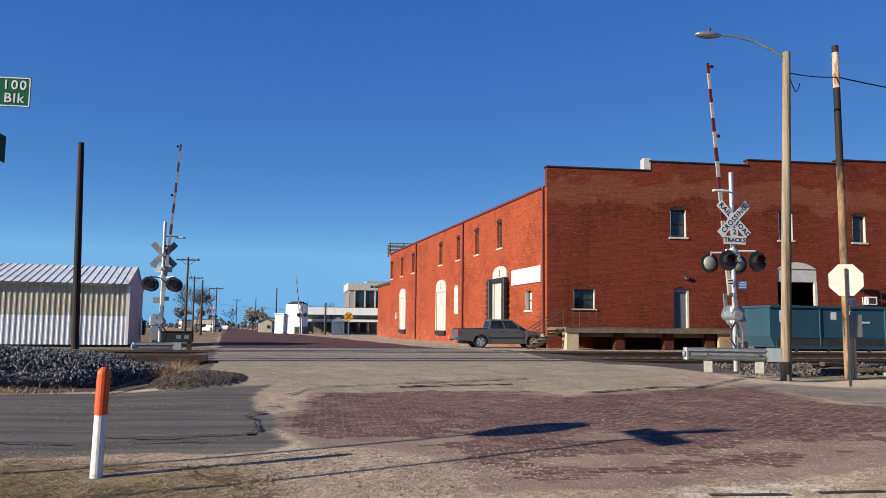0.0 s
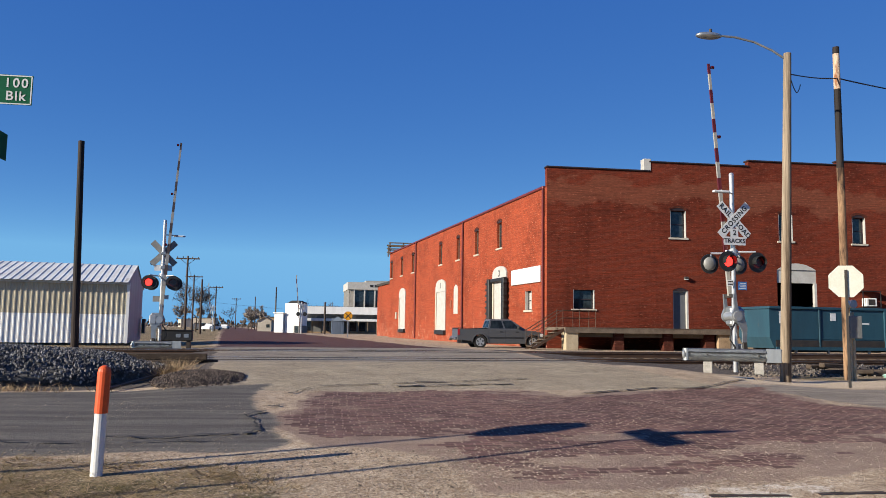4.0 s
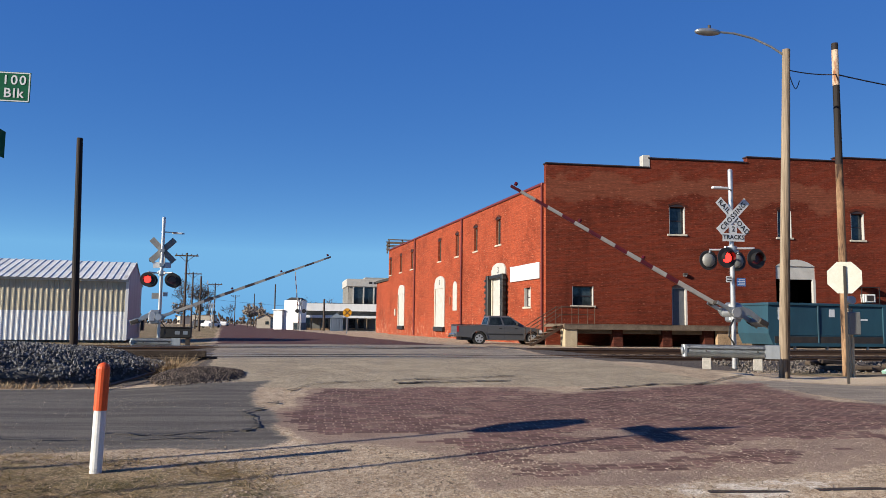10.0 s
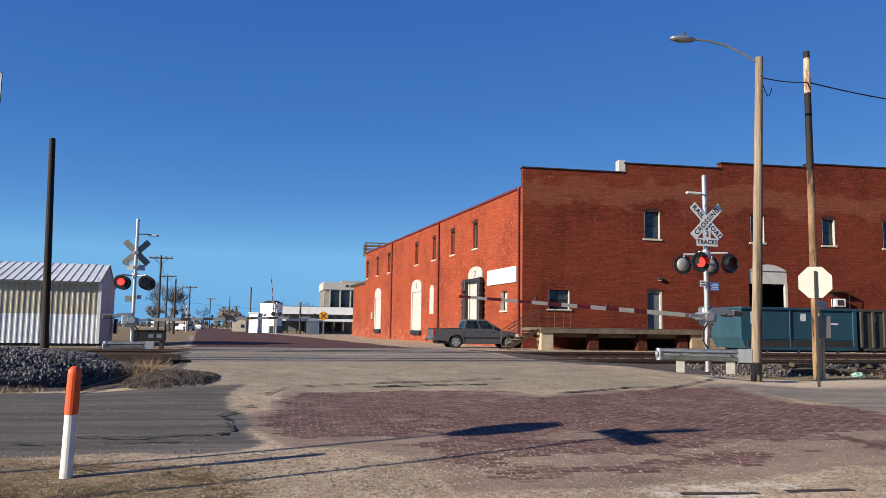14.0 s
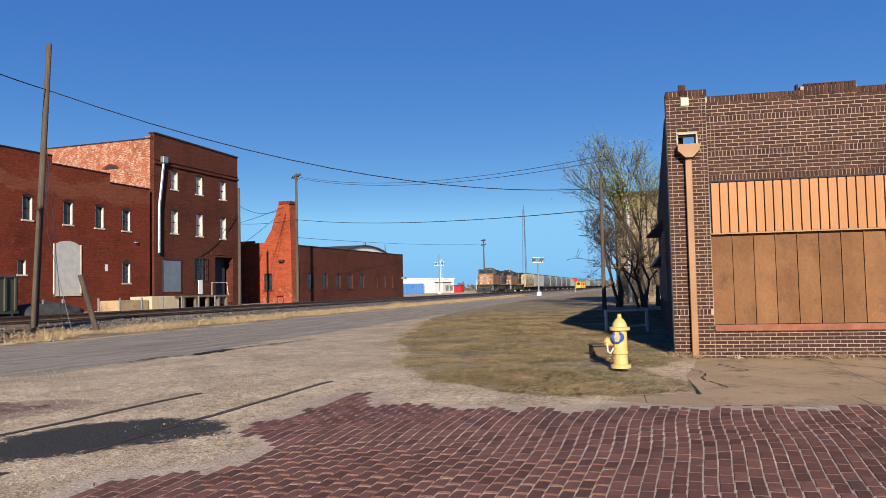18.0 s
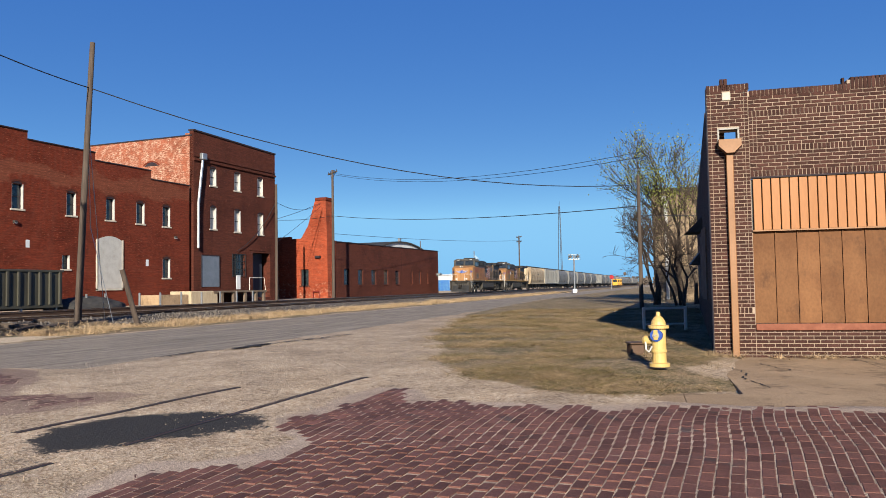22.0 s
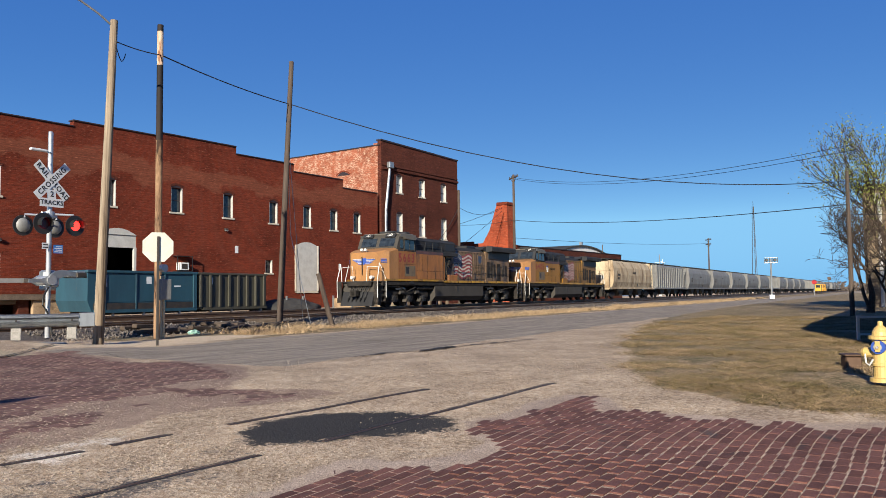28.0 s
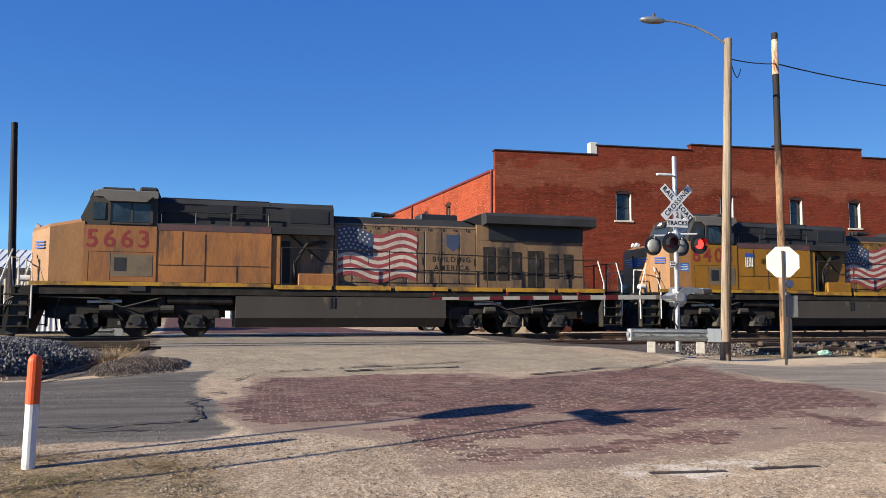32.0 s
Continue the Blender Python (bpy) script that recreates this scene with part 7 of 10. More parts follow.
    for xc in (2.2, L - 2.2):
        tr = thing("truck", None)
        tr.parent = h
        for x in (xc - 0.88, xc + 0.88):
            wheelset(tr, x, 0.46)
        for s in (-1, 1):
            part("side_frame", prism([(xc - 1.2, 0.4), (xc - 1.15, 0.66), (xc - 0.5, 0.75), (xc + 0.5, 0.75), (xc + 1.15, 0.66), (xc + 1.2, 0.4), (xc + 0.7, 0.36), (xc + 0.4, 0.2), (xc - 0.4, 0.2), (xc - 0.7, 0.36)], s * 1.0 - 0.08, s * 1.0 + 0.08), "loco_truck", tr)
    return h


TRAIN = []
lead = locomotive("5663", "loco_yellow_old", "grimy faded yellow freight locomotive with grey roof and painted flag", False)
TRAIN.append((lead, 0.0))
second = locomotive("6405", "loco_yellow", "bright yellow freight locomotive with grey roof, coupled behind", True)
TRAIN.append((second, 21.75))
CAR = 18.8
tan_car = hopper_car("hopper_tan", False, CAR - 0.15, "rust-stained tan covered hopper car")
rib_car = hopper_car("hopper_grey", True, CAR - 0.15, "grey ribbed covered hopper car")
grey_car = hopper_car("hopper_grey", False, CAR - 0.15, "grey round-sided covered hopper car")
TRAIN += [(tan_car, 44.8), (rib_car, 44.8 + CAR), (grey_car, 44.8 + 2 * CAR)]
for k in range(3, 24):
    TRAIN.append((copy_thing(rib_car if k in (7, 12, 13, 19) else grey_car, Matrix()), 44.8 + k * CAR))

# ---- beside the warehouse ----
dock = thing("loading_dock", pose(12.6, 39.6, 0, 0, 0, 2.0), "weathered timber loading dock on stone and brick piers", "loading dock")
part("deck", boxes((0.0, 14.0, 0.0, 3.4, 1.62, 1.76)), "timber_old", dock)
part("edge_beam", boxes((0.0, 14.0, -0.08, 0.0, 1.5, 1.78)), "timber_old", dock)
part("under_beam", boxes((0.9, 8.5, 0.5, 0.75, 1.28, 1.5), bevel=0.02), "timber_old", dock)
part("end_pillar", boxes((0.05, 0.75, 0.0, 0.7, 0.3, 1.62), bevel=0.03), "timber_pale", dock, "pale yellow limestone pillar")
for x in (3.1, 5.9, 8.3):
    part("pier", prism([(x - 0.28, 0.3), (x - 0.25, 1.5), (x + 0.25, 1.5), (x + 0.28, 0.3)], 0.25, 0.8), "brick_dull", dock)
part("plinth_wall", boxes((8.7, 14.0, 0.05, 0.3, 0.2, 1.5)), "concrete", dock)
for k in range(15):
    part("deck_board", boxes((0.02 + 0.93 * k, 0.92 + 0.93 * k, -0.1, 3.3, 1.764, 1.79)), "timber_old", dock)
stp = thing("dock_stairs", pose(10.75, 39.7, 0.62, 0, 0, 2.0), "rusty steel and timber steps up to the dock", "stairs")
for k in range(6):
    part("tread", boxes((0.1 + 0.3 * k, 0.4 + 0.3 * k, 0, 1.0, 0.13 + 0.18 * k, 0.17 + 0.18 * k)), "timber_old", stp)
for y in (0.0, 1.0):
    part("stringer", prism([(0.0, 0.0), (1.85, 1.12), (1.85, 0.95), (0.25, 0.0)], y - 0.03, y + 0.03), "rail_steel", stp)
    part("handrail", path_tube(bmesh.new(), [(0.1, y, 0.15), (0.1, y, 1.0), (1.8, y, 2.05), (3.6, y, 2.05), (3.6, y, 1.15)], 0.025, 6), "rail_steel", stp)
    part("handrail", path_tube(bmesh.new(), [(0.1, y, 0.6), (1.8, y, 1.65), (3.6, y, 1.65)], 0.02, 6), "rail_steel", stp)
    for x in (0.8, 1.8, 2.7):
        z = 0.15 + 0.62 * min(x, 1.8)
        part("baluster", tube(bmesh.new(), (x, y, z - 0.1), (x, y, z + 0.85), 0.02, n=6), "rail_steel", stp)
for x, z in ((21.0, 4.75), (36.2, 6.2), (51.0, 6.0)):
    wl = thing("wall_lamp", pose(x, FY, z), "small grey bulkhead lamp on the brick wall", "wall lamp", "wall lamps")
    part("housing", boxes((-0.13, 0.13, -0.2, -0.003, -0.08, 0.08), bevel=0.03), "steel_dark", wl)
    part("lens", boxes((-0.1, 0.1, -0.19, -0.04, -0.1, -0.08)), "sign_white", wl)
ac = thing("window_air_conditioner", pose(32.55, FY, 3.3), "white window air conditioner in a caged opening", "air conditioner")
part("body", boxes((-0.35, 0.35, -0.45, -0.02, 0.0, 0.5), bevel=0.03), "plastic_white", ac)
part("grille", boxes((-0.22, 0.22, -0.46, -0.45, 0.08, 0.42)), "steel_dark", ac)
part("cage", boxes((-0.6, 0.6, -0.5, -0.02, -0.12, -0.06), (-0.6, 0.6, -0.5, -0.02, 0.9, 0.94), (-0.6, -0.56, -0.5, -0.46, -0.06, 0.9), (0.56, 0.6, -0.5, -0.46, -0.06, 0.9)), "black", ac)
nt_ = thing("wall_notice", pose(37.2, FY, 4.6), "small white notice on the brick wall", "notice")
part("plate", boxes((-0.14, 0.14, -0.02, -0.003, 0, 0.5)), "sign_white", nt_)
nt_ = thing("wall_notice", pose(47.9, FY, 3.6), "small white notice on the brick wall", "notice")
part("plate", boxes((-0.14, 0.14, -0.02, -0.003, 0, 0.5)), "sign_white", nt_)
dk = thing("east_dock", pose(47.0, 41.2, 0, 0, 0, 0), "low concrete and timber dock before the tall building", "loading dock")
part("concrete_block", boxes((0.0, 3.2, 0, 1.9, 0.3, 1.35), bevel=0.04), "concrete", dk)
part("pale_block", boxes((3.3, 6.6, -0.2, 1.9, 0.3, 1.6), bevel=0.04), "timber_pale", dk)
part("deck", boxes((6.0, 13.5, -0.3, 1.9, 1.45, 1.6)), "timber_old", dk)
for x in (7.2, 8.8, 10.4, 12.0, 13.2):
    part("leg", boxes((x - 0.12, x + 0.12, -0.25, -0.02, 0.3, 1.45)), "timber_old", dk)
part("rail", path_tube(bmesh.new(), [(11.0, -0.2, 1.6), (11.0, -0.2, 2.7), (13.2, -0.2, 2.7), (13.4, -0.2, 1.6)], 0.03, 6), "rail_white", dk)
part("white_sign", boxes((9.0, 9.55, -0.3, -0.25, 1.7, 2.9)), "sign_white", dk)
bl_ = None
for k, x in enumerate((21.5, 23.2, 25.4, 27.5, 29.0, 31.3, 33.5, 35.0, 38.0, 40.0, 42.2, 44.5, 46.8, 49.0, 51.3)):
    if bl_ is None:
        bl_ = thing("track_stake", pose(x, 31.3 + 0.09 * x, 0.5), "short steel stake beside the tracks", "stake", "stakes beside the tracks")
        part("shaft", boxes((-0.05, 0.05, -0.05, 0.05, -0.2, 1.05), bevel=0.01), "galvanised", bl_)
    else:
        copy_thing(bl_, pose(x, 31.3 + 0.09 * x, 0.5))


def dumpster(at, L, colour, label, sloped):
    d = thing("roll_off_dumpster", at, label, "dumpster", "dumpsters beside the tracks")
    prof = [(0.0, 0.62) if sloped else (0, 0.12), (0.0, 1.95), (L, 1.95), (L, 0.12), (0.22 if sloped else 0.0, 0.12)]
    bm = prism(prof if sloped else prof[:4], 0, 2.3)
    part("shell", bm, colour, d)
    part("top_rail", boxes((-0.05, L + 0.05, -0.07, 0.06, 1.9, 2.02), (-0.05, L + 0.05, 2.24, 2.37, 1.9, 2.02), (-0.05, 0.06, 0.06, 2.24, 1.9, 2.02), (L - 0.06, L + 0.05, 0.06, 2.24, 1.9, 2.02), bevel=0.015), colour, d)
    # black sheet on the solid shell, painting the shaded inside
    part("dark_top_sheet", boxes((0.08, L - 0.08, 0.08, 2.22, 1.951, 1.956)), "black", d)
    part("bottom_rail", boxes((0.3, L, -0.06, 0.1, 0.05, 0.2)), colour, d)
    part("skid", boxes((0.4, L, 0.5, 0.7, -0.05, 0.12), (0.4, L, 1.6, 1.8, -0.05, 0.12)), "steel_dark", d)
    return d


d1 = dumpster(pose(20.1, 33.0, 0.82, 0, 0, TRACK_TURN), 6.35, "dumpster_blue", "scuffed blue steel roll-off dumpster", True)
part("side_band", boxes((0.5, 6.3, -0.02, -0.003, 0.55, 0.6)), "dumpster_blue", d1)
part("label_plate", boxes((0.5, 1.0, -0.01, -0.003, 1.25, 1.8)), "sign_white", d1)
part("label_plate", boxes((3.2, 3.5, -0.01, -0.003, 1.4, 1.75)), "sign_white", d1)
part("label_bar", boxes((4.9, 5.3, -0.01, -0.003, 1.25, 1.33)), "sign_white", d1)
for x in (0.9, 2.6, 4.3):
    part("side_rib", boxes((x - 0.04, x + 0.04, -0.05, -0.003, 0.2, 1.9), bevel=0.01), "dumpster_blue", d1)
part("kick_plate", boxes((0.3, 6.3, -0.03, -0.003, 0.2, 0.5)), "steel_dark", d1)
part("hinge_column", boxes((6.1, 6.3, -0.08, -0.003, 0.2, 1.9)), "dumpster_blue", d1)
d2 = dumpster(pose(26.55, 33.6, 0.82, 0, 0, TRACK_TURN), 5.1, "dumpster_olive", "rusty olive steel dumpster with upright ribs", False)
for k in range(8):
    part("rib", boxes((0.05 + 0.68 * k, 0.2 + 0.68 * k, -0.1, -0.003, 0.2, 1.9), bevel=0.015), "dumpster_olive", d2)
part("label_plate", boxes((0.75, 1.0, -0.01, -0.003, 1.4, 1.75)), "sign_white", d2)
heap = thing("dirt_heap", pose(34.2, 35.0, 0.6), "dark heap of ballast and dirt", "heap")
bm = bmesh.new()
bmesh.ops.create_icosphere(bm, subdivisions=4, radius=1.0)
for v in bm.verts:
    v.co = Vector((v.co.x * 2.6, v.co.y * 1.4, v.co.z * 0.8)) * (1 + 0.12 * noise.noise(v.co * 3))
part("mound", bm, "asphalt_tar", heap)

# ---- the pickup truck ----
pk = thing("pickup_truck", pose(7.5, 43.0, 0.56, 0, 0, 1.5), "dark grey four-door pickup truck parked by the warehouse", "pickup truck")
PICKUP_W = 1.74


def wheel_cut(x, r=0.43):
    return [(x + r * math.cos(radians(a)), 0.36 + r * math.sin(radians(a))) for a in range(0, 181, 20)]


low_prof = [(0.04, 0.46), (0.0, 0.62), (0.03, 1.07), (1.72, 1.09), (3.72, 1.05), (4.45, 0.98), (4.8, 0.9), (4.93, 0.76), (4.97, 0.5), (4.9, 0.36)] + wheel_cut(4.35) + [(3.86, 0.27), (1.8, 0.27)] + wheel_cut(1.3) + [(0.84, 0.4)]
bm = prism(low_prof, 0.0, PICKUP_W)
bmesh.ops.bevel(bm, geom=[e for e in bm.edges if abs(e.verts[0].co.y - e.verts[1].co.y) < 0.01], offset=0.03, segments=2, affect="EDGES", profile=0.5, clamp_overlap=True)
part("body", bm, "car_grey", pk)
CAB_LOW, CAB_TOP = [(1.74, 0.05), (3.95, 0.05), (3.95, 1.69), (1.74, 1.69)], [(1.9, 0.2), (3.12, 0.2), (3.12, 1.54), (1.9, 1.54)]
bm = bmesh.new()
a, b, c = ([bm.verts.new((x, y, z)) for x, y in ring] for ring, z in ((CAB_LOW, 1.05), (CAB_TOP, 1.58), ([(x + (0.06 if x < 2.5 else -0.12), y + (0.07 if y < 1 else -0.07)) for x, y in CAB_TOP], 1.63)))
for p, q in ((a, b), (b, c)):
    for i in range(4):
        bm.faces.new((p[i], p[(i + 1) % 4], q[(i + 1) % 4], q[i]))
bm.faces.new(c)
part("cab", bm, "car_grey", pk)


def cab_pane(name, corners, side_no, lift=0.006):
    """A pane on one sloping side of the cab; corners run along and up that side, 0 to 1."""
    i, k = side_no, (side_no + 1) % 4
    p = [Vector((*CAB_LOW[i], 1.05)), Vector((*CAB_LOW[k], 1.05)), Vector((*CAB_TOP[k], 1.58)), Vector((*CAB_TOP[i], 1.58))]
    out = (p[1] - p[0]).cross(p[3] - p[0]).normalized() * lift
    bm = bmesh.new()
    f = bm.faces.new([bm.verts.new((p[0].lerp(p[1], u)).lerp(p[3].lerp(p[2], u), v) + out) for u, v in corners])
    bmesh.ops.solidify(bm, geom=[f], thickness=0.01)
    return part(name, bm, "glass_dark", pk)


cab_pane("windscreen", [(0.08, 0.08), (0.92, 0.08), (0.92, 0.95), (0.08, 0.95)], 1)
cab_pane("rear_window", [(0.1, 0.2), (0.9, 0.2), (0.9, 0.9), (0.1, 0.9)], 3)
for side_no, flip in ((0, False), (2, True)):
    for u0, u1, t0, t1 in ((0.05, 0.42, 0.06, 0.5), (0.47, 0.86, 0.55, 0.94)):
        ring = [(u0, 0.12), (u1, 0.12), (t1, 0.92), (t0, 0.92)]
        cab_pane("side_window", [(1 - u, v) for u, v in ring] if flip else ring, side_no)
for y, s in ((0.0, -1), (PICKUP_W, 1)):
    part("door_trim", boxes((1.8, 3.8, y - 0.012, y + 0.012, 0.56, 0.64), bevel=0.004), "black", pk)
    for x in (2.42, 3.32):
        part("door_handle", boxes((x, x + 0.17, y - 0.02, y + 0.02, 0.9, 0.95), bevel=0.006), "black", pk)
    for x in (1.78, 2.72, 3.74):
        part("door_gap", boxes((x - 0.006, x + 0.006, y - 0.003, y + 0.003, 0.34, 1.04)), "black", pk)
    part("mirror", boxes((3.42, 3.58, y + s * 0.04 - 0.08, y + s * 0.04 + 0.08, 1.1, 1.26), bevel=0.03), "black", pk)
    part("tail_light", boxes((0.01, 0.14, y - 0.008, y + 0.008, 0.72, 1.04)), "sign_red", pk)
    part("headlight", boxes((4.74, 4.92, y - 0.008, y + 0.008, 0.68, 0.84)), "rail_white", pk)
    for x in (1.3, 4.35):
        part("wheel_flare", prism([(x + r * math.cos(radians(a)), 0.36 + r * math.sin(radians(a))) for r, turn in ((0.49, 1), (0.43, -1)) for a in (range(0, 181, 20) if turn > 0 else range(180, -1, -20))], y - 0.03, y + 0.03), "car_grey", pk)
part("bed_floor", boxes((0.12, 1.68, 0.14, 1.6, 1.09, 1.095)), "black", pk)
for y0, y1 in ((-0.005, 0.1), (1.64, 1.745)):
    part("bed_rail", boxes((0.04, 1.72, y0, y1, 1.09, 1.13), bevel=0.01), "black", pk)
part("tailgate_top", boxes((0.0, 0.08, 0.1, 1.64, 1.05, 1.12), bevel=0.01), "black", pk)
part("rear_bumper", boxes((-0.14, 0.06, 0.08, 1.66, 0.44, 0.62), bevel=0.03), "chrome", pk)
part("tow_hitch", boxes((-0.3, -0.14, 0.8, 0.94, 0.42, 0.52), bevel=0.01), "steel_dark", pk)
part("front_bumper", boxes((4.9, 5.04, 0.05, 1.69, 0.38, 0.58), bevel=0.04), "black", pk)
part("undertray", boxes((0.3, 4.7, 0.15, 1.6, 0.26, 0.5)), "black", pk)
for x in (1.3, 4.35):
    for y0, y1, yf, s in ((0.01, 0.23, 0.012, -1), (1.51, 1.73, 1.728, 1)):
        w = part("wheel", tube(bmesh.new(), (x, y0, 0.36), (x, y1, 0.36), 0.36, n=26), "rubber", pk)
        part("rim", tube(bmesh.new(), (x, yf - 0.012, 0.36), (x, yf + 0.012, 0.36), 0.235, n=22), "aluminium", w)
        for k in range(5):
            part("rim_slot", boxes((-0.035, 0.035, -0.006, 0.006, 0.1, 0.2), m=pose(x, yf + s * 0.012, 0.36, 0, 72 * k, 0)), "black", w)

# ---- west side ----
shed = thing("metal_shed", pose(-9.04, 39.0, 0.72, 0, 0, 8.0), "white and tan corrugated metal shed with a pitched roof", "shed")


def ribbed_sheet(L, z0, z1, pitch=0.23, y=0.0):
    """Upright ribbed sheeting along -x."""
    bm = bmesh.new()
    pts, x = [], 0.0
    while x < L:
        pts += [(x, 0.0), (x + pitch * 0.62, 0.0), (x + pitch * 0.7, -0.022), (x + pitch * 0.92, -0.022)]
        x += pitch
    a = [bm.verts.new((-p, y + q, z0)) for p, q in pts]
    b = [bm.verts.new((-p, y + q, z1)) for p, q in pts]
    for i in range(len(pts) - 1):
        bm.faces.new((a[i], a[i + 1], b[i + 1], b[i]))
    bmesh.ops.recalc_face_normals(bm, faces=bm.faces)
    return bm


part("lower_sheeting", ribbed_sheet(24, 0.0, 1.35), "sheet_white", shed)
part("upper_sheeting", ribbed_sheet(24, 1.35, 2.85, y=-0.004), "sheet_tan", shed)
part("wall_core", boxes((-24, -0.02, 0.03, 0.15, 0, 2.8)), "sheet_white", shed)
# gable end out of the sun: shade painted as grey
part("gable", prism([(0.03, 0.0), (0.03, 2.95), (4.0, 3.9), (8.0, 2.95), (8.0, 0.0)], 0, 0.15, Matrix(((0, -1, 0, 0), (1, 0, 0, 0), (0, 0, 1, 0), (0, 0, 0, 1)))), "gable_shaded", shed)
for s, y0, y1 in ((1, -0.3, 4.0), (-1, 8.3, 4.0)):
    bm = bmesh.new()
    edge = []
    for k in range(72):
        x = -24 + 24.06 * k / 72
        edge += [(x, 0.0), (x + 0.26, 0.0), (x + 0.275, 0.028), (x + 0.32, 0.028)]
    rows = [[bm.verts.new((x, y, z + h)) for x, h in edge] for y, z in ((y0, 2.85), (y1, 3.97))]
    for i in range(len(edge) - 1):
        bm.faces.new((rows[0][i], rows[0][i + 1], rows[1][i + 1], rows[1][i]))
    part("roof_slope", bm, "sheet_roof", shed, "silvery ribbed metal roof")
part("corner_trim", boxes((-0.03, 0.1, -0.05, 0.1, 0, 2.85)), "sheet_white", shed)
part("eave_board", boxes((-24, 0.1, -0.12, -0.04, 2.76, 2.84)), "sheet_roof", shed)
part("shed_vent", boxes((0.15, 0.3, 6.5, 7.3, 0.4, 1.2)), "steel_dark", shed)


def stone_heap(name, at, rx, ry, h, count, size, material, label):
    """Loose broken stone on a low mound."""
    hp = thing(name, at, label, "stone heap")
    bm = bmesh.new()
    bmesh.ops.create_icosphere(bm, subdivisions=4, radius=1.0)
    for v in bm.verts:
        k = 1 + 0.15 * noise.noise(v.co * 2.5)
        v.co = Vector((v.co.x * rx * k * 0.95, v.co.y * ry * k * 0.9, v.co.z * (h - 0.05)))
    part("core", bm, material, hp)
    vs, fs = [], []
    for _ in range(count):
        a, r = random.uniform(0, 6.283), math.sqrt(random.random())
        x, y = r * math.cos(a), r * math.sin(a)
        k = 1 + 0.15 * noise.noise(Vector((x, y, math.sqrt(max(0, 1 - x * x - y * y)))) * 2.5)
        z = math.sqrt(max(0, 1 - min(1, r) ** 2)) * h
        add_stone(vs, fs, (x * rx * k, y * ry * k, z), random.uniform(0.5, 1.0) * size)
    me = bpy.data.meshes.new("broken_stone")
    me.from_pydata(vs, [], fs)
    me.materials.append(M[material])
    ob = new("broken_stone", me)
    ob.parent = hp
    tagged(ob, kind="stuff")
    return hp


OCTA = [(1, 0, 0), (-1, 0, 0), (0, 1, 0), (0, -1, 0), (0, 0, 1), (0, 0, -1)]
OFACE = [(0, 2, 4), (2, 1, 4), (1, 3, 4), (3, 0, 4), (2, 0, 5), (1, 2, 5), (3, 1, 5), (0, 3, 5)]


def add_stone(vs, fs, at, size):
    q = Euler((random.uniform(0, 6), random.uniform(0, 6), random.uniform(0, 6))).to_matrix()
    k = len(vs)
    for p in OCTA:
        w = Vector(p) * size * random.uniform(0.55, 1.15)
        w = q @ Vector((w.x, w.y * 0.8, w.z * 0.65))
        vs.append((at[0] + w.x, at[1] + w.y, at[2] + w.z))
    fs += [tuple(k + i for i in f) for f in OFACE]


def scatter_stones(name, count, place, size, material, label):
    vs, fs = [], []
    while count:
        x, y = place()
        if x is None:
            continue
        s = size * random.uniform(0.35, 1.0) ** 1.5
        add_stone(vs, fs, (x, y, height(x, y) + s * 0.3), s)
        count -= 1
    me = bpy.data.meshes.new(name)
    me.from_pydata(vs, [], fs)
    me.materials.append(M[material])
    return tagged(new(name, me), label, "stones", kind="stuff")


stone_heap("gravel_pile", pose(-7.4, 17.3, 0.42, 0, 0, 8), 5.0, 1.7, 0.75, 11000, 0.056, "stone_blue", "pile of broken blue-grey ballast stone")
stone_heap("gravel_spill", pose(-2.0, 16.6, 0.4), 1.05, 1.6, 0.3, 2600, 0.034, "rubble", "low spill of dark brown gravel at the road's edge")


def near_ground():
    d = random.uniform(4.5, 15) ** 1.0
    a = radians(random.uniform(-24, 75))
    x, y = d * math.sin(a), d * math.cos(a)
    if side(BRICK_NEAR, x, y) > 0.1 or (noise.noise((x * 0.6, y * 0.6, 5)) < -0.05):
        return None, None
    return x, y


scatter_stones("loose_gravel", 9000, near_ground, 0.013, "stone_pale", "loose pale gravel strewn over the ground")


def along_track():
    x = random.choice((random.uniform(12, 70), random.uniform(-30, -6), random.uniform(12, 35)))
    v = random.choice((random.uniform(19.6, 22.6), random.uniform(24.6, 26.8), random.uniform(19.6, 21.6)))
    return x, v + 0.09 * x


vs, fs = [], []
for _ in range(9000):
    x, y = along_track()
    v = y - 0.09 * x
    z = 0.48 if v > 21.9 else height(x, y) + 0.02
    if 20.4 < v < 21.9:
        z = max(z, 0.08 + 0.4 * (v - 20.4) / 1.3)
    add_stone(vs, fs, (x, y, z + random.uniform(0, 0.03)), random.uniform(0.03, 0.075))
me = bpy.data.meshes.new("ballast_stones")
me.from_pydata(vs, [], fs)
me.materials.append(M["ballast"])
tagged(new("ballast_stones", me), "dark loose ballast stones along the tracks", "stones", kind="stuff")

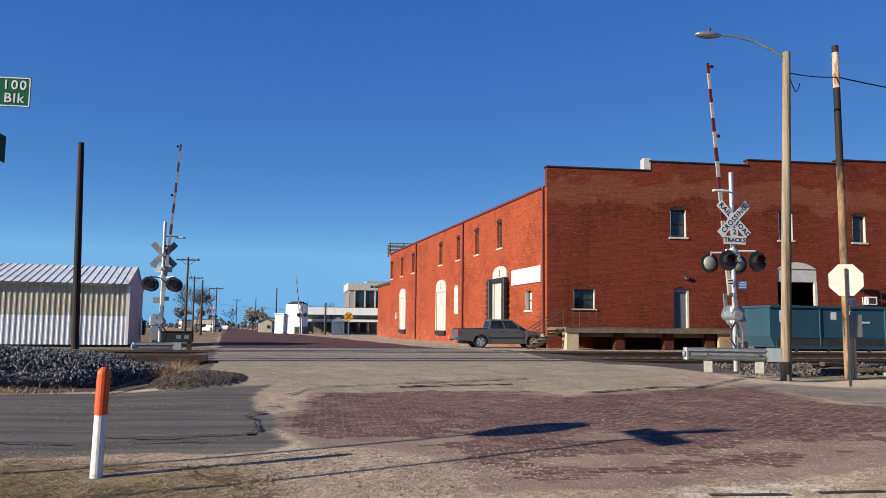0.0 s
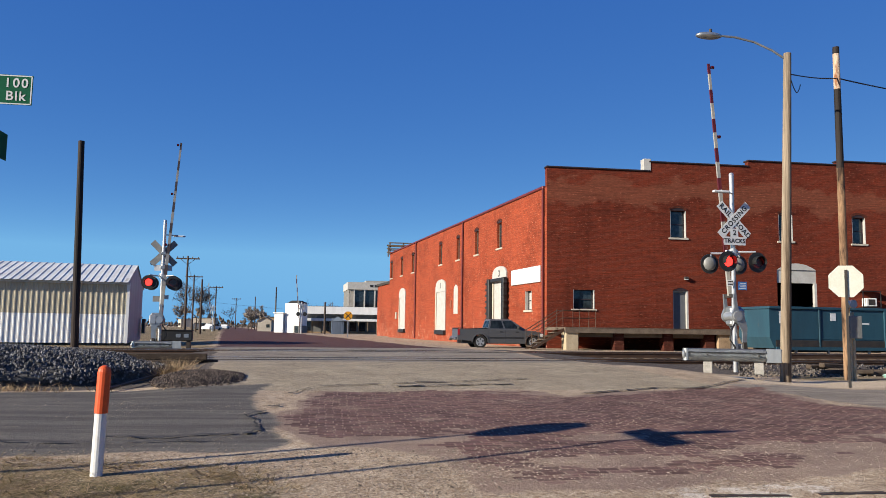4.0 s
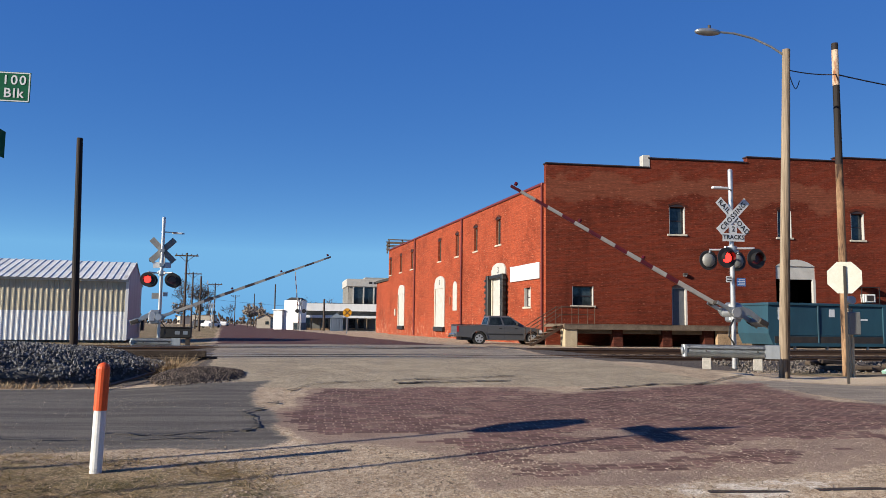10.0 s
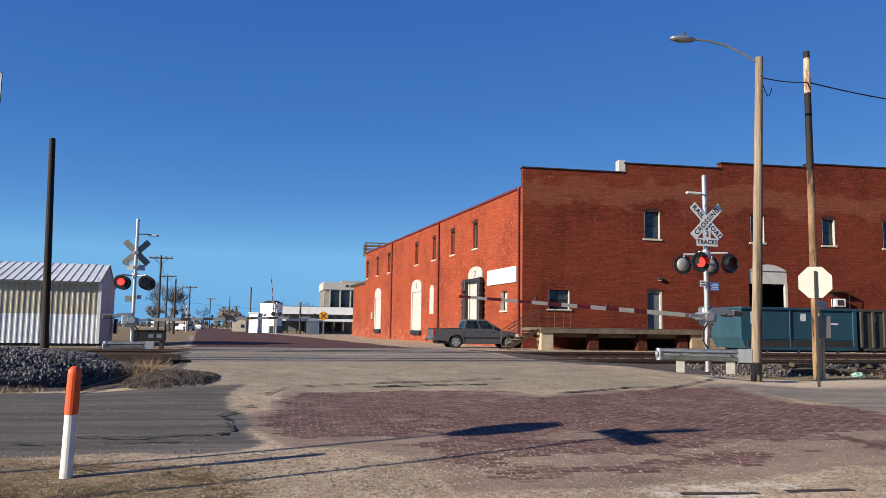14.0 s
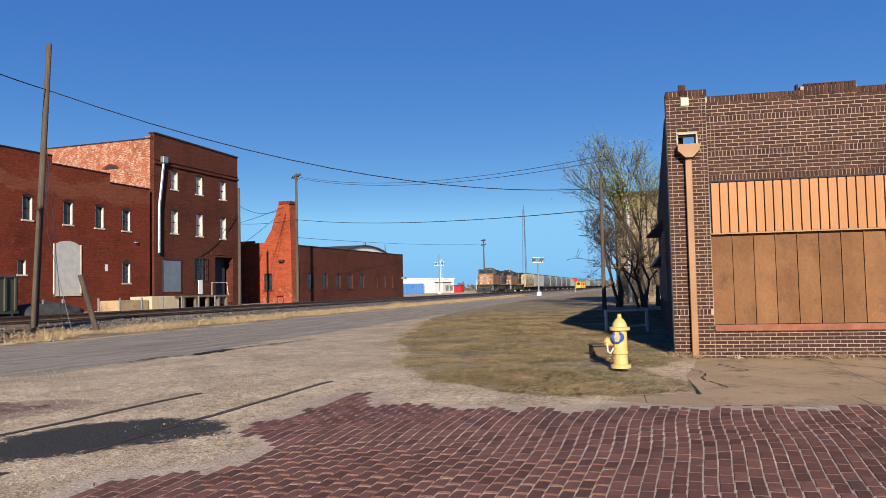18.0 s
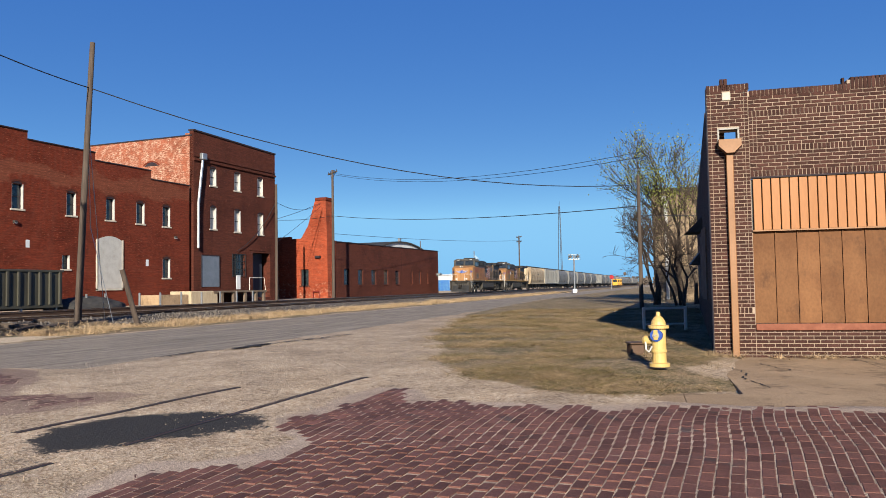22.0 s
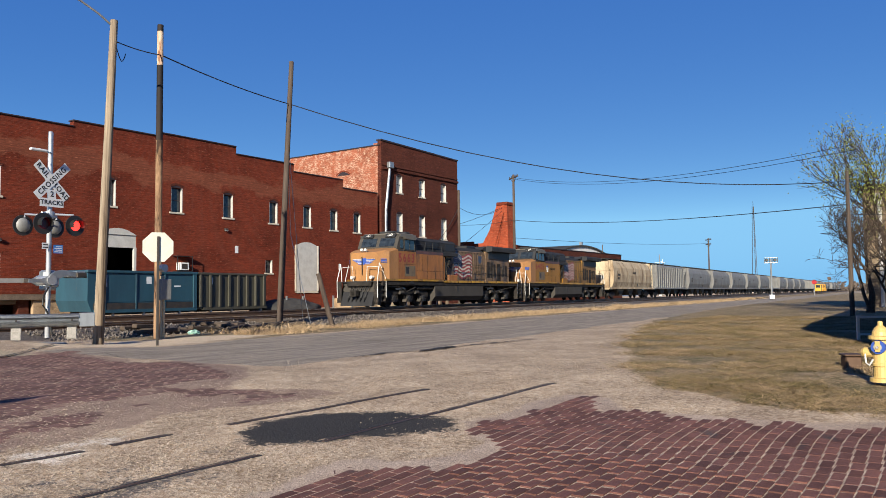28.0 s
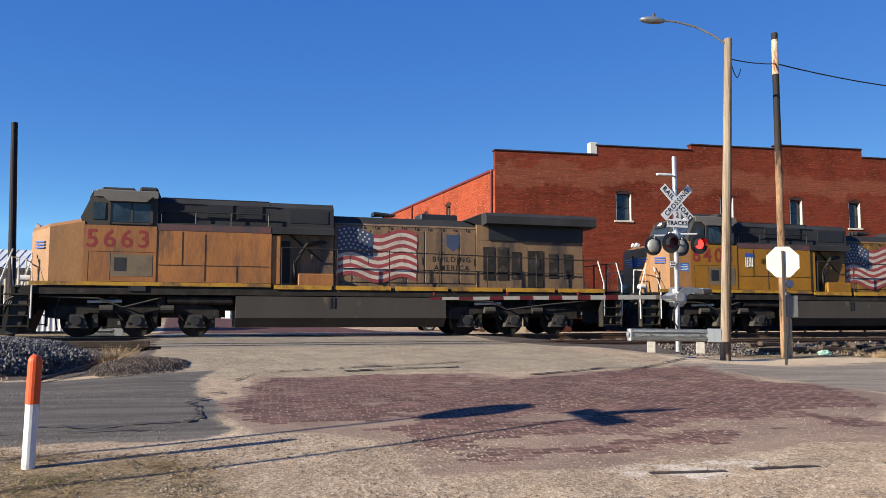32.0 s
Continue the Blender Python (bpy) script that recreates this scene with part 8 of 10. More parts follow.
bar = thing("iron_bar", None, "rusty dark iron bar lying on the gravel", "iron bar")
part("rod", tube(bmesh.new(), (-3.5, 14.95, height(-3.5, 14.95) + 0.04), (-3.0, 17.2, height(-3.0, 17.2) + 0.12), 0.03, n=8), "steel_dark", bar)
first = None
for k, (x1, dv, z) in enumerate(((-2.1, 0.0, 0.5), (-2.4, 0.26, 0.5), (-2.0, 0.5, 0.5), (-2.7, 0.12, 0.66), (-2.3, 0.4, 0.66), (-2.55, 0.28, 0.82))):
    at = pose(x1, 20.6 + 0.09 * x1 + dv, z, 0, 0, TRACK_TURN + (-0.6, 0.4, 0.0, 0.5, -0.4, 0.2)[k])
    if first is None:
        first = thing("stacked_tie", at, "long dark creosoted timber stacked beside the track", "tie", "timbers beside the track")
        for j in range(4):
            part("timber", boxes((-2.6 * j - 2.56, -2.6 * j, -0.11, 0.11, -0.08, 0.08), bevel=0.015), "tie_wood", first)
    else:
        copy_thing(first, at)
dice = random.Random(77)
first = None
for k in range(16):
    x = dice.uniform(15.5, 22.5)
    y = 20.6 + 0.09 * x + dice.uniform(-0.75, 0.6)
    at = pose(x, y, height(x, y) + 0.05 + dice.uniform(0, 0.06), dice.uniform(-6, 6), dice.uniform(-5, 5), dice.uniform(-35, 25))
    if first is None:
        first = thing("scrap_tie", at, "broken dark offcut of an old wooden tie", "tie", "scrap beside the track")
        part("timber", boxes((-0.75, 0.75, -0.1, 0.1, -0.06, 0.07), bevel=0.02), "tie_wood", first)
    else:
        copy_thing(first, at)
bag = thing("plastic_bag", pose(16.6, 20.9, height(16.6, 20.9) + 0.03), "crumpled pale green plastic bag on the ballast", "litter")
bm = bmesh.new()
bmesh.ops.create_icosphere(bm, subdivisions=3, radius=1.0)
for v in bm.verts:
    v.co = Vector((v.co.x * 0.2, v.co.y * 0.12, v.co.z * 0.1)) * (1 + 0.5 * noise.noise(v.co * 3))
part("film", bm, mat("bag_green", (0.35, 0.55, 0.45), (0.25, 0.45, 0.38), 0.4), bag)

# ---- east verge ----
hy = thing("fire_hydrant", pose(12.25, 1.0, 0.38, 0, 0, 80), "yellow cast-iron fire hydrant with a blue collar", "fire hydrant")


def turned(rows, n=18):
    """A turned solid from rows of radius and height."""
    bm = bmesh.new()
    rings = [[bm.verts.new((r * math.cos(6.28318 * i / n), r * math.sin(6.28318 * i / n), z)) for i in range(n)] for r, z in rows]
    for p, q in zip(rings, rings[1:]):
        for i in range(n):
            bm.faces.new((p[i], p[(i + 1) % n], q[(i + 1) % n], q[i]))
    bm.faces.new(rings[0][::-1]), bm.faces.new(rings[-1])
    return bm


part("barrel", turned([(0.15, 0.0), (0.15, 0.05), (0.105, 0.06), (0.1, 0.2), (0.115, 0.21), (0.115, 0.24), (0.105, 0.25), (0.105, 0.56)]), "hydrant_yellow", hy)
part("bonnet", turned([(0.15, 0.56), (0.15, 0.6), (0.11, 0.61), (0.1, 0.66), (0.07, 0.71), (0.035, 0.74), (0.03, 0.79), (0.02, 0.8)]), "hydrant_yellow", hy)
part("collar", boxes(*[(-0.03, 0.03, -0.005, 0.005, -0.07, 0.07)], m=pose(0, 0.15, 0.47)), "hydrant_yellow", hy)
part("pumper_nozzle", tube(bmesh.new(), (0, 0.08, 0.46), (0, 0.15, 0.46), 0.05, n=14), "arm_white", hy, "pale worn nozzle cap")
part("cap_nut", tube(bmesh.new(), (0, 0.15, 0.46), (0, 0.18, 0.46), 0.02, n=5), "arm_white", hy)
part("nozzle_ring", tube(bmesh.new(), (0, 0.08, 0.46), (0, 0.135, 0.46), 0.088, n=18), "wing_blue", hy, "dark blue reflective ring")
for s in (1,):
    part("hose_nozzle", tube(bmesh.new(), (s * 0.07, 0, 0.38), (s * 0.2, 0, 0.38), 0.065, n=12), "hydrant_yellow", hy)
    part("nozzle_cap", tube(bmesh.new(), (s * 0.2, 0, 0.38), (s * 0.235, 0, 0.38), 0.075, 0.05, 8), "hydrant_yellow", hy)
part("chain", path_tube(bmesh.new(), [(0.18, 0.06, 0.36), (0.16, 0.1, 0.25), (0.11, 0.13, 0.22), (0.06, 0.14, 0.3)], 0.012, 5), "rail_white", hy)
pr = thing("pipe_barrier", pose(21.75, 1.35, 0.36, 0, 0, 30), "grey pipe rail barrier in the grass", "barrier")
part("post", boxes((-0.03, 0.03, 0.0, 0.06, -0.1, 0.62)), "rail_white", pr)
part("post", boxes((-0.03, 0.03, 1.14, 1.2, -0.1, 0.62)), "rail_white", pr)
part("rail", boxes((-0.025, 0.025, 0.06, 1.14, 0.56, 0.61)), "rail_white", pr)
part("rail", boxes((-0.025, 0.025, 0.06, 1.14, 0.16, 0.2)), "rail_white", pr)

vb = thing("valve_box", pose(14.1, 1.6, 0.33, 0, 0, 25), "small brown utility box in the grass", "utility box")
part("body", boxes((-0.13, 0.13, -0.12, 0.12, -0.05, 0.24), bevel=0.02), "rail_steel", vb)
part("lid", boxes((-0.15, 0.15, -0.14, 0.14, 0.24, 0.27), bevel=0.01), "rail_steel", vb)
walkway = thing("pavement", None, "cracked tan concrete pavement before the shop", "pavement", kind="structure")
g0 = SHOP_M


def slab(u0, u1, w0, w1, z, material="concrete", name="slab"):
    part(name, boxes((u0, u1, -w1, -w0, -0.1, z), bevel=0.004, m=g0), material, walkway)


for k in range(6):
    u = -0.1 + 2.4 * k
    slab(u + 0.003, u + 2.397, 0.02, 2.3, 0.236)
    slab(u + 0.003, u + 2.397, 2.302, 4.45, 0.238)
for k in range(8):
    u = -3.2 + 2.4 * k
    slab(u + 0.003, u + 2.397, 4.993, 5.95, 0.242, "concrete", "kerb_slab")
slab(-0.1, 12.0, 4.453, 4.99, 0.24, "concrete", "gutter")

# ---- trees ----


def bare_tree(name, at, hgt, spread_, label, seed, leaves=0, stems=1, leaf="leaf_spring", depth=5, twig=0.006, grow_leaf=1.0):
    rng = random.Random(seed)
    tr = thing(name, at, label, "tree")
    wood, skin, tips = [], [], []

    def limb(a, b, r1, r2, n):
        d = (b - a).normalized()
        u = d.orthogonal().normalized()
        w = d.cross(u)
        k = len(wood)
        for p, r in ((a, r1), (b, r2)):
            wood.extend(tuple(p + (u * math.cos(6.28318 * i / n) + w * math.sin(6.28318 * i / n)) * r) for i in range(n))
        skin.extend((k + i, k + (i + 1) % n, k + n + (i + 1) % n, k + n + i) for i in range(n))

    def grow(p, d, length, r, level):
        q = p + d * length
        mid = p + d * length * 0.5 + Vector((rng.uniform(-1, 1), rng.uniform(-1, 1), rng.uniform(-0.4, 0.6))) * length * 0.09
        n = 7 if level < 2 else 4 if level < 4 else 3
        limb(p, mid, r, r * 0.85, n)
        limb(mid, q, r * 0.85, r * 0.68, n)
        if level >= depth:
            tips.append(q)
            return
        if level >= 2:
            tips.append(mid)
        for k in range(2 if level < 1 else 3):
            dd = (d + Vector((rng.gauss(0, 1), rng.gauss(0, 1), rng.gauss(0.25, 0.6))) * spread_).normalized()
            grow(q if k < 2 else mid, dd, length * rng.uniform(0.62, 0.86), max(r * rng.uniform(0.5, 0.68), twig), level + 1)

    for s in range(stems):
        lean = Vector((rng.uniform(-0.3, 0.3), rng.uniform(-0.3, 0.3), 1)).normalized() if stems > 1 else Vector((0.03, 0.05, 1)).normalized()
        grow(Vector((rng.uniform(-0.3, 0.3) * (stems > 1), rng.uniform(-0.3, 0.3) * (stems > 1), -0.1)), lean, hgt * 0.27, hgt * 0.014, 0)
    me = bpy.data.meshes.new("crown")
    me.from_pydata(wood, [], skin)
    me.materials.append(M["bark"])
    ob = new("crown", me)
    ob.parent = tr
    tagged(ob, kind="stuff")
    if leaves:
        vs, fs = [], []
        top = [t for t in tips if t.z > hgt * 0.45] or tips
        for _ in range(leaves):
            c = rng.choice(top) + Vector((rng.gauss(0, 0.14), rng.gauss(0, 0.14), rng.gauss(0.03, 0.14))) * hgt * 0.2
            s = rng.uniform(0.02, 0.045) * max(1, hgt / 7) * grow_leaf
            a = Vector((rng.uniform(-1, 1), rng.uniform(-1, 1), rng.uniform(-1, 1))).normalized() * s
            b = a.orthogonal().normalized() * s * 0.7
            k = len(vs)
            vs += [tuple(c - a), tuple(c + b), tuple(c + a), tuple(c - b)]
            fs.append((k, k + 1, k + 2, k + 3))
        me = bpy.data.meshes.new("leaves")
        me.from_pydata(vs, [], fs)
        me.materials.append(M[leaf])
        ob = new("leaves", me)
        ob.parent = tr
        tagged(ob, "sparse yellow-green spring leaves" if leaf == "leaf_spring" else "", kind="stuff")
    return tr


bare_tree("budding_tree", pose(52, 3.5, 0.4), 12.2, 0.28, "slender tree with yellow-green spring buds", 5, 4200, 2, depth=6, twig=0.012)
bare_tree("bare_shrub_tree", pose(46.4, 4.9, 0.4, 0, 0, 40), 7.6, 0.72, "leaning bare multi-stemmed tree with dark twigs", 12, 250, 3, depth=6, twig=0.01)
bare_tree("bare_shrub_tree", pose(47.5, 2.6, 0.4, 0, 0, 100), 9.5, 0.4, "bare dark-branched tree behind the shop", 21, 2500, 3, depth=6, twig=0.012)
bare_tree("bare_shrub_tree", pose(44.5, 3.3, 0.4, 0, 0, 60), 6.0, 0.5, "dense bare shrub behind the shop", 27, 0, 4, twig=0.01)

# ---- grass ----


def tufts(name, count, place, tall, material, label):
    """Blades of grass, each one thin leaf."""
    vs, fs = [], []
    for _ in range(count):
        x, y, h = place()
        z = height(x, y)
        a = random.uniform(0, 6.283)
        w = random.uniform(0.002, 0.004) * (1 + math.hypot(x, y) * 0.11)
        lx, ly = random.gauss(0, 0.35) * h, random.gauss(0, 0.35) * h
        k = len(vs)
        vs += [(x - w * math.cos(a), y - w * math.sin(a), z - 0.01), (x + w * math.cos(a), y + w * math.sin(a), z - 0.01), (x + lx, y + ly, z + h * tall)]
        fs.append((k, k + 1, k + 2))
    me = bpy.data.meshes.new(name)
    me.from_pydata(vs, [], fs)
    me.materials.append(M[material])
    return tagged(new(name, me), label, "grass", kind="stuff")


def strip_place():
    while True:
        x = 17 + 107 * random.random() ** 1.5
        v = random.gauss(17.6, 0.7)
        k = noise.noise((x * 0.5, v * 0.7, 1))
        if k > -0.12 and 15.9 < v < 20.3:
            return x, v + 0.09 * x, random.uniform(0.3, 1.0) * (0.6 + k)


def verge_place():
    while True:
        x, y = 9.6 + 30 * random.random() ** 1.5, random.uniform(-0.5, 10.5)
        k = noise.noise((x * 0.6, y * 0.6, 2)) + 0.7 * noise.noise((x * 2.6, y * 2.6, 5)) + random.gauss(0, 0.12)
        if side(GRASS_EAST, x, y) > random.gauss(0, 0.22) and k > -0.1:
            return x, y, random.uniform(0.3, 1.0) * (0.7 + 0.6 * max(k, 0))


def straw_place():
    while True:
        x, y, h = verge_place()
        if noise.noise((x * 0.9, y * 0.9, 8)) + random.gauss(0, 0.15) > 0.08:
            return x, y, h


def foot_place():
    while True:
        u, w = random.uniform(-0.2, 4.6), abs(random.gauss(0, 0.18))
        p = SHOP_M @ Vector((u, -w - 0.02, 0))
        if noise.noise((u * 2.0, 0, 0)) > 0.0 or u < 0.2:
            return p.x, p.y, random.uniform(0.3, 1.0)


def west_place():
    while True:
        x, y = random.uniform(-5.5, 0.6), random.uniform(4.6, 8.6)
        if side(DIRT_WEST, x, y) > -0.2 and noise.noise((x * 1.1, y * 1.1, 4)) > -0.1:
            return x, y, random.uniform(0.2, 1.0)


def pile_place():
    a = random.choice(((-6.2, 15.35, 1.1, 0.2), (-7.6, 15.4, 1.2, 0.2), (-9.5, 15.4, 2.0, 0.25), (-2.75, 17.3, 0.12, 0.12)))
    x, y = random.gauss(a[0], a[2]), random.gauss(a[1], a[3])
    return x, y, random.uniform(0.3, 1.0) * (1.3 if a[2] < 0.2 else 0.45)


tufts("dry_grass_strip", 26000, strip_place, 0.3, "grass_dry", "bleached dry grass between road and tracks")
tufts("verge_grass", 60000, verge_place, 0.075, "grass_green", "short patchy half-green grass")
tufts("verge_straw", 34000, straw_place, 0.075, "grass_dry", "dead straw among the short grass")
tufts("shop_weeds", 1000, foot_place, 0.15, "grass_dry", "dry weeds at the foot of the shop wall")
tufts("roadside_grass", 9000, west_place, 0.07, "grass_green", "thin trampled grass in dirt")
tufts("roadside_straw", 5000, west_place, 0.07, "grass_dry", "straw on bare dirt")
tufts("pile_weeds", 2600, pile_place, 0.35, "grass_dry", "dry weeds at the foot of the gravel pile")

# ---- old rails in the street ----
for (x0, y0), (x1, y1) in (((3.77, 6.68), (4.44, 6.56)), ((4.7, 6.53), (5.3, 6.47)), ((5.93, 6.38), (8.86, 5.93)), ((2.8, 5.42), (5.28, 5.17)), ((5.96, 5.05), (10.2, 4.75))):
    n = max(4, int((x1 - x0) / 0.22))
    old = thing("old_street_rail", None, "worn old rail flush in the street surface", "rail", "old rails in the street", "structure")
    for name, off, w, dz, kind in (("groove", -0.024, 0.009, 0.006, "black"), ("rail_head", 0.002, 0.014, 0.007, "rail_steel"), ("groove", 0.05, 0.006, 0.005, "black")):
        bm = bmesh.new()
        rows = []
        for k in range(n + 1):
            px, py = x0 + (x1 - x0) * k / n, y0 + (y1 - y0) * k / n + 0.008 * noise.noise((k * 0.7, x0, 4))
            z = height(px, py) + 0.012 * noise.noise((px * 0.9, py * 0.9, 9)) + dz
            half = w * (1 + 0.5 * noise.noise((k * 0.9, off * 40, x0)))
            rows.append([bm.verts.new((px, py + off + a, z + b)) for a, b in ((-half, -0.03), (-half, 0), (half, 0), (half, -0.03))])
        for p, q in zip(rows, rows[1:]):
            for i in range(3):
                bm.faces.new((p[i], q[i], q[i + 1], p[i + 1]))
        bm.faces.new(rows[0]), bm.faces.new(rows[-1][::-1])
        part(name, bm, kind, old)


def crack(points, width, name="asphalt_crack", level=None):
    bm = bmesh.new()
    rng = random.Random(len(points) + int(points[0][0] * 10))
    pts = []
    for (ax, ay), (bx, by) in zip(points, points[1:]):
        n = max(3, int(math.hypot(bx - ax, by - ay) / 0.12))
        for i in range(n):
            k = i / n
            pts.append((ax + (bx - ax) * k + rng.gauss(0, 0.03), ay + (by - ay) * k + rng.gauss(0, 0.03), width * rng.uniform(0.15, 1.0)))
    row = None
    for x, y, w in pts:
        z = height(x, y) + 0.022 if level is None else level
        cur = (bm.verts.new((x, y - w, z)), bm.verts.new((x, y + w, z)))
        if row:
            bm.faces.new((row[0], cur[0], cur[1], row[1]))
        row = cur
    return tagged(part(name, bm, "asphalt_tar"), "dark open crack in the road surface", "crack", "road cracks", "structure")


crack([(-0.17, 14.13), (0.28, 15.15), (1.15, 15.44), (2.12, 15.85), (3.6, 16.3), (4.85, 16.77)], 0.07)
crack([(1.75, 15.19), (2.73, 15.5), (4.35, 15.74)], 0.11)
crack([(5.16, 14.37), (6.33, 14.94), (7.11, 15.34), (8.05, 15.37), (8.87, 16.15), (10.19, 17.52)], 0.085)
crack([(9.8, 15.05), (9.31, 13.28), (9.72, 12.41)], 0.035)
crack([(-0.52, 9.9), (-0.43, 10.05), (-0.36, 10.34), (-0.46, 10.84), (-0.51, 11.14), (-0.66, 11.36), (-0.58, 11.59), (-0.47, 11.76), (-0.34, 11.94)], 0.13)
crack([(-0.45, 12.4), (-0.31, 12.46), (-0.2, 12.5)], 0.12)
crack([(-2.2, 9.75), (-1.4, 9.7), (-0.9, 9.9), (-0.5, 9.9)], 0.05)
crack([(11.83, 9.86), (13.18, 10.03), (13.86, 9.67), (15.63, 9.78), (18.69, 9.56)], 0.08)
crack([(13.9, 9.75), (14.6, 9.85), (15.4, 9.8)], 0.14)
for points in ([(0.6, 1.2), (0.9, 2.2), (1.5, 2.6), (2.3, 3.4)], [(-0.1, 1.0), (0.2, 2.4), (0.1, 3.6), (0.4, 4.4)], [(2.2, 0.3), (2.5, 1.4), (3.2, 2.3), (4.8, 2.35)]):
    crack([tuple((SHOP_M @ Vector((u, -w, 0))).xy) for u, w in points], 0.018, "pavement_crack", 0.2435)
crack([(-9.0, 14.6), (-5.0, 14.4), (-2.5, 14.3), (-1.0, 14.45)], 0.03)
crack([(-8, 9.4), (-5, 9.7), (-2.4, 9.35), (-0.6, 9.5)], 0.035)

# ---- distance, north along the street ----


def crossarm_pole(at, top, label, arms=1, r=0.14, turn=0):
    p = thing("utility_pole", at @ pose(0, 0, 0, 0, 0, turn), label, "utility pole", "distant utility poles")
    part("shaft", tube(bmesh.new(), (0, 0, -0.3), (0, 0, top), r, r * 0.7, 8), "pole_brown", p)
    for k in range(arms):
        z = top - 0.3 - 0.9 * k
        part("crossarm", boxes((-1.25, 1.25, -0.06, 0.06, z - 0.07, z + 0.07)), "pole_brown", p)
        part("brace", path_tube(bmesh.new(), [(-0.8, 0, z), (0, 0, z - 0.7), (0.8, 0, z)], 0.03, 4), "pole_brown", p)
        for x in (-1.1, -0.5, 0.5, 1.1):
            part("insulator", tube(bmesh.new(), (x, 0, z + 0.07), (x, 0, z + 0.22), 0.05, n=6), "steel_dark", p)
    return p


crossarm_pole(pose(-15.1, 88.8, 0.6), 8.6, "dark wooden pole with a crossarm")
crossarm_pole(pose(-19.3, 118.5, 0.6), 8.4, "dark wooden pole with a crossarm")
crossarm_pole(pose(-14.6, 96, 0.6), 6.5, "dark wooden pole with a crossarm", 0)
crossarm_pole(pose(-20.5, 150, 0.6), 8.4, "dark wooden pole with a crossarm")
crossarm_pole(pose(-8.2, 130, 0.6), 7.4, "thin dark wooden pole beside the street", 0)
crossarm_pole(pose(-0.2, 120, 0.6), 4.8, "short dark pole before the low white building", 0, 0.18)
crossarm_pole(pose(-26, 230, 0.6), 9, "dark wooden pole with a crossarm")
crossarm_pole(pose(-17, 190, 0.6), 8, "dark plain wooden pole along the street", 0)
crossarm_pole(pose(69.8, 39.3, 0.7), 13.0, "tall dark pole with a crossarm behind the boiler house", 1, 0.17, 50)
crossarm_pole(pose(62.2, 41.0, 0.7), 10.76, "plain grey wooden pole before the tall building", 0, 0.16)
crossarm_pole(pose(154, 44.1, 0.7), 11.1, "dark pole with two crossarms", 2, 0.17, 40)
crossarm_pole(pose(40.0, 4.9, 0.4), 6.6, "leaning brown wooden pole in the verge", 0, 0.11)
crossarm_pole(pose(140, 60, 0.6), 10, "far dark pole beyond the workshop", 0, 0.12)
wire([(-15.1, 88.8, 8.9), (-19.3, 118.5, 8.6), (-20.5, 150, 8.6)], 0.8, 0.02)
wire([(69.6, 39.3, 9.0), (39.9, 4.9, 5.45)], 0.5, 0.022)
wire([(69.8, 39.3, 13.4), (40.2, 4.7, 8.2)], 1.0, 0.015)
wire([(69.6, 39.1, 13.2), (40.4, 4.5, 8.0)], 1.0, 0.015)
wire([(62.2, 41.0, 9.8), (73.6, 43.0, 10.8)], 0.7, 0.02)
wire([(62.2, 41.0, 8.2), (73.6, 43.0, 10.9)], 0.1, 0.02)
wire([(62.2, 41.0, 8.1), (69.6, 39.3, 9.0)], 0.15, 0.02)
wire([(62.2, 41.0, 6.0), (73.6, 43.0, 10.5)], 0.1, 0.02)
wire([(59, 43.0, 5.2), (65.0, 42.8, 10.3)], 0.7, 0.03)
wire([(69.8, 39.3, 7.2), (154, 44.1, 10.8)], 0.4, 0.02)
wire([(40, 4.9, 5.0), (44, -30, 5)], 0.5, 0.02)
wire([(0, 320, 8), (-40, 230, 9), (-26, 150, 9)], 0.5, 0.03)


def plain_block(name, at, w, d, h, wall, label, roof="asphalt_tar", rows=(), parapet=0.3):
    """A plain flat-roofed building; rows of windows: (u0, u1, count, z0, z1, glass)."""
    b = thing(name, at, label, "building")
    part("wall", boxes((0, w, 0, d, -0.3, h)), wall, b)
    part("roof", boxes((-0.15, w + 0.15, -0.15, d + 0.15, h, h + parapet)), roof, b)
    for u0, u1, count, z0, z1, glass in rows:
        step = (u1 - u0) / count
        for k in range(count):
            x = u0 + step * k
            win = part("window", boxes((x + step * 0.14, x + step * 0.86, -0.06, -0.01, z0, z1)), glass, b)
            part("sill", boxes((x + step * 0.1, x + step * 0.9, -0.12, -0.01, z0 - 0.15, z0)), "cream_trim", win)
    return b


bank = thing("office_block", pose(4.9, 180, 0.4, 0, 0, 3), "pale modern office block with tall dark windows", "office building")
part("wall", boxes((0, 20, 0, 14, -0.3, 11.3)), "concrete_grey", bank)
part("window_band", boxes((1.0, 19.8, -0.1, -0.02, 5.6, 9.7), (1.0, 19.8, -0.1, -0.02, 1.2, 4.6)), "glass_blue", bank)
part("window_band", boxes((-0.1, -0.02, 0.6, 13.5, 5.6, 9.7), (-0.1, -0.02, 0.6, 13.5, 1.2, 4.6)), "glass_blue", bank)
for k in range(9):
    part("fin", boxes((0.9 + 2.35 * k, 1.2 + 2.35 * k, -0.4, -0.1, 0, 10.0)), "white_paint", bank)
for k in range(6):
    part("fin", boxes((-0.4, -0.1, 0.3 + 2.5 * k, 0.55 + 2.5 * k, 0, 10.0)), "white_paint", bank)
part("fascia", boxes((-0.5, 20.3, -0.5, 14, 9.9, 11.6)), "white_paint", bank)
part("sign_bars", boxes(*[(4.6 + 1.05 * k, 5.3 + 1.05 * k, -0.54, -0.5, 10.5, 11.0) for k in range(13) if k not in (4, 9)]), "black", bank)
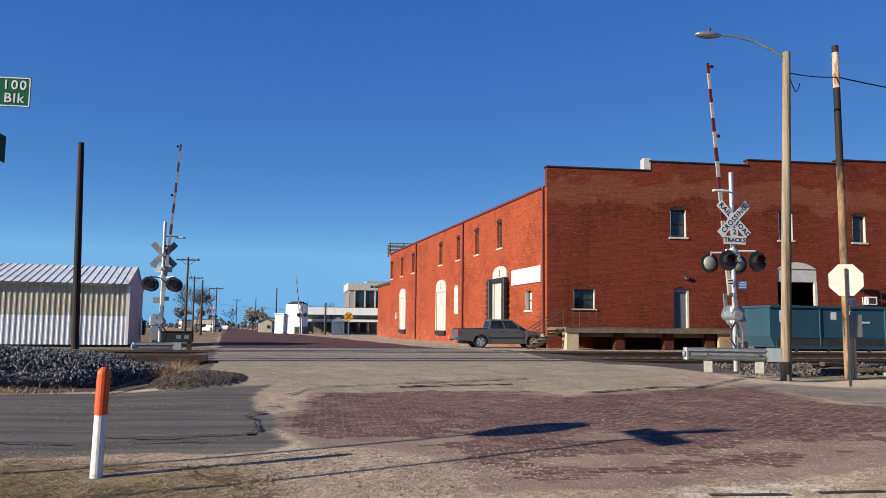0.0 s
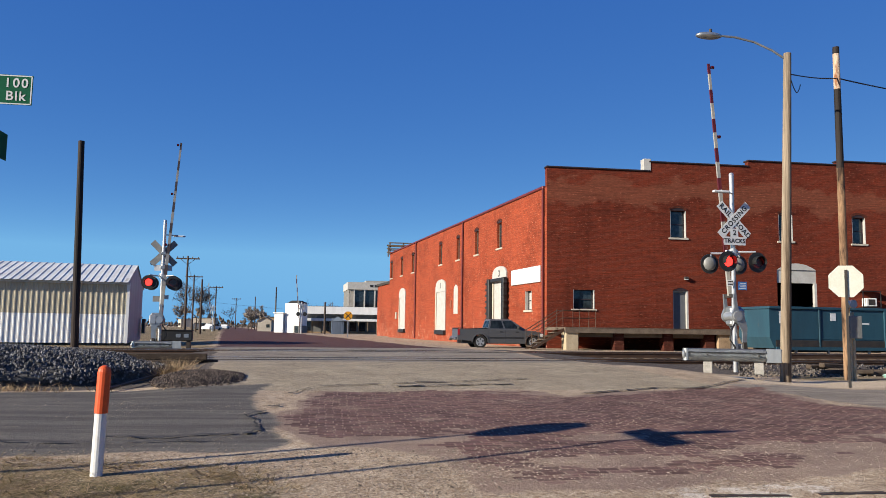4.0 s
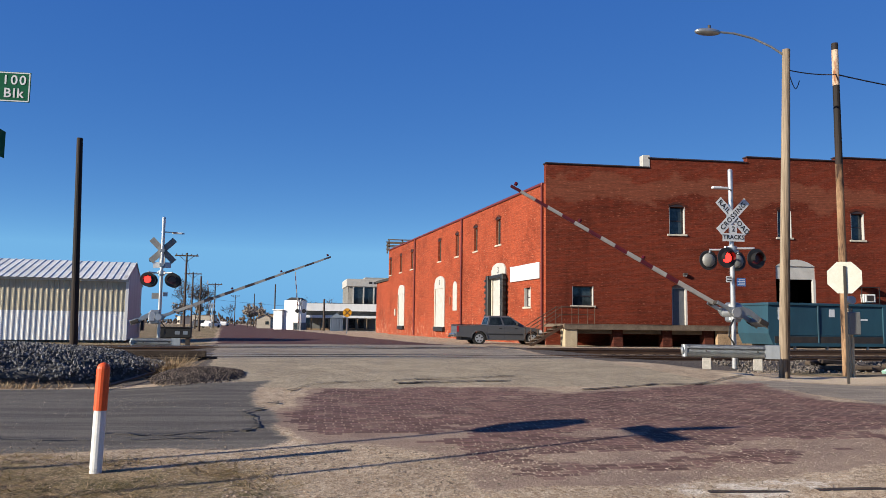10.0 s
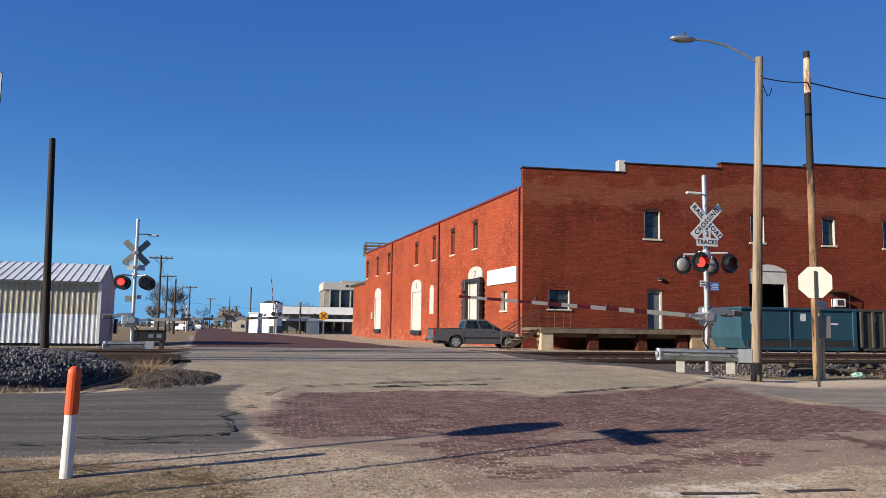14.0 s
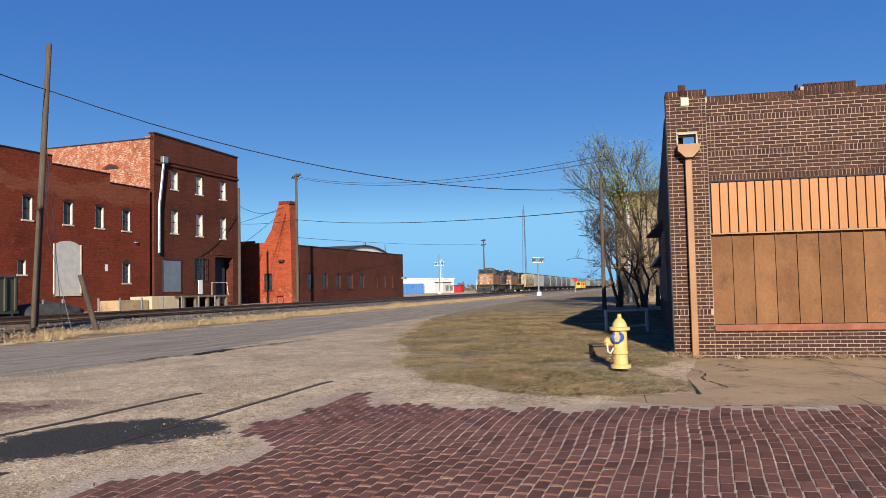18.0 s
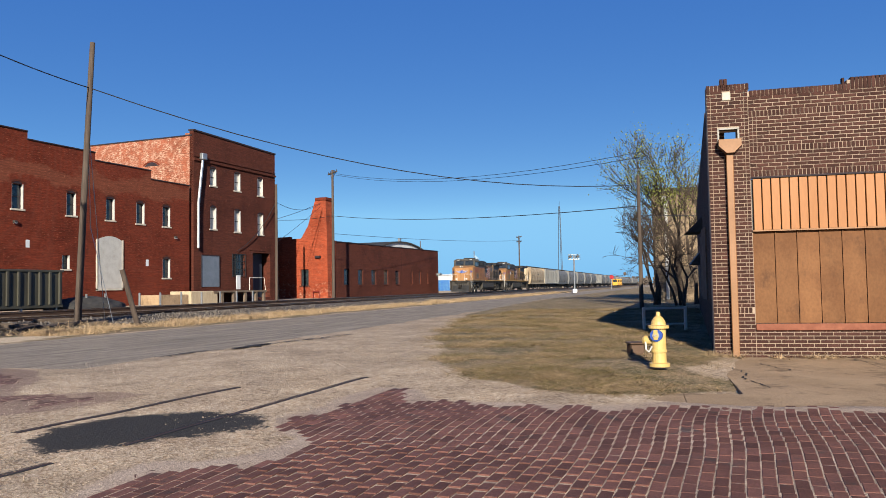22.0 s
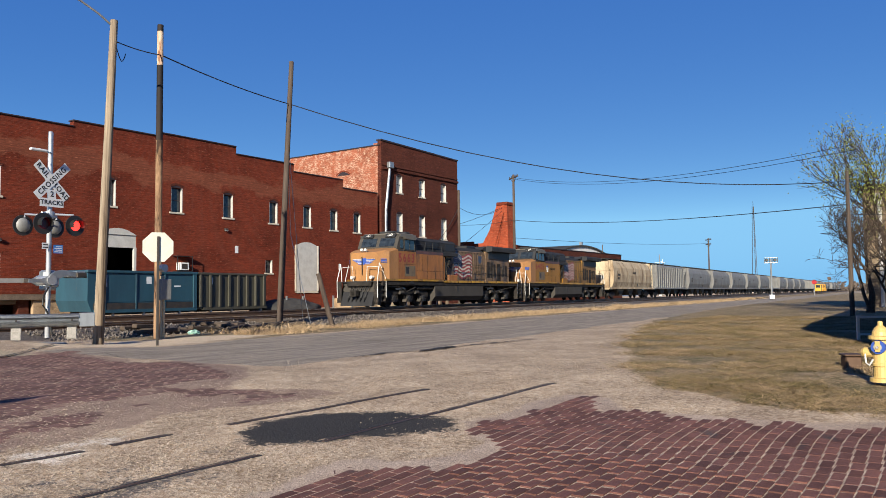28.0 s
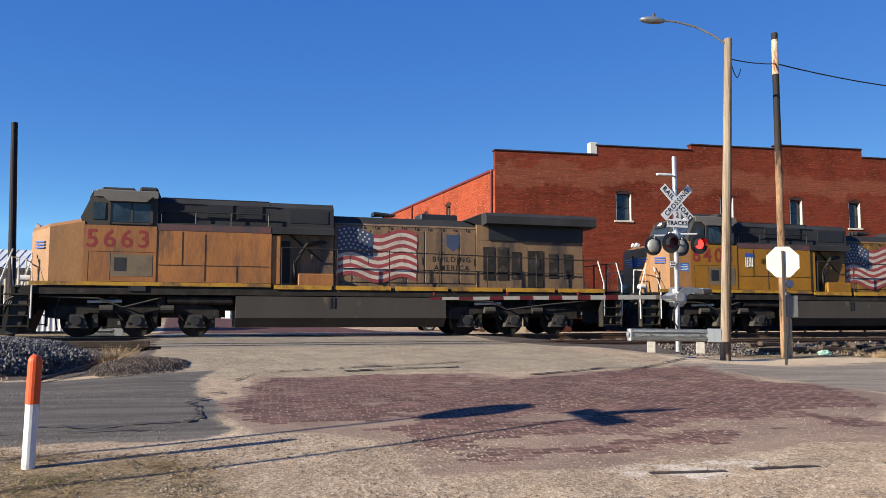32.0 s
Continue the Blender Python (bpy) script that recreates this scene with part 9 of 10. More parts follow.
part("plant_room", boxes((4, 16, 3, 10, 11.6, 12.2)), "concrete_grey", bank)
lw = thing("low_white_building", pose(-4.4, 132, 0.5, 0, 0, 2), "long low shopfront with a deep white fascia", "building")
# wall in grey to paint the shade between fascia and canopy
part("wall", boxes((0, 22, 0, 10, -0.3, 3.4)), "hopper_grey", lw)
part("fascia", boxes((-0.1, 22.2, -1.6, 10.1, 3.3, 4.5)), "sheet_white", lw, "white fascia")
part("roof", boxes((0.1, 22, -1.4, 9.9, 4.5, 4.56)), "asphalt_tar", lw)
part("canopy", boxes((0.3, 13.4, -2.6, -0.02, 2.15, 2.55)), "sheet_white", lw, "white canopy")
for k in range(9):
    u = 0.6 + 1.5 * k
    if k % 3 != 1:
        win = part("window", boxes((u + 0.12, u + 1.25, -0.05, -0.01, 0.5, 2.0)), "glass_dark", lw)
        part("sill", boxes((u + 0.08, u + 1.3, -0.12, -0.01, 0.38, 0.5)), "concrete", win)
    part("canopy_post", boxes((u - 0.1, u + 0.06, -2.5, -2.34, -0.2, 2.16)), "brick_tan", lw)
part("stone_base", boxes((0.2, 13.6, -0.14, -0.055, -0.2, 0.37)), "concrete", lw)
part("annex_panel", boxes((13.8, 19, -0.06, -0.012, 1.5, 2.6)), "sheet_white", lw)
tw_ = thing("white_tower", pose(-6.45, 126, 0.5, 0, 0, -25), "small white tower with a low dark roof", "tower")
part("shaft", boxes((0, 2.55, 0, 2.6, -0.3, 4.8)), "sheet_white", tw_)
part("base_band", boxes((1.6, 2.6, -0.05, 2.62, -0.3, 1.3)), "hopper_grey", tw_)
bm = bmesh.new()
bmesh.ops.create_cone(bm, cap_ends=True, segments=4, radius1=1.75, radius2=0.9, depth=0.45, matrix=pose(1.4, 1.3, 5.02, 0, 0, 45))
part("roof", bm, "asphalt_tar", tw_)
part("door", boxes((1.8, 2.4, -0.09, -0.055, 0.1, 1.2)), "glass_dark", tw_)
plain_block("white_annex", pose(-8.1, 126.2, 0.5, 0, 0, -25), 1.5, 2.6, 3.2, "sheet_white", "low white annex beside the tower", "sheet_white", parapet=0.12)
ts = thing("tan_store", pose(-12.75, 150, 0.5), "small tan gabled store beside the street", "building")
part("wall", boxes((0, 2.5, 0, 7, -0.3, 2.1)), "cream_trim", ts)
part("gable", prism([(0, 2.1), (1.25, 2.75), (2.5, 2.1)], 0, 7), "cream_trim", ts)
part("roof", prism([(-0.15, 2.06), (1.25, 2.82), (2.65, 2.06), (2.65, 2.16), (1.25, 2.94), (-0.15, 2.16)], -0.2, 7.2), "concrete", ts)
part("window", boxes((1.6, 2.2, -0.04, -0.01, 0.9, 1.5)), "glass_dark", ts)
plain_block("brick_store", pose(7.7, 95, 0.5, 0, 0, STREET_TURN), 3.2, 8, 6.5, "brick_orange_lit", "narrow brick store behind the warehouse", rows=[(0.4, 2.0, 1, 3.0, 4.6, "white_paint")])
hut = thing("metal_hut", pose(0.8, 118, 0.5), "small blue-grey ribbed metal hut", "hut")
part("wall", boxes((0, 1.85, 0.03, 2.2, -0.3, 2.1)), "hut_grey", hut)
for k in range(8):
    part("rib", boxes((0.02 + 0.24 * k, 0.1 + 0.24 * k, -0.03, 0.03, -0.2, 2.08)), "hut_grey", hut)
part("roof", prism([(-0.12, 2.06), (0.92, 2.75), (1.97, 2.06)], -0.15, 2.3), "hut_grey", hut)
plain_block("far_store", pose(-22.5, 300, 0.5), 8, 10, 4.5, "concrete", "far pale concrete store on the street")
xs_ = thing("advance_warning_sign", pose(2.25, 76, 0.6), "round yellow railway warning sign on a post", "road sign")
part("post", boxes((-0.05, 0.05, 0, 0.1, -0.1, 2.4)), "galvanised", xs_)
part("plate", tube(bmesh.new(), (0, -0.02, 2.13), (0, 0.0, 2.13), 0.42, n=24), "sign_yellow", xs_)
part("cross", boxes((-0.37, 0.37, -0.03, -0.021, -0.04, 0.04), m=pose(0, 0, 2.13, 0, 45, 0)), "black", xs_)
part("cross", boxes((-0.37, 0.37, -0.034, -0.025, -0.04, 0.04), m=pose(0, 0, 2.13, 0, -45, 0)), "black", xs_)


def far_crossing(at, up, label):
    c = thing("far_crossing_signal", at, label, "crossing signal", "distant crossing signals")
    part("mast", tube(bmesh.new(), (0, 0, 0), (0, 0, 4.6), 0.1, n=8), "aluminium", c)
    for a in (45, -45):
        part("crossbuck_blade", boxes((-0.6, 0.6, -0.15, -0.1 - 0.01 * (a > 0), -0.09, 0.09), m=pose(0, 0, 4.0, 0, a, 0)), "aluminium", c)
    for x in (-0.45, 0.45):
        part("lamp", tube(bmesh.new(), (x, -0.2, 2.9), (x, -0.1, 2.9), 0.3, n=14), "black", c)
    for k in range(12):
        part("arm_band", boxes((-0.3 - 0.06 * k, -0.18 - 0.06 * k, 0, 0.1, 1.2 + 0.6 * k, 1.8 + 0.6 * k)), "arm_white" if k % 2 else "arm_red", c)
    return c


far_crossing(pose(-3.4, 112, 0.5), True, "distant crossing signal with a raised barrier")
far_crossing(pose(-19.5, 140, 0.5), True, "distant crossing signal with a raised barrier")
for k, (x, y, c) in enumerate(((-22.6, 158, "sheet_white"), (-26.5, 170, "car_grey"), (-29.0, 235, "sheet_white"), (-31.5, 262, "car_grey"), (-36.0, 300, "sheet_white"))):
    cr = thing("parked_car", pose(x, y, 0.6, 0, 0, 66 + 12 * k), "parked car far down the street" if c == "car_grey" else "white parked car far down the street", "car", "distant parked cars")
    part("body", prism([(0, 0.3), (0, 0.85), (1.0, 0.95), (1.5, 1.4), (3.1, 1.4), (3.7, 0.95), (4.5, 0.8), (4.5, 0.3)], 0, 1.75), c, cr)
    part("window_glass", prism([(1.15, 0.97), (1.58, 1.33), (3.02, 1.33), (3.5, 0.97)], -0.01, 1.76), "glass_dark", cr)
    for wx in (0.85, 3.65):
        for wy in (0.05, 1.7):
            part("wheel", tube(bmesh.new(), (wx, wy - 0.1, 0.32), (wx, wy + 0.1, 0.32), 0.32, n=14), "rubber", cr)

bare_tree("distant_bare_tree", pose(-20.3, 128, 0.5), 8.6, 0.55, "spreading bare tree by the depot", 31, 2600, 1, leaf="twig_haze", depth=5, twig=0.03, grow_leaf=2.0)
bare_tree("distant_bare_tree", pose(-6.0, 205, 0.5), 9.5, 0.6, "rounded bare tree behind the low building", 33, 900, 1, leaf="twig_haze", depth=4, twig=0.05)
bare_tree("distant_bare_tree", pose(1.0, 200, 0.5), 9.0, 0.6, "rounded bare tree behind the low building", 35, 900, 1, leaf="twig_haze", depth=4, twig=0.05)
bare_tree("distant_bare_tree", pose(116, 52, 0.5), 6.5, 0.55, "bare tree beyond the workshop", 37, 700, 1, leaf="twig_haze", depth=4, twig=0.03)
bare_tree("distant_bare_tree", pose(-28, 200, 0.5), 9, 0.6, "bare rounded tree along the street", 39, 600, 1, leaf="twig_haze", depth=4, twig=0.05)
for k, (x, y, h) in enumerate(((-17.5, 205, 7.0), (-19.5, 225, 7.5), (-21.0, 240, 8.0), (-24.5, 262, 8.5), (-27, 290, 9.0), (-46, 260, 9.0), (-17.0, 176, 5.5), (-52, 330, 12.0))):
    bare_tree("street_tree", pose(x, y, 0.5), h, 0.62, "pale bare tree lining the far street", 50 + k, 900, 1, leaf="twig_pale", depth=4, twig=0.05, grow_leaf=5.0)
bare_tree("distant_bare_tree", pose(-38, 320, 0.5), 12, 0.6, "bare rounded tree along the street", 41, 600, 1, leaf="twig_haze", depth=4, twig=0.07)

# ---- distance, east along the tracks ----


def signal_mast(at, label, bracket):
    s = thing("railway_signal", at, label, "railway signal", "distant railway signals")
    part("mast", tube(bmesh.new(), (0, 0, 0), (0, 0, 5.2 if not bracket else 8.6), 0.11, n=8), "galvanised", s)
    z, hw = (4.6, 0.8) if not bracket else (6.2, 1.1)
    part("bracket", boxes((-hw, hw, -0.1, 0.1, z, z + 0.1), (-hw, hw, -0.1, 0.1, z + 0.7, z + 0.74)), "galvanised", s)
    part("cage", boxes(*[(-hw + 0.4 * hw * k, -hw + 0.05 + 0.4 * hw * k, -0.1, 0.1, z, z + 0.74) for k in range(6)]), "steel_dark", s)
    for x in (-0.62 * hw, 0.62 * hw):
        part("signal_head", tube(bmesh.new(), (x, -0.35, z + 0.4), (x, 0.2, z + 0.4), 0.2, n=12), "black", s)
    part("finial", boxes((-0.3, 0.3, -0.3, 0.3, 0, 0.5)), "sign_white", s)
    if bracket:
        for k in range(14):
            part("ladder_rung", boxes((0.25, 0.6, 0.1, 0.14, 0.6 + 0.5 * k, 0.64 + 0.5 * k)), "galvanised", s)
        part("ladder_rail", boxes((0.23, 0.27, 0.1, 0.14, 0.2, 7.6), (0.58, 0.62, 0.1, 0.14, 0.2, 7.6)), "galvanised", s)
    return s


signal_mast(pose(160.6, 56.2, 0.7, 0, 0, -70), "tall silver railway signal with a bracket platform", True)
signal_mast(pose(107.9, 22.9, 0.5, 0, 0, -70), "white railway signal mast with two lamp heads", False)
tow = thing("radio_tower", pose(389, 90.5, 0.5), "slim lattice radio tower on the horizon", "radio tower")
for a in range(3):
    c, s = 0.9 * math.cos(a * 2.094), 0.9 * math.sin(a * 2.094)
    part("leg", tube(bmesh.new(), (c * 1.6, s * 1.6, 0), (c * 0.4, s * 0.4, 41), 0.12, n=5), "steel_dark", tow)
part("lattice", boxes(*[(-0.9 + 0.016 * k, 0.9 - 0.016 * k, -0.05, 0.05, 1.0 * k, 1.0 * k + 0.08) for k in range(41)]), "steel_dark", tow)
part("antenna", tube(bmesh.new(), (0, 0, 41), (0, 0, 43.5), 0.08, n=5), "steel_dark", tow)
plain_block("white_depot", pose(205, 91, 0.5, 0, 0, -12), 44, 12, 4.6, "sheet_white", "long white metal depot beside the tracks", "sheet_white", [(16, 26, 5, 0.3, 2.6, "white_paint")])
cn = thing("blue_container", pose(186, 75.7, 0.5, 0, 0, -20), "pale blue shipping container", "container")
part("shell", boxes((0, 9, 0, 2.5, 0, 2.9)), mat("pale_blue", (0.2, 0.42, 0.68), (0.17, 0.36, 0.6), 0.5), cn)
part("ribs", boxes(*[(0.3 * k, 0.3 * k + 0.12, -0.05, -0.003, 0.1, 2.8) for k in range(30)]), M["pale_blue"] if "pale_blue" in M else "sign_blue", cn)
plain_block("white_cabin", pose(223, 77.2, 0.5, 0, 0, -20), 4, 3, 3.2, "white_paint", "white equipment cabin beside the tracks", rows=[(1, 5, 2, 0.8, 2.4, "hopper_grey")])
plain_block("red_cabin", pose(239, 76.5, 0.5, 0, 0, -20), 1.3, 3, 2.2, "sign_red", "small red equipment cabin")
for k in range(3):
    ow = thing("track_machine", pose(262 + 9 * k, 41.8 + 0.8 * k, 0.5, 0, 0, TRACK_TURN) @ Matrix.Scale(0.66, 4), "orange track maintenance machine parked in a row", "track machine", "parked track machines")
    part("cab", boxes((0, 3.4, 0, 2.6, 1.0, 4.2), bevel=0.1), "sign_yellow", ow)
    part("window", boxes((-0.02, 0.0, 0.4, 2.2, 2.6, 3.8)), "glass_dark", ow)
    part("window", boxes((0.4, 3.0, -0.02, -0.003, 2.6, 3.8)), "glass_dark", ow)
    part("deck", boxes((3.4, 10.5, 0.2, 2.4, 1.0, 2.3), bevel=0.05), "sign_yellow", ow)
    part("engine", boxes((5.5, 9.0, 0.4, 2.2, 2.3, 3.2), bevel=0.05), "steel_dark", ow)
    for x in (1.2, 8.8):
        for y in (0.5, 2.1):
            part("wheel", tube(bmesh.new(), (x, y - 0.06, 0.6), (x, y + 0.06, 0.6), 0.45, n=14), "loco_truck", ow)
rs = thing("far_stop_sign", pose(168, 27.9, 0.5), "red stop sign far down the road", "road sign")
part("post", boxes((-0.05, 0.05, 0, 0.1, 0, 2.4)), "galvanised", rs)
bm = bmesh.new()
bmesh.ops.create_cone(bm, cap_ends=True, segments=8, radius1=0.48, radius2=0.48, depth=0.02, matrix=pose(-0.04, 0, 2.6, 90, 22.5, 90))
part("plate", bm, "sign_red", rs)
tb = plain_block("two_storey_block", pose(60, 6.6, 0.4, 0, 0, -90), 14, 12, 7.9, "brick_tan", "two-storey tan brick block with a white downpipe", rows=[(3.6, 12.0, 4, 4.2, 6.4, "white_paint"), (3.6, 12.0, 4, 0.9, 3.0, "glass_dark")])
part("downpipe", tube(bmesh.new(), (1.0, -0.15, 0), (1.0, -0.15, 7.2), 0.13, n=8), "white_paint", tb)
part("downpipe_head", boxes((0.75, 1.25, -0.4, -0.02, 7.1, 7.6)), "white_paint", tb)

# far woods and roofs along the horizon
vs, fs = [], []
rng = random.Random(8)
for k in range(900):
    a = radians(rng.uniform(-60, 140))
    d = rng.uniform(480, 1100)
    cx, cy, s = d * math.sin(a), d * math.cos(a), rng.uniform(3, 7.5) * d / 800
    for _ in range(10):
        c = (cx + rng.gauss(0, s * 1.4), cy + rng.gauss(0, s * 1.4), 0.5 + abs(rng.gauss(0, s * 0.6)))
        add_stone(vs, fs, c, s * rng.uniform(0.25, 0.55))
me = bpy.data.meshes.new("far_woods")
me.from_pydata(vs, [], fs)
me.materials.append(M["twig_haze"])
tagged(new("far_woods", me), "hazy brown bare woods along the horizon", "woods", kind="stuff")
rng = random.Random(4)
far_house = plain_block("far_house", pose(-70, 420, 0.4), 12, 9, 5, "cream_trim", "far pale house below the trees", rows=[(1, 11, 3, 1, 2.6, "glass_dark")])
tagged(far_house, group="far houses")
for x, y in ((-120, 380), (-95, 520), (60, 460), (300, 80), (330, 140), (260, 110), (-160, 300)):
    copy_thing(far_house, pose(x, y, 0.4, 0, 0, rng.uniform(-90, 90)))

# ---- laid bricks, last ----
cube = None


def brick_object(name, parent, loc, rot, dims, material, shared):
    if "me" not in shared:
        bm = boxes((-dims[0] / 2, dims[0] / 2, -dims[1] / 2, dims[1] / 2, -dims[2] / 2, dims[2] / 2), bevel=min(dims) * 0.1)
        shared["me"] = bpy.data.meshes.new(name)
        bm.to_mesh(shared["me"])
        bm.free()
        shared["me"].materials.append(M[material])
    ob = new(name, shared["me"])
    ob.parent = parent
    ob.location, ob.rotation_euler = loc, rot
    return ob


store = {}
for a, z in singles[:300]:
    brick_object("brick", shop, (a + BL / 2, 0.008, z + BH / 2), (0, 0, 0), (BL, 0.04, BH), "brick_piece", store)
blocks("brickwork", [(a, a + BL, -0.012, 0, z, z + BH) for a, z in singles[300:]], "brick_rest", shop)

street = thing("brick_street", None, "old red paving bricks laid in wavy courses", "brick paving", kind="structure")
store, rest = {}, []


def lay(rows, x0, x1, poly, covered, wave):
    out = []
    for j, y in enumerate(rows):
        x = x0 - 0.115 * (j % 2) + random.uniform(-0.02, 0.02)
        while x < x1:
            L = 0.222 + random.uniform(-0.008, 0.008)
            cx = x + L / 2
            cy = y + wave * math.sin(cx * 0.9 + y * 0.35) + 0.4 * wave * math.sin(cx * 2.3 + y)
            if side(poly, cx, cy) > 0.1 * noise.noise((cx * 3, cy * 3, 0)) and covered(cx, cy):
                out.append((cx, cy, L))
            x += L + 0.002
    return out


def tile(rows, name, material, parent, poly, worn, deep, joint=0.0, proud=0.004, half=0.0485):
    vs, fs = [], []
    for cx, cy, L in rows:
        a, b, t = L / 2 - joint, half, random.uniform(-0.02, 0.02)
        top = proud + random.uniform(-0.5, 0.5) * proud + worn * min(0.0, noise.noise((cx * 0.45, cy * 0.6, 11)) + 0.6 * noise.noise((cx * 1.7, cy * 2.2, 12)) + deep - 1.3 * ss(0.7, 0.0, side(poly, cx, cy)))
        c, s = math.cos(t), math.sin(t)
        k = len(vs)
        for dz, e in ((-0.03, 0.0), (top - 0.004, 0.0), (top, 0.005)):
            for px, py in ((-a + e, -b + e), (a - e, -b + e), (a - e, b - e), (-a + e, b - e)):
                x, y = cx + px * c - py * s, cy + px * s + py * c
                vs.append((x, y, height(x, y) + dz + 0.012 * noise.noise((x * 0.9, y * 0.9, 9))))
        for m in (0, 4):
            for i in range(4):
                fs.append((k + m + i, k + m + (i + 1) % 4, k + m + 4 + (i + 1) % 4, k + m + 4 + i))
        fs.append((k + 8, k + 9, k + 10, k + 11))
    me = bpy.data.meshes.new(name)
    me.from_pydata(vs, [], fs)
    me.materials.append(M[material])
    ob = new(name, me)
    ob.parent = parent
    return tagged(ob, kind="stuff")


near_bricks = lay(np.arange(-6.0, 5.3, 0.108), 2.0, 10.2, BRICK_NEAR, lambda x, y: True, 0.05)
picked = [b for b in near_bricks if 4.7 < b[0] < 7.0 and 0.4 < b[1] < 3.4][:300]
chosen = set(picked)
for cx, cy, L in picked:
    brick_object("paving_brick", street, (cx, cy, height(cx, cy) - 0.0115 + random.uniform(-0.0015, 0.0015) + 0.012 * noise.noise((cx * 0.9, cy * 0.9, 9))), (random.gauss(0, 0.006), random.gauss(0, 0.006), random.uniform(-0.02, 0.02)), (0.216, 0.097, 0.036), "paver", store)
tile([b for b in near_bricks if b not in chosen], "paving_bricks", "paver_rest", street, BRICK_NEAR, 0.016, 0.85, 0.003, 0.004)


def mid_cover(x, y):
    """True where bricks show through the sand between the two bands."""
    sand = max(1 - math.hypot((x - a) / rx, (y - b) / ry) for a, b, rx, ry in SANDY)
    k = noise.noise((x * 0.7, y * 0.9, 7)) + 0.6 * noise.noise((x * 2.2, y * 2.6, 7)) + 0.3 * noise.noise((x * 6.0, y * 6.0, 3))
    return k - 1.6 * max(0.0, sand + 0.25) > -1.15 + 0.5 * ss(10.4, 9.2, y)


mid_bricks = lay(np.arange(6.8, 16.6, 0.108), -1.0, 12.4, BRICK_MID, mid_cover, 0.04)
mid_bricks += lay(np.arange(6.7, 7.7, 0.108), 0.0, 1.4, BRICK_LEFT, lambda x, y: noise.noise((x * 2, y * 2, 1)) > -0.3, 0.03)
tile(mid_bricks, "worn_paving_bricks", "paver_worn", street, BRICK_MID, 0.016, 0.6, 0.008, 0.003, 0.052)


def loose_stones(name, spots, material, label):
    """Small angular stones strewn on the ground: (x0, x1, y0, y1, count, least, most)."""
    vs, fs = [], []
    dice = random.Random(41)
    for x0, x1, y0, y1, count, least, most in spots:
        for _ in range(count):
            x, y = dice.uniform(x0, x1), dice.uniform(y0, y1)
            if noise.noise((x * 0.8, y * 0.8, 21)) + dice.uniform(-0.5, 0.5) < 0.05 or side(BRICK_NEAR, x, y) > -0.15 or (5.5 < x < 8.9 and 4.3 < y < 6.5):
                continue
            r = least + (most - least) * dice.random() ** 3
            z = height(x, y) + 0.012 * noise.noise((x * 0.9, y * 0.9, 9))
            a, k = dice.uniform(0, 6.3), len(vs)
            for i in range(4):
                q = r * dice.uniform(0.7, 1.2)
                vs.append((x + q * math.cos(a + i * 1.57), y + q * math.sin(a + i * 1.57), z + r * dice.uniform(0.0, 0.4)))
            vs.append((x + r * dice.uniform(-0.4, 0.4), y + r * dice.uniform(-0.4, 0.4), z + r * dice.uniform(0.6, 0.9)))
            vs.append((x, y, z - r * 0.5))
            for i in range(4):
                fs += [(k + i, k + (i + 1) % 4, k + 4), (k + (i + 1) % 4, k + i, k + 5)]
    me = bpy.data.meshes.new(name)
    me.from_pydata(vs, [], fs)
    me.materials.append(M[material])
    return tagged(new(name, me), label, "gravel", kind="stuff")


loose_stones("loose_gravel", [(-3.0, 6.0, 3.6, 9.0, 26000, 0.004, 0.017), (-0.4, 2.8, 6.2, 8.9, 9000, 0.005, 0.02), (6.0, 10.0, 4.0, 8.5, 9000, 0.004, 0.013), (9.0, 16.0, 4.0, 10.0, 6000, 0.006, 0.018), (-0.5, 12.0, 9.0, 16.0, 1500, 0.004, 0.01)], "loose_stone", "pale loose gravel strewn over the worn road")

# ---- movement ----


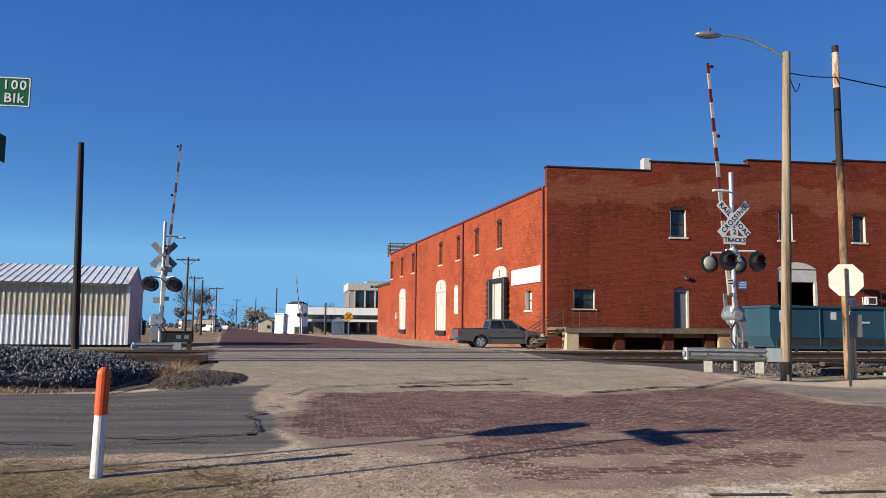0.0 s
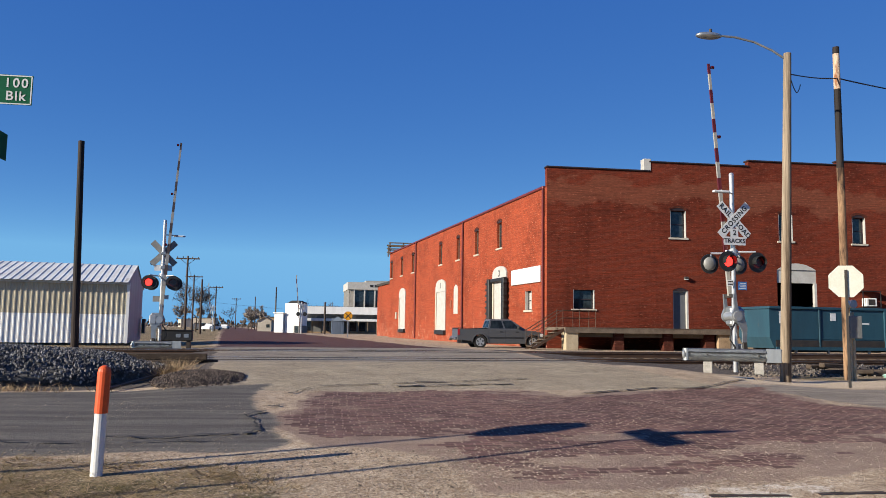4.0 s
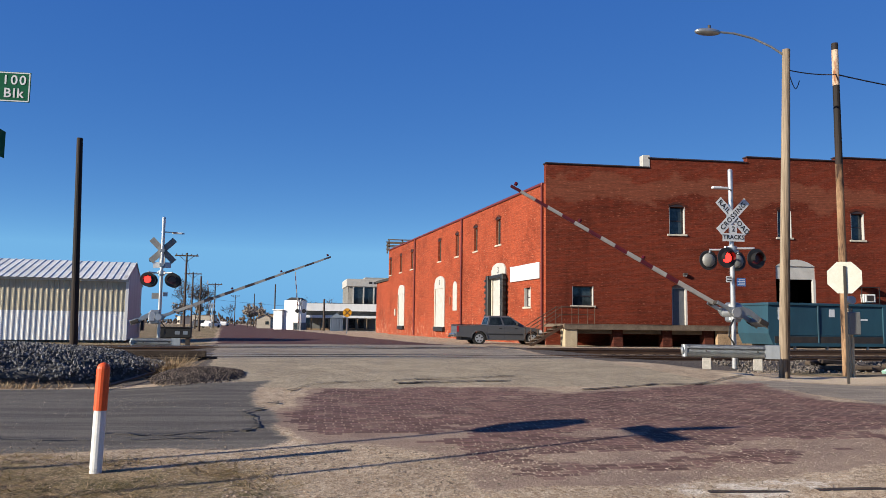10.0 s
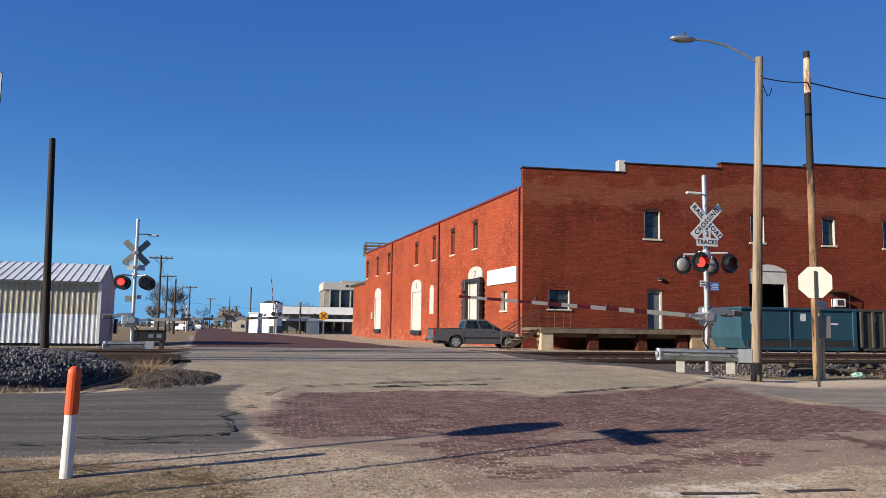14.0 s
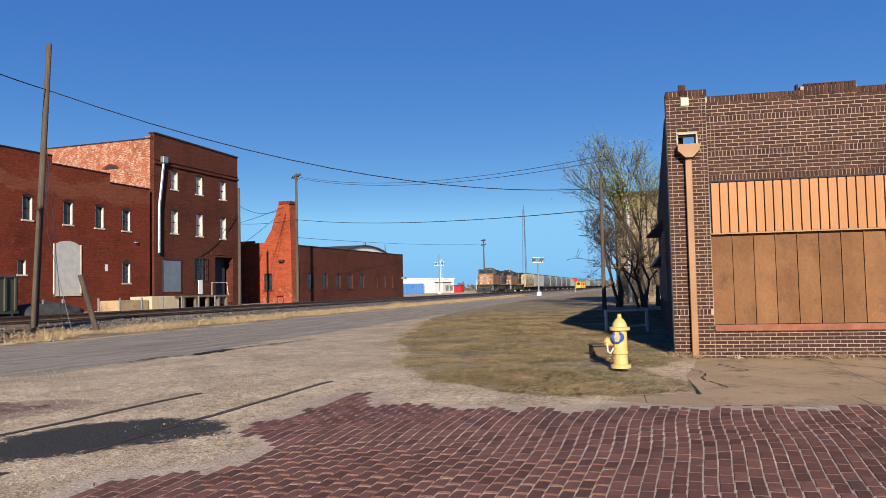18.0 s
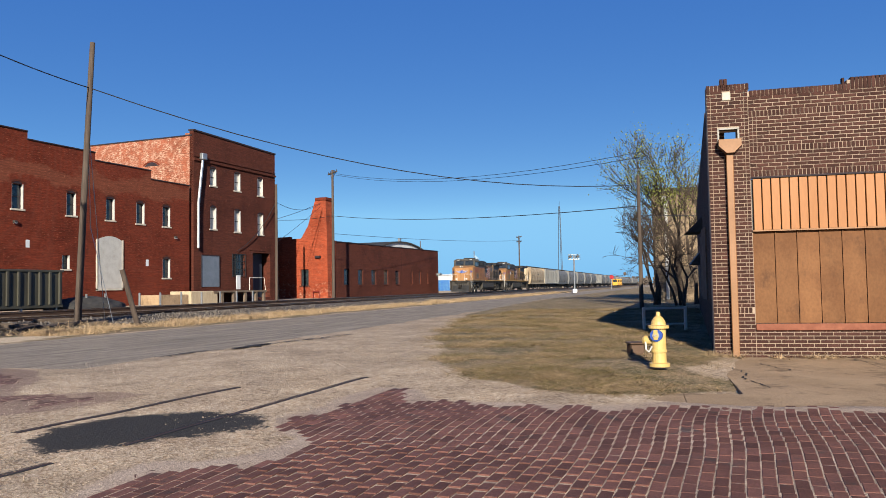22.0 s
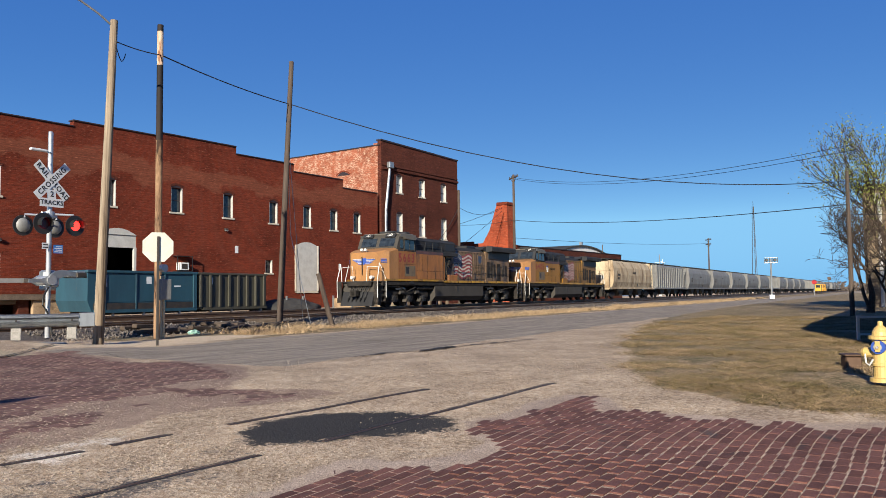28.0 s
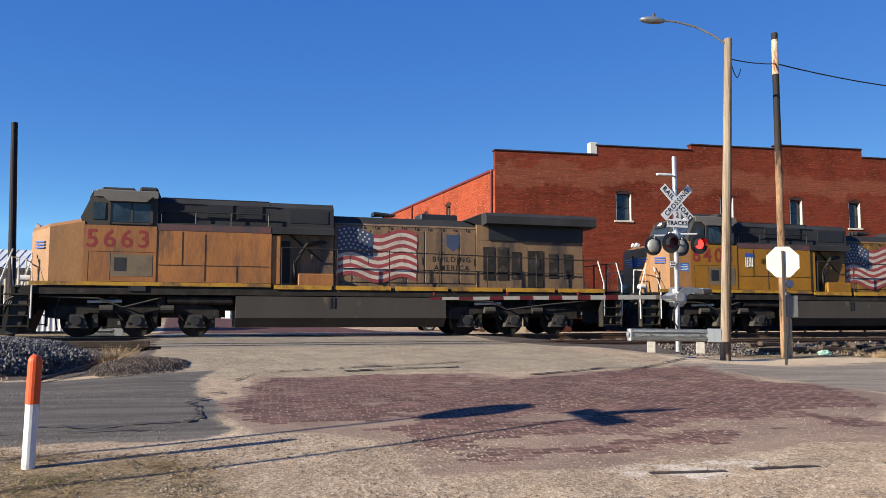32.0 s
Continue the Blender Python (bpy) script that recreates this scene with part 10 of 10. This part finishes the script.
def motions():
    right_arm, left_arm = ARMS
    rows = [(0.0, 85.5), (6.0, 85.5), (6.5, 80.5), (7.0, 71.8), (7.5, 63.6), (8.0, 55.1), (8.5, 46.8), (9.0, 39.6), (9.5, 33.0), (10.0, 26.6), (10.5, 20.7), (11.0, 15.3), (11.5, 10.3), (12.0, 6.2), (12.5, 4.2), (13.0, 3.6), (13.5, 3.4), (16.0, 1.0), (20.0, -0.8), (32.0, -0.8)]
    walk(right_arm, [(t, pose(0, -0.12, 1.48, 0, -a, 0)) for t, a in rows])
    rows = [(0.0, 86.2), (6.0, 86.2), (6.5, 80.0), (7.0, 70.5), (7.5, 61.0), (8.0, 51.9), (8.5, 43.4), (9.0, 35.3), (9.5, 28.0), (10.0, 21.3), (10.5, 15.5), (11.0, 10.6), (11.5, 6.8), (12.0, 4.0), (12.5, 2.6), (13.0, 2.0), (32.0, 1.0)]
    walk(left_arm, [(t, pose(0, -0.12, 1.48, 0, -a, 0)) for t, a in rows])
    front = [(0.0, 338.0), (10.0, 229.0), (16.0, 164.0), (19.0, 131.8), (23.0, 90.0), (26.0, 57.8), (28.0, 36.1), (29.0, 25.3), (30.0, 14.4), (31.0, 3.5), (32.0, -8.25)]
    for car, back in TRAIN:
        walk(car, [(t, track_m[TRACK_FAR] @ Matrix.Translation((s + back, 0, 0.004))) for t, s in front])
    starts = [4.155 + 1.265 * k for k in range(-3, 8)]
    starts += [starts[-1] + 1.2246 * k for k in range(1, 17)]
    for shutter, phase in FLASHERS:
        keys, shut = [(0.0, 0.0)], (0.0, 84.0)
        for a, b in zip(starts, starts[1:]):
            on = (a, (a + b) / 2) if phase == 0 else ((a + b) / 2, b)
            if a < 0.5:
                if phase == 0:
                    continue
                on = (0.93, on[1])
            if on[0] > 31.9:
                break
            keys += [(on[0] - 0.035, 0.0), (on[0] + 0.035, 84.0), (min(on[1], 32) - 0.035, 84.0), (min(on[1], 32) + 0.035, 0.0)]
        keys = [k for k in keys if k[0] <= 31.99]
        keys.append((32.0, keys[-1][1]))
        walk(shutter, [(t, pose(0, 0.04, 0.145, a, 0, 0)) for t, a in keys])


motions()
